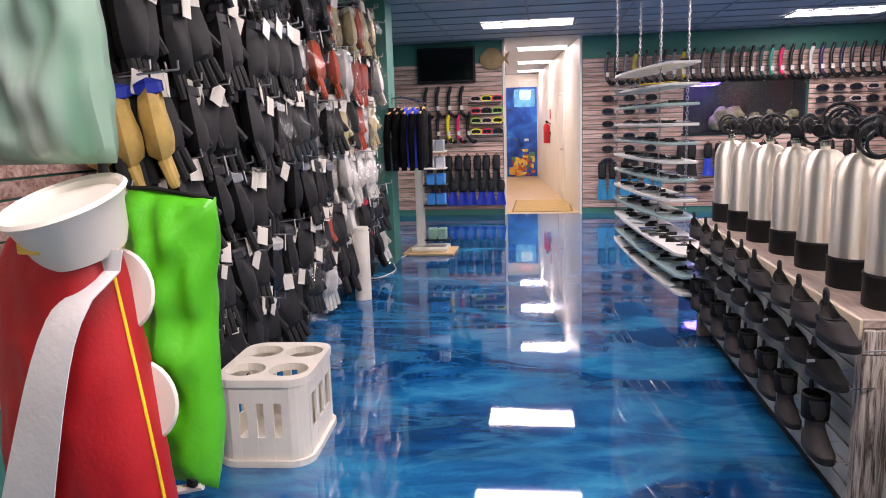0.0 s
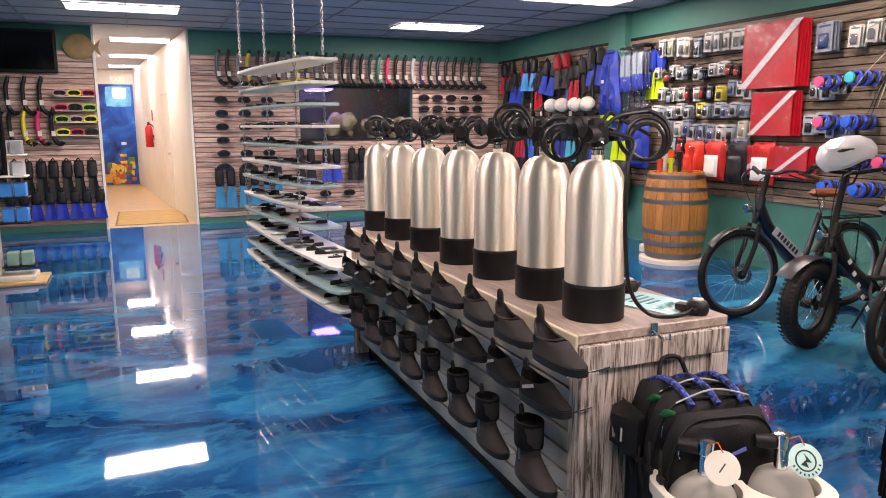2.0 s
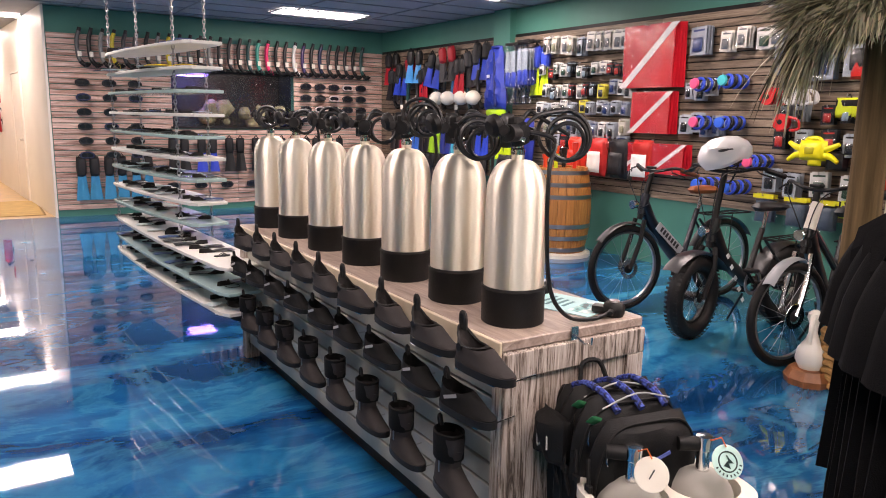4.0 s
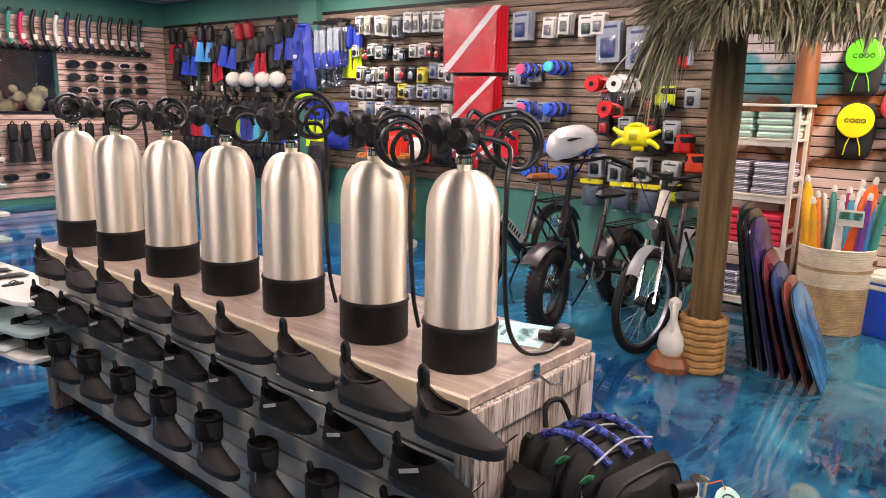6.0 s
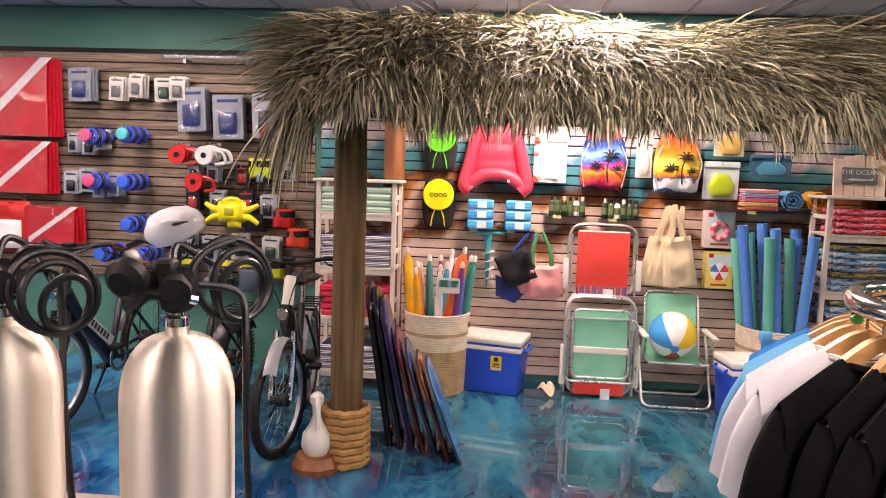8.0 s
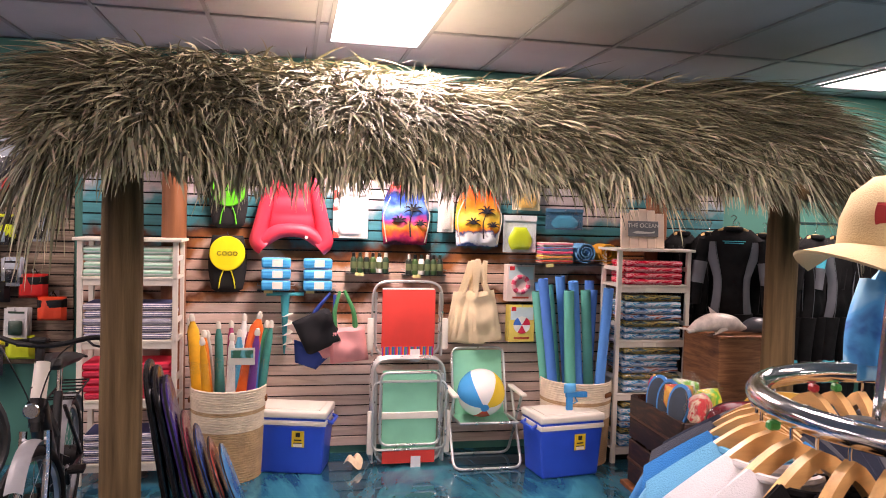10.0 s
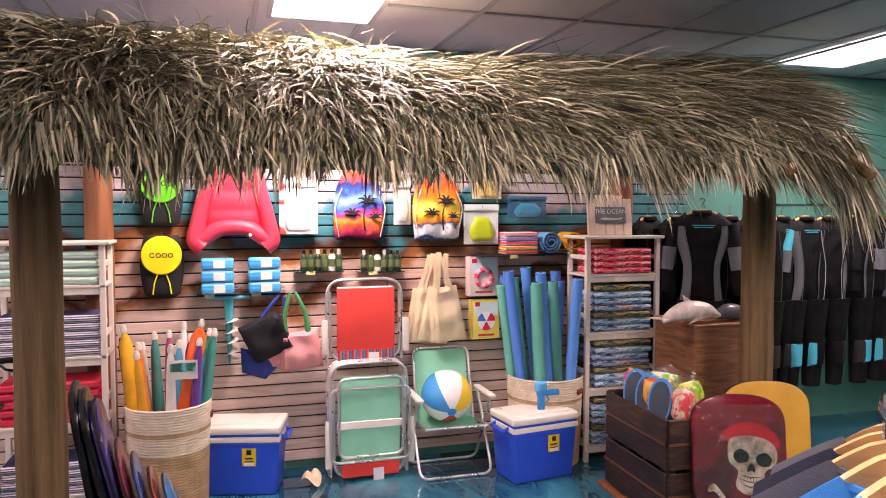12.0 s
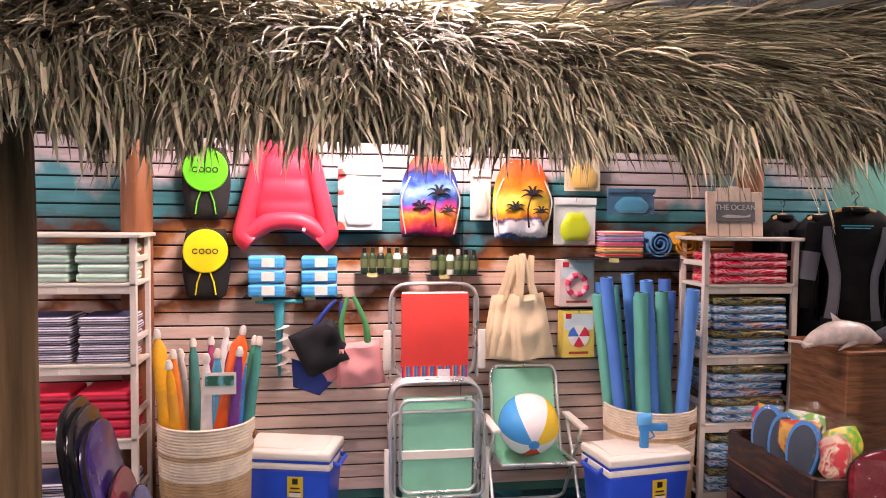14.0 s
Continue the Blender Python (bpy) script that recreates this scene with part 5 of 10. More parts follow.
orange = sky_print("orange_print", [(0.0, "2f5fa8"), (0.06, "e8eef2"), (0.16, "f4f2ee"), (0.21, "26386e"), (0.25, "ff8a18"), (0.36, "ffc832"), (0.46, "ffdf5a"), (0.58, "ff9a1e"), (0.74, "ff6a14"), (0.95, "e84a18")])
drawstring_bag(1.912, 1.56, (sunset, picture("pink_print", [(0.4, rgb("e0286a")), (0.6, rgb("ff8a1f"))], 9)), "blue and pink palm sunset drawstring bag")
drawstring_bag(1.381, 1.56, (orange, picture("sea_print", [(0.4, rgb("eef1f2")), (0.6, rgb("8cc3e0"))], 7)), "orange palm sunset drawstring bag with white base")
hang_pack(1.62, 1.66, 0.12, 0.3, paint("e9e4da", 0.5), paint("d9d3c7", 0.5), "small white hanging toy pack")
hang_pack(1.062, 1.52, 0.26, 0.28, paint("dfe7e4", 0.4), paint("c8dc2a", 0.35), "clear pack of lime green flip flops", d=0.05)
hang_pack(1.02, 1.84, 0.22, 0.24, paint("e6d8b0", 0.4), paint("efc46a", 0.35), "yellow beach toy pack high on wall")
hang_pack(0.72, 1.70, 0.30, 0.16, paint("3b6d8a", 0.4), paint("3f9ab8", 0.35), "dark blue boxed snorkel pack")
for k in range(3):
    boxed_toy(1.055 - 0.003 * k, 1.15, 0.215, 0.28, "e9d6cc", "ring", "boxed swim ring with pink picture", 5.91 - 0.027 * k)
for k in range(3):
    boxed_toy(1.040 - 0.004 * k, 0.842, 0.20, 0.28, "efd86a", "ball", "boxed beach ball with yellow card", 5.91 - 0.027 * k)
for k in range(6):
    sunscreen(2.275 - 0.045 * k, 1.355, k)
for k in range(6):
    sunscreen(1.885 - 0.045 * k, 1.345, k + 2)
wire_shelf(2.171, 1.352, 0.32)
wire_shelf(1.766, 1.342, 0.32)
for k, (yy, xx, s) in enumerate(((1.50, 5.89, 7), (1.455, 5.865, 4), (1.42, 5.84, 9), (1.33, 5.81, -6), (1.30, 5.785, -9))):
    tote(yy, 0.83 + 0.006 * k, xx, s)

cloth_red = surf("coral_cloth", rgb("f1483c"), 0.8, vary=0.05, bump=0.3, fine=350)
cloth_mint = surf("mint_cloth", rgb("7fd0ae"), 0.8, vary=0.06, bump=0.3, fine=350)
multi = stripes("multi_stripe", ["d8302a", "e87a22", "2c4fb0", "3a8a5a", "7a3a9a"], 22.0, 0)
beach_chair_folded(east(5.82, 1.887, 0.75), cloth_red, "folded beach chair with coral red cloth on wall", 0.545, low=multi)
beach_chair_folded(east(5.66, 1.89, 0.02), cloth_mint, "stack of folded beach chairs with mint cloth", 0.74, stack=4, low=cloth_red)
beach_chair_open(east(5.72, 1.36, 0.0) @ Matrix.Scale(0.93, 4))
BALL_TURN = Vector((-0.9, 0.06, -0.42)).to_track_quat("Z", "Y").to_matrix().to_4x4()
beach_ball(Matrix.Translation((5.62, 1.385, 0.515)) @ BALL_TURN @ pose(0, 0, 0, 0, 0, 60), 0.172)
cooler(pose(5.70, 2.655, 0, 0, 0, -104))
cooler(pose(5.40, 0.86, 0, 0, 0, -82))
rope_basket(pose(5.62, 3.085, 0, 0, 0, 20))
rope_basket(pose(5.66, 0.67, 0, 0, 0, -30), 0.265)
# the shell on the floor
sh = sheet(lambda u, v: (0.10 * (v - 0.2) * math.cos(1.2 + 4.2 * u), 0.07 * (v - 0.1) * math.sin(1.2 + 4.2 * u), 0.05 * math.sin(math.pi * v) + 0.03 * v * math.sin(11 * u) + 0.03), 24, 10, 0.004)
tagged(part("seashell", sh, surf("shell", rgb("e8c9a4"), 0.4, vary=0.15, scale=20), None, "", True, pose(5.62, 2.27, 0.012, 0, 0, 40)), "large pale conch shell lying on floor", "seashell")

random.seed(21)
for k, (dx, dy, col, lab) in enumerate(((0.03, 0.17, "23262a", "black rolled beach umbrella"), (-0.05, 0.15, "f3b41e", "yellow rolled beach umbrella"), (0.04, 0.05, "3a8f86", "teal rolled beach umbrella"),
                                         (-0.09, 0.03, "ff6a1a", "orange rolled beach umbrella"), (0.06, -0.06, "f0efe9", "white rolled beach umbrella"), (-0.07, -0.09, "b8326e", "pink striped rolled umbrella"),
                                         (-0.02, -0.13, "2d7fc2", "blue rolled beach umbrella"), (0.05, -0.16, "2f9a76", "green rolled beach umbrella"), (-0.10, -0.05, "3fa7c9", "turquoise rolled beach umbrella"))):
    umbrella(pose(5.62 + dx * 0.8, 3.085 + dy * 0.8, 0.03) @ pose(0, 0, 0, (-dy * 40) if k != 3 else 12, dx * 20, 0), col, lab, (0.98, 1.02, 0.95, 1.06, 1.0, 0.95, 0.9, 0.96, 0.92)[k], (0.038, 0.052, 0.036, 0.062, 0.036, 0.034, 0.034, 0.032, 0.034)[k])
for k, (dx, dy, col) in enumerate(((-0.13, 0.10, "e8a41a"), (-0.14, -0.02, "f0ece4"), (-0.12, -0.12, "7a3a8e"), (0.0, -0.17, "2f9a8a"), (0.1, 0.1, "d8d4cc"), (-0.04, 0.10, "f0862a"), (0.12, 0.0, "c04a7a"))):
    umbrella(pose(5.62 + dx * 0.8, 3.085 + dy * 0.8, 0.03) @ pose(0, 0, 0, -dy * 45, dx * 30, 0), col, "rolled beach umbrella in clear sleeve", 0.88 + 0.03 * (k % 4), 0.032)
u_tag = thing("price_card", east(5.42, 2.99, 0.78), "white picture card tucked in the umbrellas", "price card")
part("card", box(0.16, 0.004, 0.11), M_WPLASTIC, u_tag)
part("picture", box(0.14, 0.003, 0.05, (0, -0.003, 0.045)), picture("beach_card", [(0.4, rgb("2f6a52")), (0.55, rgb("5fb7c0")), (0.65, rgb("dfe9e6"))], 12), u_tag, "printed beach picture")

random.seed(8)
for k in range(13):
    a = k * 2.4
    r0 = 0.205 * ((k + 0.5) / 13) ** 0.5
    col = ("4f98e4", "56b8a2", "4a88dc", "5abca6")[k % 4]
    cx, cy = r0 * math.cos(a), r0 * math.sin(a)
    pool_noodle(pose(5.66 + cx * 0.8, 0.67 + cy * 0.85, 0.03) @ pose(0, 0, 0, -cy * 22 - 4 + random.uniform(-4, 4), cx * 20, 0), col, 1.20 + 0.14 * random.random(), random.uniform(-0.03, 0.03))

# white racks with their towels
ladder_rack(east(5.64, 3.68, 0), "white wooden ladder rack of folded towels", (0.14, 0.55, 0.93, 1.335), 0.60)
green_t = stripes("green_towel", ["bfe3cf", "e9efe6", "8ec9ac"], 34)
navy_t = stripes("navy_towel", ["e9e4e2", "56597f", "d9d0d2", "3a3f66"], 40)
red_t = stripes("red_towel", ["d92a44", "e8455c", "b81e3a"], 28)
for sx in (-0.135, 0.135):
    for z0, m_, n_, lab in ((1.337, green_t, 4, "folded pale green striped towel on rack"), (0.932, navy_t, 5, "folded navy and white striped towel on rack"), (0.552, red_t, 5, "folded raspberry red towel on rack"), (0.142, navy_t, 4, "folded striped towel on low shelf")):
        for k in range(n_):
            folded(east(5.63, 3.68 - sx + random.uniform(-0.008, 0.008), z0 + k * 0.047), 0.25, 0.27, 0.045, m_, lab, "folded towels on the rack")
ladder_rack(east(5.64, 0.166, 0), "white wooden ladder rack of wrapped towels", (0.12, 0.52, 0.91, 1.315), 0.58)
def wrap_print(name, cols):
    return picture(name, [(0.30 + 0.40 * k / (len(cols) - 1), rgb(c)) for k, c in enumerate(cols)], 7.0, 0.18, 1.4, (1.0, 1.0, 5.0))


wraps = [wrap_print("wrap_a", ["16243a", "2a78a8", "c4d0d4", "34a0c4", "10182a"]), wrap_print("wrap_b", ["141c2a", "2468a0", "a8b8c4", "a05a3a", "123a58"]), wrap_print("wrap_c", ["121a26", "2a4a52", "9a8a4a", "1c1a1a", "3a8ab0"]), wrap_print("wrap_d", ["1a2a44", "3f98c4", "d0d4d4", "5fb4d0", "0c121a"])]
red_w = wrap_print("wrap_red", ["c9142e", "e01e3c", "f0a0a4", "e01e3c", "b01028"])
for k in range(4):
    folded(east(5.62, 0.17, 1.317 + k * 0.044), 0.45, 0.27, 0.043, red_w, "folded red wrapped towel", "wrapped towels on the rack")
for z0, n_ in ((0.912, 7), (0.522, 7), (0.122, 7)):
    for k in range(n_):
        folded(east(5.62 + random.uniform(-0.008, 0.008), 0.17 + random.uniform(-0.01, 0.01), z0 + k * 0.047), 0.45, 0.27, 0.045, wraps[(k * 3 + n_ + int(z0 * 10)) % 4], "folded beach towel in glossy wrap", "wrapped towels on the rack")

# the little wooden sign on the rack
sg = thing("wooden_sign", east(5.56, 0.235, 1.582) @ pose(0, 0, 0, -6), "arched whitewashed plank sign with grey plaque", "sign")
for k in range(5):
    x = -0.14 + 0.07 * k
    hh = 0.245 + 0.045 * (1 - (x / 0.17) ** 2)
    part("plank", box(0.067, 0.016, hh, (x, 0, 0), 0.004), surf("sign_plank", rgb("e6cdb6"), 0.6, vary=0.12, scale=7, bump=0.3, fine=60), sg)
part("plaque", box(0.24, 0.008, 0.115, (0, -0.014, 0.085), 0.002), paint("6d6f70", 0.6, vary=0.2), sg, "grey plaque")
words("THE OCEAN", 0.045, paint("d8d6cc", 0.6), sg, pose(0, -0.0195, 0.165, 90))
part("fish_shape", prism([(-0.09, 0.115), (-0.05, 0.125), (0.0, 0.122), (0.06, 0.118), (0.09, 0.128), (0.085, 0.112), (0.0, 0.105), (-0.06, 0.107)], 0.004, m=pose(0, -0.02, 0)), paint("cfcdc2", 0.6), sg, "pale painted shape")

# rolls and folded cloth on the high shelf
wire_shelf(0.70, 1.44, 0.85, 0.20)
def towel_roll(y, z, col, label):
    t = thing("rolled_towel", pose(5.86, y, z), label, "rolled towel", "rolled towels on the wall shelf")
    pts = []
    for i in range(46):
        a = i * 0.42
        rr = 0.012 + 0.0035 * a
        pts.append((rr * math.cos(a), rr * math.sin(a)))
    b = sheet(lambda u, v: (-0.11 + 0.22 * v, pts[min(45, int(u * 45))][0], pts[min(45, int(u * 45))][1] + 0.08), 45, 3, 0.007)
    part("cloth", b, surf("roll_" + col, rgb(col), 0.85, vary=0.12, bump=0.4, fine=250), t, "", True)
towel_roll(0.585, 1.452, "5aa0cc", "rolled sky blue towel on wall shelf")
towel_roll(0.41, 1.452, "e0a02a", "rolled mustard yellow towel on wall shelf")
for k, c in enumerate(("e8622a", "f0d23a", "e03f6a", "3a7fc0", "e89aa8")):
    folded(east(5.84, 0.80, 1.445 + 0.032 * k), 0.25, 0.16, 0.03, stripes("fold_" + c, [c, "f2e3d0", c, "d0405a"], 45), "folded bright striped cloth on wall shelf", "folded cloths on the wall shelf", "folded_cloth", "cloth")

# the water pistol on the cooler
wp = thing("water_pistol", east(5.36, 0.80, 0.442) @ pose(0, 0, 0, 0, 0, 0), "blue plastic water pistol standing on cooler", "water pistol")
bl = paint("2b8fd0", 0.25)
part("grip", box(0.045, 0.03, 0.10, (-0.03, 0, 0.0), 0.008, seg=2), bl, wp, "", True)
part("barrel", box(0.16, 0.028, 0.04, (0.02, 0, 0.09), 0.01, seg=2), bl, wp, "", True)
part("tank", pillow(0.09, 0.07, 0.05, m=pose(-0.03, 0, 0.12)), paint("4fb0e6", 0.2), wp, "clear blue tank", True)
part("trigger", tube([(0.01, 0, 0.09), (0.03, 0, 0.06), (0.0, 0, 0.045)], 0.005, 6), bl, wp)

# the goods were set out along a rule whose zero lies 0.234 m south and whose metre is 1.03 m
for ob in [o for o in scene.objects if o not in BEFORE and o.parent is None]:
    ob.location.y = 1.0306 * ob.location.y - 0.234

# ---- the crate, boards and statue by the hut's far post ----
def crate():
    t = thing("wooden_crate", pose(4.70, 0.105, 0.03, 0, 0, -2), "dark weathered slatted wooden crate of sandals", "crate")
    dark = plank_print("dark_crate_wood", [(0.3, rgb("0c0806")), (0.5, rgb("2a1810")), (0.72, rgb("5a3820"))], grain=(3, 3, 18), random_tint=0.3)
    w, d, h = 0.70, 0.43, 0.60
    for side in range(4):
        M = pose(0, 0, 0, 0, 0, 90 * side)
        ww, dd = (w, d) if side % 2 == 0 else (d, w)
        for k in range(4):
            part("slat", box(ww - 0.02, 0.016, 0.128, (0, -dd / 2, 0.02 + k * 0.148), 0.004), dark, t, "dark slat", m=M)
        for x in (-ww * 0.42, -ww * 0.14, ww * 0.14, ww * 0.42):
            part("batten", box(0.05, 0.016, h - 0.02, (x, -dd / 2 + 0.017, 0.01), 0.003), dark, t, "upright batten", m=M)
        for z in (0.16, 0.45):
            part("iron_band", box(ww - 0.01, 0.004, 0.016, (0, -dd / 2 - 0.011, z)), paint("5a3a26", 0.5), t, "rusty band", m=M)
    part("bottom", box(w - 0.05, d - 0.05, 0.02, (0, 0, 0.50)), dark, t)
    part("pallet_board", box(w + 0.16, d + 0.1, 0.028, (-0.02, -0.02, -0.03), 0.004), M_PINE, t, "pale base board")


crate()
random.seed(4)
for k in range(3):
    t = thing("flip_flop", pose(4.86 - 0.135 * k, 0.235, 0.585, 0, 0, -146) @ pose(0, 0.0, 0, 0, 0, 90) @ pose(0, 0, 0, 0, -72, 0), "blue foam flip flop standing in crate", "flip flop", "flip flops in the crate")
    out = [(0.15 * math.cos(a), 0.070 * math.sin(a) * (1 + 0.2 * math.cos(a))) for a in [2 * math.pi * i / 24 for i in range(24)]]
    b = prism(out, 0.028)
    b.transform(pose(0.06, 0, 0.0, 90))
    part("sole", b, paint("2f86c8", 0.6), t, "blue sole")
    b = prism([(x * 0.86, y * 0.82) for x, y in out], 0.006)
    b.transform(pose(0.06, 0, 0.016, 90))
    part("footbed", b, surf("flop_bed", rgb("3d4a55"), 0.9, bump=0.6, fine=300), t, "grey ribbed footbed")
for k, (dx, dy, c1, c2) in enumerate(((-0.05, 0.22, "e2407a", "f2c23a"), (0.02, 0.08, "6cc04a", "e8f0e0"), (0.05, -0.06, "e8b04a", "d04a3a"), (0.08, -0.20, "5ac03a", "f0d83a"), (0.0, -0.12, "e04a4a", "f0e0c0"))):
    t = thing("wrapped_toy", pose(4.96 - 0.125 * k, 0.10 + 0.06 * (-1) ** k, 0.575, 0, 0, 35 * k), "bright beach toy in clear wrap", "beach toy", "wrapped toys in the crate")
    part("toy", pillow(0.18, 0.19, 0.13, wrinkle=0.03), picture("toy_%d" % k, [(0.42, rgb(c1)), (0.55, rgb(c2)), (0.62, rgb(c1))], 11, 0.3), t, "", True)
    part("wrap", puffy(lambda v: 0.10 - 0.07 * max(0, v - 0.75) * 3, 0.25, 0.15, n=8, m=10, wrinkle=0.05), M_FILM, t, "crinkled clear wrap", True)


def body_board(m, col, label, w=0.50, h=0.92, thick=0.05, group="body boards"):
    t = thing("body_board", m, label, "body board", group)
    pts = []
    for i in range(21):
        a = math.pi * i / 20
        pts.append((w / 2 * math.copysign(abs(math.cos(a)) ** 0.75, math.cos(a)), h - 0.17 + 0.17 * math.sin(a) ** 0.75))
    out = [(-w * 0.42, 0.0), (w * 0.42, 0.0), (w / 2, h * 0.4)] + pts + [(-w / 2, h * 0.4)]
    part("deck", prism(out, thick, bevel=0.012), col, t, "smooth foam deck", True)
    part("rail", prism([(x * 1.01, z * 1.003) for x, z in out], thick * 0.4, bevel=0.004), M_RUBBER, t, "dark edge", True)
    return t


maroon = picture("maroon_deck", [(0.35, rgb("3a0f14")), (0.55, rgb("6e1a22")), (0.7, rgb("8f3038"))], 3.0, 0.12)
bb = body_board(pose(4.16, 0.005, 0.0, 0, 0, -112) @ pose(0, 0, 0, -10, 0, 0), maroon, "glossy maroon body board with painted skull and bones", 0.49, 0.77)
bone = surf("faded_bone_print", rgb("6e6252"), 0.12, vary=0.4, scale=18, coat=0.6, col2=rgb("c2b6a0"))
ink = paint("120c0c", 0.2)
def painted(name, pts, material, y, label):
    part(name, prism([tuple(q) for q in spline([Vector(q) for q in pts], 5, True)] if len(pts) > 4 else pts, 0.0015, m=pose(0.0, y, 0.125, 0, 7, 0) @ Matrix.Diagonal((0.82, 1, 0.78, 1))), material, bb, label)
painted("painted_scarf", [(-0.17, 0.56), (-0.05, 0.64), (0.10, 0.63), (0.19, 0.55), (0.17, 0.49), (0.0, 0.53), (-0.14, 0.50)], paint("a8121c", 0.15, coat=0.5), -0.0262, "red painted head scarf")
painted("painted_skull", [(-0.13, 0.47), (-0.10, 0.53), (0.02, 0.555), (0.14, 0.53), (0.185, 0.45), (0.17, 0.37), (0.12, 0.33), (0.115, 0.23), (0.07, 0.17), (0.0, 0.165), (-0.055, 0.21), (-0.05, 0.31), (-0.11, 0.36)], bone, -0.0272, "pale painted skull")
for pts in ([(-0.085, 0.43), (-0.045, 0.46), (0.005, 0.43), (0.0, 0.38), (-0.05, 0.365), (-0.085, 0.39)], [(0.06, 0.43), (0.11, 0.455), (0.15, 0.425), (0.145, 0.375), (0.10, 0.36), (0.06, 0.385)], [(0.01, 0.35), (0.03, 0.375), (0.05, 0.345), (0.055, 0.315), (0.03, 0.325), (0.008, 0.312)]):
    painted("painted_hollow", pts, ink, -0.0282, "dark painted hollow")
for z, a in ((0.275, 0.085), (0.245, 0.075), (0.212, 0.06)):
    painted("painted_line", [(-a + 0.03, z + 0.018), (0.03, z - 0.004), (a + 0.03, z + 0.02), (0.03, z + 0.004)], ink, -0.0282, "dark painted mouth line")
for q in range(7):
    x = -0.03 + 0.02 * q
    painted("painted_line", [(x - 0.0015, 0.245), (x + 0.0015, 0.245), (x + 0.0015, 0.28), (x - 0.0015, 0.28)], ink, -0.0284, "dark line between teeth")
for sgn in (-1, 1):
    painted("painted_bone", [(sgn * 0.225, 0.17), (sgn * 0.20, 0.20), (sgn * 0.165, 0.18), (sgn * 0.07, 0.075), (sgn * 0.03, 0.06), (sgn * 0.05, 0.02), (sgn * 0.09, 0.045), (sgn * 0.18, 0.145), (sgn * 0.22, 0.14)][::sgn], bone, -0.0266, "pale painted bone")
part("film", sheet(lambda u, v: ((u - 0.5) * (0.44 + 0.04 * math.sin(3 * v)), -0.036 - 0.012 * abs(noise.noise(Vector((u * 5, v * 7, 2.0)))) - 0.005 * noise.noise(Vector((u * 16, v * 20, 5.0))), 0.02 + 0.70 * v), 26, 34, 0.001), M_FILM, bb, "crinkled shrink wrap", True)
body_board(pose(4.38, -0.36, 0.0, 0, 0, -108) @ pose(0, 0, 0, -8, 0, 0), paint("c79532", 0.3, vary=0.1), "mustard yellow body board", 0.50, 0.77)
# boards leaning behind the near post
random.seed(9)
for k, (c, lab) in enumerate((("17181c", "black body board in film"), ("1c1d24", "black body board in film"), ("3a2a6a", "purple and red body board"), ("7a2a3a", "dark red skim board"), ("2a4a86", "blue skim board"), ("9a4a3a", "rust red skim board"), ("3a86b8", "light blue skim board"))):
    hh = (0.98, 0.96, 0.92, 0.74, 0.68, 0.62, 0.60)[k]
    body_board(pose(4.62 - 0.035 * k, 3.12 - 0.075 * k, 0.0, 0, 0, 187) @ pose(0, 0, 0, 9 + 2.0 * k, 0, 0), picture("deck_%d" % k, [(0.35, tuple(x * 0.5 for x in rgb(c))), (0.55, rgb(c)), (0.72, tuple(min(1, x * 1.6 + 0.02) for x in rgb(c)))], 4.0, 0.2), lab + " leaning in row", 0.52, hh, 0.035 if k < 3 else 0.02, "boards leaning by the post")

# plywood box with the dolphin statue
pb = thing("plywood_box", pose(5.22, -0.54, 0, 0, 0, 0), "brown varnished plywood display box", "box")
part("carcass", box(0.46, 0.50, 1.0, (0, 0, 0), 0.006), plank_print("plywood", [(0.3, rgb("4a2c1a")), (0.5, rgb("7d5233")), (0.7, rgb("9c6e48"))], grain=(2, 2, 20), random_tint=0.05), pb, "plywood sides")
part("top", box(0.48, 0.52, 0.02, (0, 0, 1.0), 0.004), M_PINE, pb)
dl = tube([(0, 0.24, 0.02), (0, 0.16, 0.06), (0, 0.05, 0.085), (0, -0.08, 0.075), (0, -0.16, 0.05), (0, -0.21, 0.045)], lambda f: 0.012 + 0.052 * math.sin(math.pi * min(1, f * 1.05 + 0.02)) ** 1.2, 14, smooth_steps=4)
dl = prism([(-0.02, 0), (0.05, 0), (0.07, 0.06)], 0.008, dl, pose(0, 0.02, 0.13, 0, 0, 90))
dl = prism([(-0.06, 0.0), (0.06, 0.0), (0.09, 0.07), (0, 0.02), (-0.09, 0.07)], 0.01, dl, pose(0, 0.22, 0.035, 90, 0, 180))
for s in (-1, 1):
    dl = prism([(-0.02, 0), (0.03, 0), (0.06, -0.09)], 0.008, dl, pose(s * 0.05, -0.02, 0.05, 0, s * 30, 90))
tagged(part("dolphin_statue", dl, surf("pale_ceramic", rgb("cfc3b8"), 0.3, vary=0.2, scale=18), None, "", True, pose(5.06, -0.33, 1.02)), "pale carved dolphin statue on plywood box", "statue")
dk = tube([(0, 0.12, 0.03), (0, 0.03, 0.06), (0, -0.08, 0.055), (0, -0.14, 0.04)], lambda f: 0.01 + 0.045 * math.sin(math.pi * min(1, f * 1.02 + 0.03)), 12, smooth_steps=4)
tagged(part("seal_statue", dk, surf("dark_ceramic", rgb("4d4f55"), 0.3, vary=0.1), None, "", True, pose(5.08, -0.62, 1.02)), "small dark grey carved statue on plywood box", "statue")

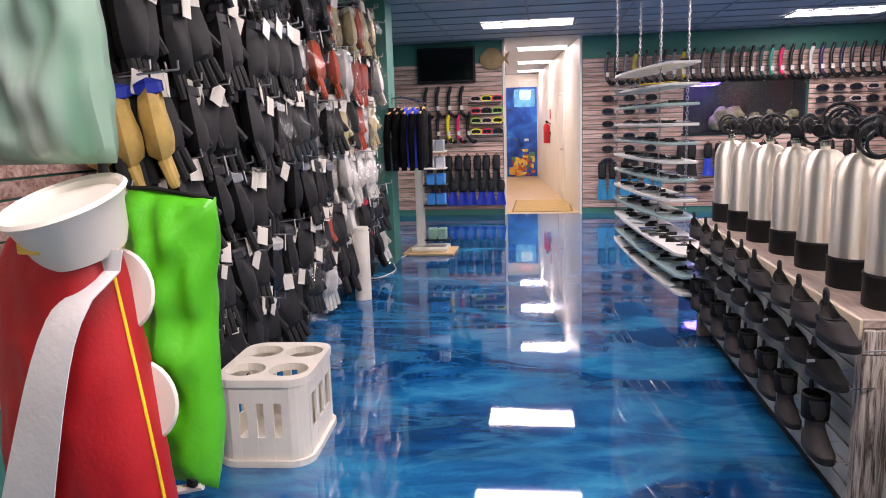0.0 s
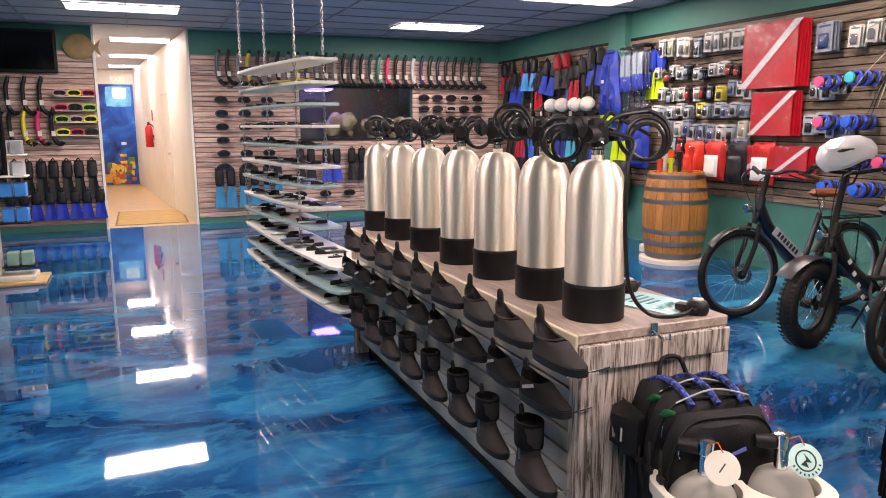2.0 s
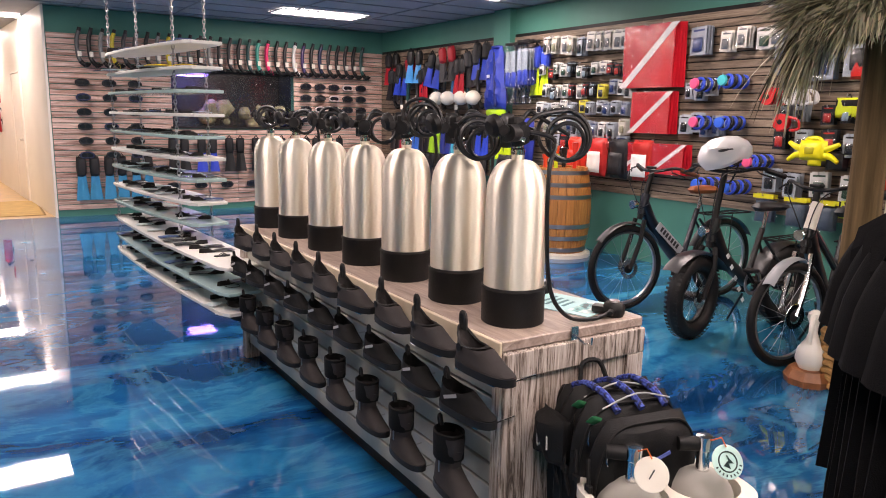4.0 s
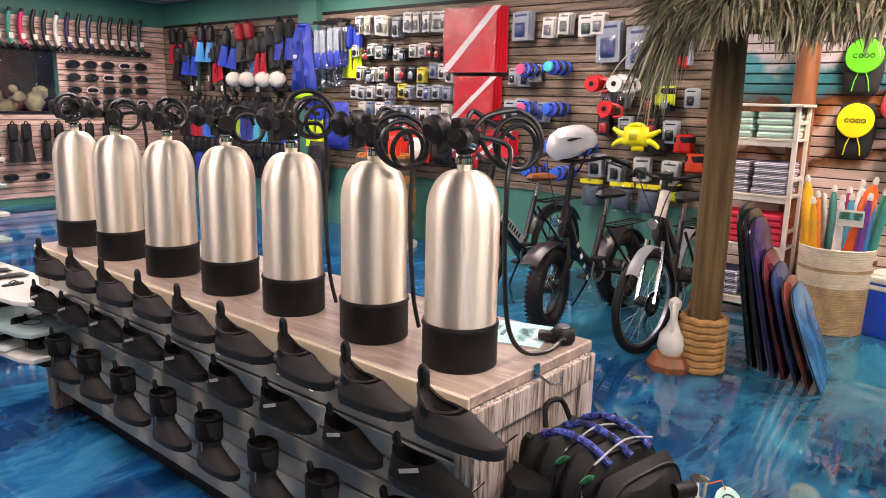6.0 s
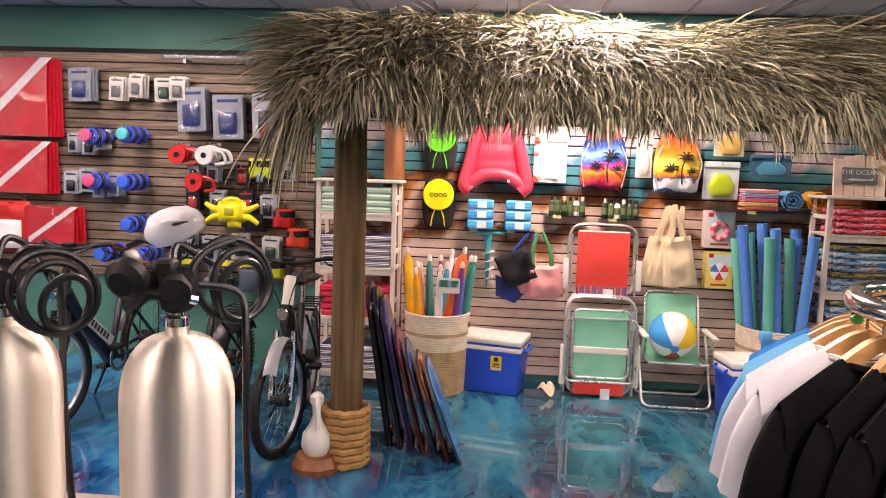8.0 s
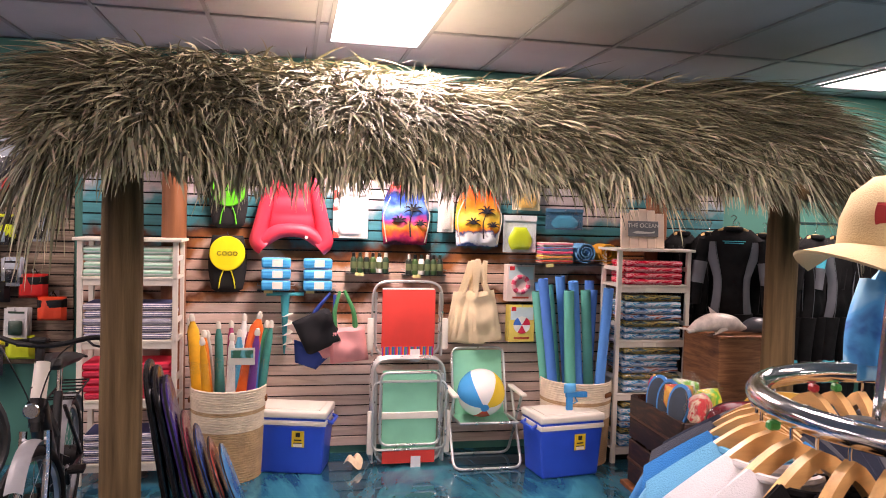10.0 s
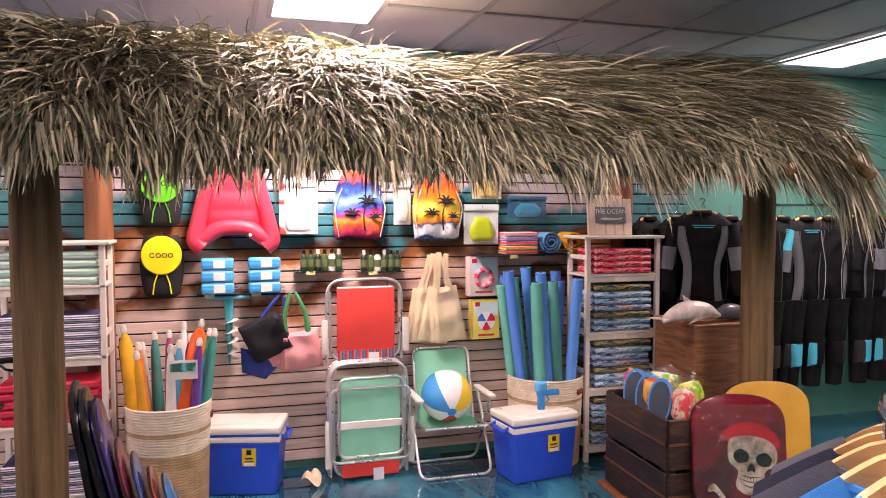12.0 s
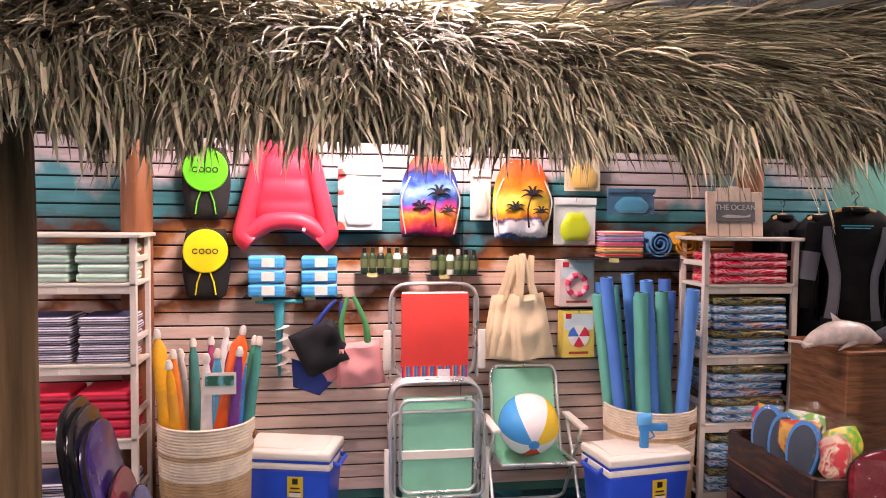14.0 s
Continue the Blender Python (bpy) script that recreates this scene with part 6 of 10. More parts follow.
# ---- wetsuits on rails ----
def wetsuit(m, trim, label, long=True, gray=False, seam="59646a"):
    t = thing("wetsuit", m, label, "wetsuit", "wetsuits on the rail")
    body = M_NEOPRENE
    def half(v):
        return 0.155 - 0.030 * math.sin(math.pi * min(1.0, v * 1.35)) + 0.075 * max(0.0, v - 0.45) / 0.55 - 0.11 * max(0.0, v - 0.88) / 0.12
    part("torso", puffy(half, 0.66, 0.13, n=14, m=16, wrinkle=0.02), body, t, "", True, pose(0, 0, -0.72))
    pan = surf("grey_panel", rgb("63666b"), 0.8, vary=0.12, bump=0.3, fine=300) if gray else body
    for s in (-1, 1):
        part("sleeve", tube([(s * 0.185, 0, -0.15), (s * 0.235, -0.02, -0.34), (s * 0.25, -0.03, -0.62 if long else -0.34)], lambda f: 0.060 - 0.022 * f, 12, smooth_steps=4), trim if not long else body, t, "sleeve", True)
        part("elbow_panel", tube([(s * 0.225, -0.022, -0.30), (s * 0.245, -0.032, -0.46)], lambda f: 0.054 - 0.006 * f, 12, smooth_steps=3), pan, t, "grey elbow panel", True)
        part("leg", tube([(s * 0.078, 0, -0.68), (s * 0.088, 0.0, -0.95), (s * 0.092, 0.01, -1.36)], lambda f: 0.082 - 0.034 * f, 12, smooth_steps=4), body, t, "leg", True)
        part("knee_panel", puffy(lambda v: 0.050 + 0.012 * v, 0.24, 0.125, n=8, m=6), trim, t, "coloured lower panel", True, pose(s * 0.090, -0.004, -1.22))
        part("side_panel", sheet(lambda u, v: (s * (half(0.06 + 0.80 * v) * (0.62 + 0.36 * u)), -0.064 * (1 - (0.62 + 0.36 * u) ** 3) ** 0.5 * (1 - abs(2 * (0.06 + 0.80 * v) - 1) ** 6) ** 0.5 - 0.010, -0.72 + 0.66 * (0.06 + 0.80 * v)), 4, 12, 0.003 * s), pan, t, "grey side panel", True)
        part("seam", tube([(s * half(v) * 0.60, -0.064 * (1 - 0.6 ** 3) ** 0.5 - 0.014, -0.72 + 0.66 * v) for v in [0.06 + 0.8 * i / 8 for i in range(9)]], 0.0022, 5), paint(seam, 0.6), t, "pale seam", True)
    for k in range(2):
        part("chest_line", box(0.16 - 0.03 * k, 0.004, 0.006, (0, -0.070, -0.150 - 0.014 * k), 0.001), trim, t, "chest print line")
    part("collar", tube([(0.055 * math.cos(a), 0.045 * math.sin(a), -0.06) for a in [2 * math.pi * i / 14 for i in range(14)]], 0.02, 8, closed=True), body, t, "", True)
    h = tube([(-0.17, 0, -0.12), (-0.06, 0, -0.055), (0.06, 0, -0.055), (0.17, 0, -0.12)], 0.012, 8, smooth_steps=4)
    part("hanger", h, M_HANGER, t, "wooden hanger", True)
    part("hanger_hook", tube([(0, 0, -0.05), (0, 0, 0.0), (0.02, 0, 0.025), (0, 0, 0.045), (-0.02, 0, 0.03)], 0.003, 6, smooth_steps=3), M_CHROME, t)


aqua = paint("19b5c8", 0.75)
greyn = M_NEOGREY
rail = thing("garment_rail", pose(5.55, -1.75, 0), "chrome wall-mounted garment rail", "garment rail")
part("bar", rod((0, -2.2, 1.80), (0, 0.55, 1.80), 0.012, 0.012, 10), M_CHROME, rail, "", True)
part("upper_bar", rod((0, -2.2, 2.08), (0, 0.55, 2.08), 0.012, 0.012, 10), M_CHROME, rail, "", True)
for y in (-2.15, -0.8, 0.5):
    part("upright", rod((0, y, 0.0), (0, y, 2.08), 0.012, 0.012, 10), M_CHROME, rail, "", True)
random.seed(6)
wetsuit(pose(5.42, -0.64, 1.80, 0, 0, -116), aqua, "black and grey wetsuit with aqua chest print", True, True)
for k in range(10):
    y = -1.22 - 0.22 * k
    wetsuit(pose(5.55, y, 1.755, 0, 0, -84 + random.uniform(-14, 14)), (aqua, greyn, aqua, M_NEOPRENE, greyn)[k % 5], ("black wetsuit with aqua panels on rail", "black wetsuit with grey panels on rail", "black wetsuit with aqua knees on rail", "plain black wetsuit with white seams on rail", "black and grey wetsuit on rail")[k % 5], k % 5 != 2, k % 2 == 0, "b8bcbe" if k % 5 == 3 else "59646a")
for k in range(4):
    wetsuit(pose(5.76, -0.42 - 0.24 * k, 1.755, 0, 0, -66 - 6 * k), M_NEOPRENE, "plain black wetsuit hung behind the others", True, False, "24282a")

# ---- the round clothing rack ----
RX, RY, RZ, RR = 1.605, 1.46, 1.46, 0.30
rack = thing("round_garment_rack", pose(RX, RY, 0), "chrome round garment rack wrapped with hangers", "garment rack")
part("ring", tube([(RR * math.cos(a), RR * math.sin(a), RZ) for a in [2 * math.pi * i / 40 for i in range(40)]], 0.021, 12, closed=True), M_CHROME, rack, "chrome ring", True)
for k in range(4):
    a = math.pi / 4 + math.pi / 2 * k
    part("leg", rod((RR * math.cos(a), RR * math.sin(a), 0.03), (RR * math.cos(a), RR * math.sin(a), RZ), 0.014, 0.014, 10), M_CHROME, rack, "", True)
    part("spoke", rod((0, 0, 0.25), (RR * math.cos(a), RR * math.sin(a), 0.25), 0.01, 0.01, 8), M_CHROME, rack, "", True)
    part("foot", lathe([(0, 0), (0.025, 0), (0.025, 0.03), (0, 0.03)], 12), M_RUBBER, rack, "", True, pose(RR * math.cos(a), RR * math.sin(a), 0))
part("pole", rod((0, 0, 0.25), (0, 0, 1.70), 0.014, 0.014, 10), M_CHROME, rack, "centre pole", True)


def tee_shirt(m, material, label):
    t = thing("t_shirt", m, label, "t-shirt", "shirts on the round rack")
    b = bmesh.new()
    def body(u, v):
        x = (u - 0.5) * 2
        top = -0.018 - 0.125 * abs(x) ** 1.2 - 0.075 * max(0.0, 1 - abs(x) / 0.42) ** 0.6
        return (x * (0.19 + 0.02 * v), 0.012 * math.sin(7 * u + 3 * v) * v - 0.028 * min(1.0, 14 * v) ** 0.5, top * (1 - v) - 0.66 * v)
    part("front", sheet(body, 14, 12, 0.004), material, t, "shirt front", True)
    part("back", sheet(lambda u, v: (body(u, v)[0], -body(u, v)[1] + 0.004, body(u, v)[2]), 14, 12, 0.004), material, t, "shirt back", True)
    for s in (-1, 1):
        part("sleeve", tube([(s * 0.165, 0, -0.165), (s * 0.19, 0, -0.25), (s * 0.195, 0, -0.35)], lambda f: 0.028 + 0.025 * f, 10, smooth_steps=3), material, t, "sleeve", True)
    part("collar", tube([(0.07 * math.cos(a), 0.03 * math.sin(a), -0.078 + 0.004 * math.cos(2 * a)) for a in [2 * math.pi * i / 16 for i in range(16)]], 0.007, 6, closed=True), material, t, "", True)
    hg = sheet(lambda u, v: ((u - 0.5) * 0.33, 0.008 * (v - 0.5) * 2, -0.066 - 0.12 * abs(2 * u - 1) ** 1.2 + 0.018 * math.sin(math.pi * u)), 18, 2, 0.027)
    part("hanger", hg, M_HANGER, t, "pale wooden hanger", True)
    part("hanger_hook", tube([(0, 0, -0.03), (0, 0, 0.0), (0, 0.018, 0.018), (0, 0.0, 0.036), (0, -0.018, 0.022)], 0.0028, 6, smooth_steps=3), M_CHROME, t, "chrome hook", True)
    if random.random() < 0.3:
        part("size_clip", box(0.022, 0.016, 0.016, (0, 0, -0.022), 0.004), paint(random.choice(("2a48c0", "2f9a4a", "d03a3a", "e0b02a")), 0.4), t, "coloured size clip")


random.seed(14)
bluec = surf("blue_cotton", rgb("1f86c8"), 0.9, vary=0.06, bump=0.35, fine=400)
light = surf("light_blue_cotton", rgb("5fb4dc"), 0.9, vary=0.06, bump=0.35, fine=400)
greyc = surf("grey_cotton", rgb("4d4f55"), 0.9, vary=0.06, bump=0.35, fine=400)
navyc = surf("navy_cotton", rgb("1c2436"), 0.9, vary=0.06, bump=0.35, fine=400)
order = [greyc, navyc, greyc, bluec, light, M_WHITECLOTH, M_WHITECLOTH] + [M_BLACKCLOTH] * 9
for k in range(34):
    a = radians(28 + k * 10.2)
    mt = order[k] if k < len(order) else random.choice((M_BLACKCLOTH, greyc, navyc, M_BLACKCLOTH))
    name = {id(greyc): "grey", id(navyc): "navy", id(bluec): "bright blue", id(light): "light blue", id(M_WHITECLOTH): "white", id(M_BLACKCLOTH): "black"}[id(mt)]
    tee_shirt(pose(RX + RR * math.cos(a), RY + RR * math.sin(a), RZ - 0.018, 0, 0, math.degrees(a) + random.uniform(-5, 5)) @ Matrix.Diagonal((0.84 if math.cos(a) < -0.3 else 1.0, 1.0, 1.0, 1.0)), mt, name + " cotton t-shirt on wooden hanger")

# the display cap and shirt over the rack
CX, CY = 1.56, 1.63
cp = thing("baseball_cap", pose(CX, CY - 0.005, 1.728, 0, -4, 88), "beige baseball cap with red print on stand", "cap")
beige = surf("beige_cotton", rgb("c9b284"), 0.85, vary=0.06, bump=0.3, fine=350)
part("crown", lathe([(0.088, 0.0), (0.087, 0.04), (0.074, 0.08), (0.045, 0.108), (0.0, 0.118)], 24), beige, cp, "", True)
part("visor", sheet(lambda u, v: ((0.076 + 0.08 * v) * math.cos((u - 0.5) * 2.2), (0.076 + 0.05 * v) * math.sin((u - 0.5) * 2.2), 0.004 - 0.02 * v - 0.03 * (2 * u - 1) ** 2 * v), 14, 5, 0.004), beige, cp, "curved visor", True)
part("print_shape", pillow(0.08, 0.035, 0.01, m=pose(0.05, 0.062, 0.03, 0, 0, 140) @ pose(0, 0, 0, 14)), paint("b3302c", 0.6), cp, "red print")
part("button", lathe([(0, 0.123), (0.008, 0.121), (0.008, 0.115)], 10), beige, cp)
part("stand_pole", rod((0, 0, -0.273), (0, 0, 0.10), 0.012, 0.012, 10), M_CHROME, cp)
part("stand_base", lathe([(0, -0.283), (0.05, -0.283), (0.05, -0.273), (0, -0.268)], 14), M_RUBBER, cp)
ss = thing("rash_shirt", pose(CX + 0.06, CY - 0.115, 1.51, 0, 0, -88), "bright blue printed rash shirt on display hanger", "rash shirt")
part("body", puffy(lambda v: 0.125 - 0.04 * v ** 3, 0.19, 0.08, n=10, m=12, wrinkle=0.04), picture("fish_print", [(0.35, rgb("0f5fae")), (0.5, rgb("2f9fdc")), (0.62, rgb("8fd0ea")), (0.7, rgb("10406a"))], 9, 0.6), ss, "blue printed cloth", True)
for s in (-1, 1):
    part("sleeve", tube([(s * 0.085, 0, 0.155), (s * 0.11, 0, 0.09), (s * 0.115, 0, 0.03)], lambda f: 0.035 - 0.006 * f, 10, smooth_steps=3), MATS["fish_print"], ss, "", True)

# ---- boots on the table's side ----
def boot_mesh(top, heel_tab=0.0, length=0.27):
    b = bmesh.new()
    rings = []
    zs = [0.018, 0.03, 0.045, 0.06, 0.075, 0.09, 0.105] + [0.105 + (top - 0.105) * k / 4 for k in range(1, 5)] if top > 0.14 else [0.018, 0.03, 0.042, 0.055, 0.068, 0.078, top]
    for k, z in enumerate(zs):
        f = min(1.0, max(0.0, (z - 0.03) / 0.07))
        toe = length * 0.54 * (1 - f ** 0.8) + (0.015) * f ** 0.8
        heel = -length * 0.46 + 0.012 * f
        if z > 0.105:
            toe += 0.02 * (z - 0.105) / 0.15
            heel -= 0.01 * (z - 0.105) / 0.15
        w = 0.046 * (1 - 0.25 * f) + (0.010 if z > 0.15 else 0)
        cx, a = (toe + heel) / 2, (toe - heel) / 2
        ring = []
        for i in range(18):
            t = 2 * math.pi * i / 18
            c, s = math.cos(t), math.sin(t)
            x = cx + a * abs(c) ** 0.8 * (1 if c > 0 else -1)
            zz = z
            if k == len(zs) - 1:
                zz += heel_tab * max(0, -c) ** 2 - 0.01 * abs(s)
            ring.append(b.verts.new((x, w * abs(s) ** 0.85 * (1 if s > 0 else -1), zz)))
        rings.append(ring)
    for a_, c_ in zip(rings, rings[1:]):
        for i in range(18):
            b.faces.new((a_[i], a_[(i + 1) % 18], c_[(i + 1) % 18], c_[i]))
    inner = [b.verts.new(v.co + Vector((0, 0, -0.05))) for v in rings[-1]]
    for v in inner:
        v.co.x *= 0.9
        v.co.y *= 0.85
    for i in range(18):
        b.faces.new((rings[-1][i], rings[-1][(i + 1) % 18], inner[(i + 1) % 18], inner[i]))
    b.faces.new(inner)
    b.faces.new(rings[0])
    return b


def dive_boot(kind):
    top, tab = ((0.088, 0.05), (0.092, 0.02), (0.225, 0.0))[kind]
    lab = ("grey slip-on neoprene dive shoe with pull tab", "black low neoprene dive shoe", "tall grey neoprene dive boot with black cuff")[kind]
    t = thing("dive_boot", pose(0, 0, 0), lab, "dive boot", ("top row of dive shoes", "middle row of dive shoes", "row of tall dive boots")[kind])
    part("upper", boot_mesh(top, tab), (M_NEOGREY, M_NEOPRENE, M_NEOGREY)[kind], t, "neoprene upper", True)
    so = boot_mesh(0.1)
    bmesh.ops.delete(so, geom=[v for v in so.verts if v.co.z > 0.035], context="VERTS")
    for v in so.verts:
        v.co.y *= 1.06
        v.co.x *= 1.02
        v.co.z = 0.0 if v.co.z < 0.025 else 0.026
    bmesh.ops.contextual_create(so, geom=[e for e in so.edges if e.is_boundary])
    part("sole", so, M_RUBBER, t, "black rubber sole", True)
    if kind == 0:
        part("heel_tab", tube([(-0.108, 0, 0.118), (-0.116, 0, 0.150), (-0.110, 0, 0.172), (-0.096, 0, 0.160), (-0.094, 0, 0.118)], lambda f: 0.0085, 8, smooth_steps=4), M_RUBBER, t, "black pull tab loop", True)
        part("collar", tube([(-0.052 + 0.066 * math.cos(a), 0.034 * math.sin(a), 0.088 + 0.046 * max(0, -math.cos(a)) ** 2 - 0.009 * abs(math.sin(a))) for a in [2 * math.pi * i / 18 for i in range(18)]], 0.005, 6, closed=True), M_RUBBER, t, "black collar", True)
        part("badge", lathe([(0, 0), (0.014, 0), (0.014, 0.002), (0, 0.002)], 14, m=pose(-0.07, -0.041, 0.075, 90)), M_RUBBER, t, "round black badge")
    elif kind == 1:
        part("stripe", box(0.07, 0.002, 0.012, (-0.03, -0.043, 0.06), 0.0, rot=pose(0, 0, 0, 0, -20).to_3x3().to_4x4()), paint("9a9a9c", 0.5), t, "pale stripe")
        part("heel_tab", tube([(-0.108, 0, 0.100), (-0.114, 0, 0.122), (-0.104, 0, 0.136), (-0.094, 0, 0.100)], 0.007, 8, smooth_steps=4), M_RUBBER, t, "black pull tab loop", True)
    else:
        cuff = lathe([(0.052, 0.128), (0.0535, 0.135), (0.0545, 0.228), (0.049, 0.232), (0.045, 0.20)], 18)
        for v in cuff.verts:
            v.co.x = v.co.x * 1.26 - 0.048
        part("cuff", cuff, M_NEOPRENE, t, "black cuff", True)
        part("heel_tab", tube([(-0.118, 0, 0.225), (-0.124, 0, 0.250), (-0.112, 0, 0.262), (-0.100, 0, 0.226)], 0.007, 8, smooth_steps=4), M_RUBBER, t, "black pull tab loop", True)
        part("zip", box(0.006, 0.004, 0.13, (-0.04, -0.043, 0.08)), M_WIRE, t, "zip")
    w = tube([(0.10, -0.03, -0.006), (-0.10, -0.03, -0.006), (-0.10, 0.05, -0.006), (0.10, 0.05, -0.006)], 0.003, 6, closed=True)
    w = tube([(-0.10, 0.03, -0.006), (-0.10, 0.135, 0.0)], 0.003, 6, w)
    w = tube([(0.10, 0.03, -0.006), (0.10, 0.135, 0.0)], 0.003, 6, w)
    part("wire_bracket", w, M_CHROME, t, "chrome wire bracket")
    return t


random.seed(3)
ROWS_B = ((0, 0.765, 2.81, 0.287, 9, 1.20), (1, 0.60, 2.90, 0.287, 9, 1.20), (2, 0.30, 2.965, 0.300, 9, 1.205))
for kind, z, y0, dy, n, x in ROWS_B:
    proto = None
    for k in range(n):
        m = pose(x + random.uniform(-0.008, 0.008), y0 + dy * k, z, 0, 0, -88 + random.uniform(-6, 6))
        m = m @ Matrix.Scale((0.94, 0.92, 0.90)[kind], 4)
        if proto is None:
            proto = dive_boot(kind)
            proto.matrix_basis = m
        else:
            copy_thing(proto, m)

# ---- hoses and gear on the tanks ----
def tank_regulator(t, k, seed):
    """Coiled hoses that hang on the valve, a first stage, a second stage, a console and a hose down the side."""
    rnd = random.Random(seed)
    r = thing("regulator_set", t.matrix_basis.copy(), "coiled black regulator hoses hung on tank valve", "regulator", "regulators on the tanks")
    M = pose(0, 0, 0, 0, 0, -math.degrees(t.matrix_basis.to_euler().z))
    cx, cy, cz = ((0.145, -0.045, 0.590), (0.012, -0.095, 0.575), (0.045, -0.055, 0.635), (0.07, -0.03, 0.585), (-0.01, -0.05, 0.615), (0.03, -0.04, 0.60), (-0.03, -0.05, 0.62))[k]
    R = (0.080, 0.072, 0.068, 0.060, 0.055, 0.058, 0.060)[k]
    for q in range(3 if k < 3 else 2):
        rr = R - 0.011 * q + rnd.uniform(-0.004, 0.004)
        ox, oz = rnd.uniform(-0.010, 0.010), -0.010 * q
        c = []
        for n in range(30):
            a = 2 * math.pi * n / 30
            h, z = rr * math.cos(a) * 1.06 + ox, rr * math.sin(a) + oz
            c.append((cx + 0.8 * h, cy - 0.6 * h + 0.012 * math.sin(a + q) - 0.010 * q, cz + z))
        part("hose_coil", tube(c, 0.0072, 8, closed=True), M_HOSE, r, "black coiled hose", True, M)
    part("hose", tube([(0, -0.01, 0.60), (cx * 0.4, cy * 0.5, 0.65), (cx + 0.02, cy, cz + R * 0.96)], 0.0068, 8, smooth_steps=5), M_HOSE, r, "", True, M)
    part("hose", tube([(0.0, 0.01, 0.60), (0.06, 0.03, 0.66), (0.09, 0.0, 0.64), (cx + 0.05, cy + 0.03, cz)], 0.0068, 8, smooth_steps=5), M_HOSE, r, "", True, M)
    if k == 0:
        run = [(0.02, -0.02, 0.60), (0.075, -0.085, 0.575), (0.035, -0.112, 0.49), (0.035, -0.113, 0.31), (0.055, -0.118, 0.12), (0.13, -0.12, 0.025), (0.22, -0.145, 0.010), (0.31, -0.140, 0.022)]
    else:
        run = [(0.02, -0.01, 0.60), (0.085, -0.05, 0.60), (0.112, -0.045, 0.50), (0.098, -0.052, 0.38), (0.094, -0.062, 0.22), (0.105, -0.065, 0.10), (0.125, -0.07, 0.012)]
    if k in (0, 1, 2, 5):
        part("hose", tube(run, 0.0070, 8, smooth_steps=6), M_HOSE, r, "hanging hose", True, M)
    part("first_stage", rod((0.0, -0.030, 0.598), (0.0, 0.055, 0.605), 0.023, 0.021, 14), M_RUBBER, r, "black first stage", True, M)
    part("yoke", tube([(0.0, -0.035, 0.575), (-0.028, 0.0, 0.59), (0.0, 0.04, 0.60)], 0.008, 8, smooth_steps=4), M_CHROME, r, "chrome yoke", True, M)
    part("yoke_screw", rod((-0.035, -0.012, 0.600), (-0.075, -0.022, 0.604), 0.013, 0.018, 12), M_RUBBER, r, "black yoke screw", True, M)
    sx = -0.07 if k % 2 else -0.05
    part("second_stage", lathe([(0, -0.02), (0.022, -0.02), (0.036, -0.008), (0.036, 0.012), (0.026, 0.02), (0, 0.022)], 18, m=pose(sx, 0.065, 0.615, 70, 20, 80)), M_RUBBER, r, "black second stage", True, M)
    part("mouthpiece", box(0.03, 0.045, 0.02, (sx + 0.03, 0.075, 0.60), 0.006), M_HOSE, r, "", True, M)
    part("console", pillow(0.055, 0.11, 0.035, m=pose(0.03, 0.10, 0.545)), M_HOSE, r, "gauge console", True, M)


tanks = [o for o in scene.objects if o.name.split(".")[0] == "scuba_tank"]
tanks.sort(key=lambda o: o.matrix_basis.translation.y)
for k, t in enumerate(tanks):
    tank_regulator(t, k, 60 + k)

# the spare second stages that lie on the table, and a brochure
oc = thing("regulator_octopus", pose(1.812, 2.895, 0.838, 0, 0, 30), "black octopus regulator lying on the table corner", "regulator")
part("second_stage", lathe([(0, 0.0), (0.032, 0.0), (0.038, 0.012), (0.038, 0.035), (0.028, 0.048), (0, 0.05)], 20, m=pose(0, 0, 0.0)), M_RUBBER, oc, "", True)
part("purge_cover", lathe([(0, 0.05), (0.02, 0.05), (0.018, 0.056), (0, 0.057)], 16), M_WIRE, oc, "grey purge cover", True)
part("mouthpiece", box(0.045, 0.05, 0.025, (0.0, 0.05, 0.008), 0.008, seg=2), M_HOSE, oc, "", True)
part("hose_joint", rod((-0.035, 0.0, 0.022), (-0.065, -0.004, 0.022), 0.012, 0.009, 10), M_HOSE, oc, "", True)
copy_thing(oc, pose(1.80, 3.27, 0.838, 0, 0, -60))
br = thing("brochure", pose(1.77, 3.08, 0.8395, 0, 0, 18), "pale turquoise printed brochure lying on table", "brochure")
part("sheet", box(0.22, 0.28, 0.003), paint("a9d6d8", 0.35), br)
for k in range(4):
    part("print_bar", box(0.14 - 0.02 * k, 0.012, 0.001, (0, 0.09 - 0.03 * k, 0.003)), paint("2a6f78", 0.4), br, "line of print")
part("picture", box(0.15, 0.08, 0.001, (0, -0.08, 0.003)), picture("brochure_print", [(0.4, rgb("e9f2ef")), (0.55, rgb("5fb0b0")), (0.62, rgb("23484c"))], 14), br)

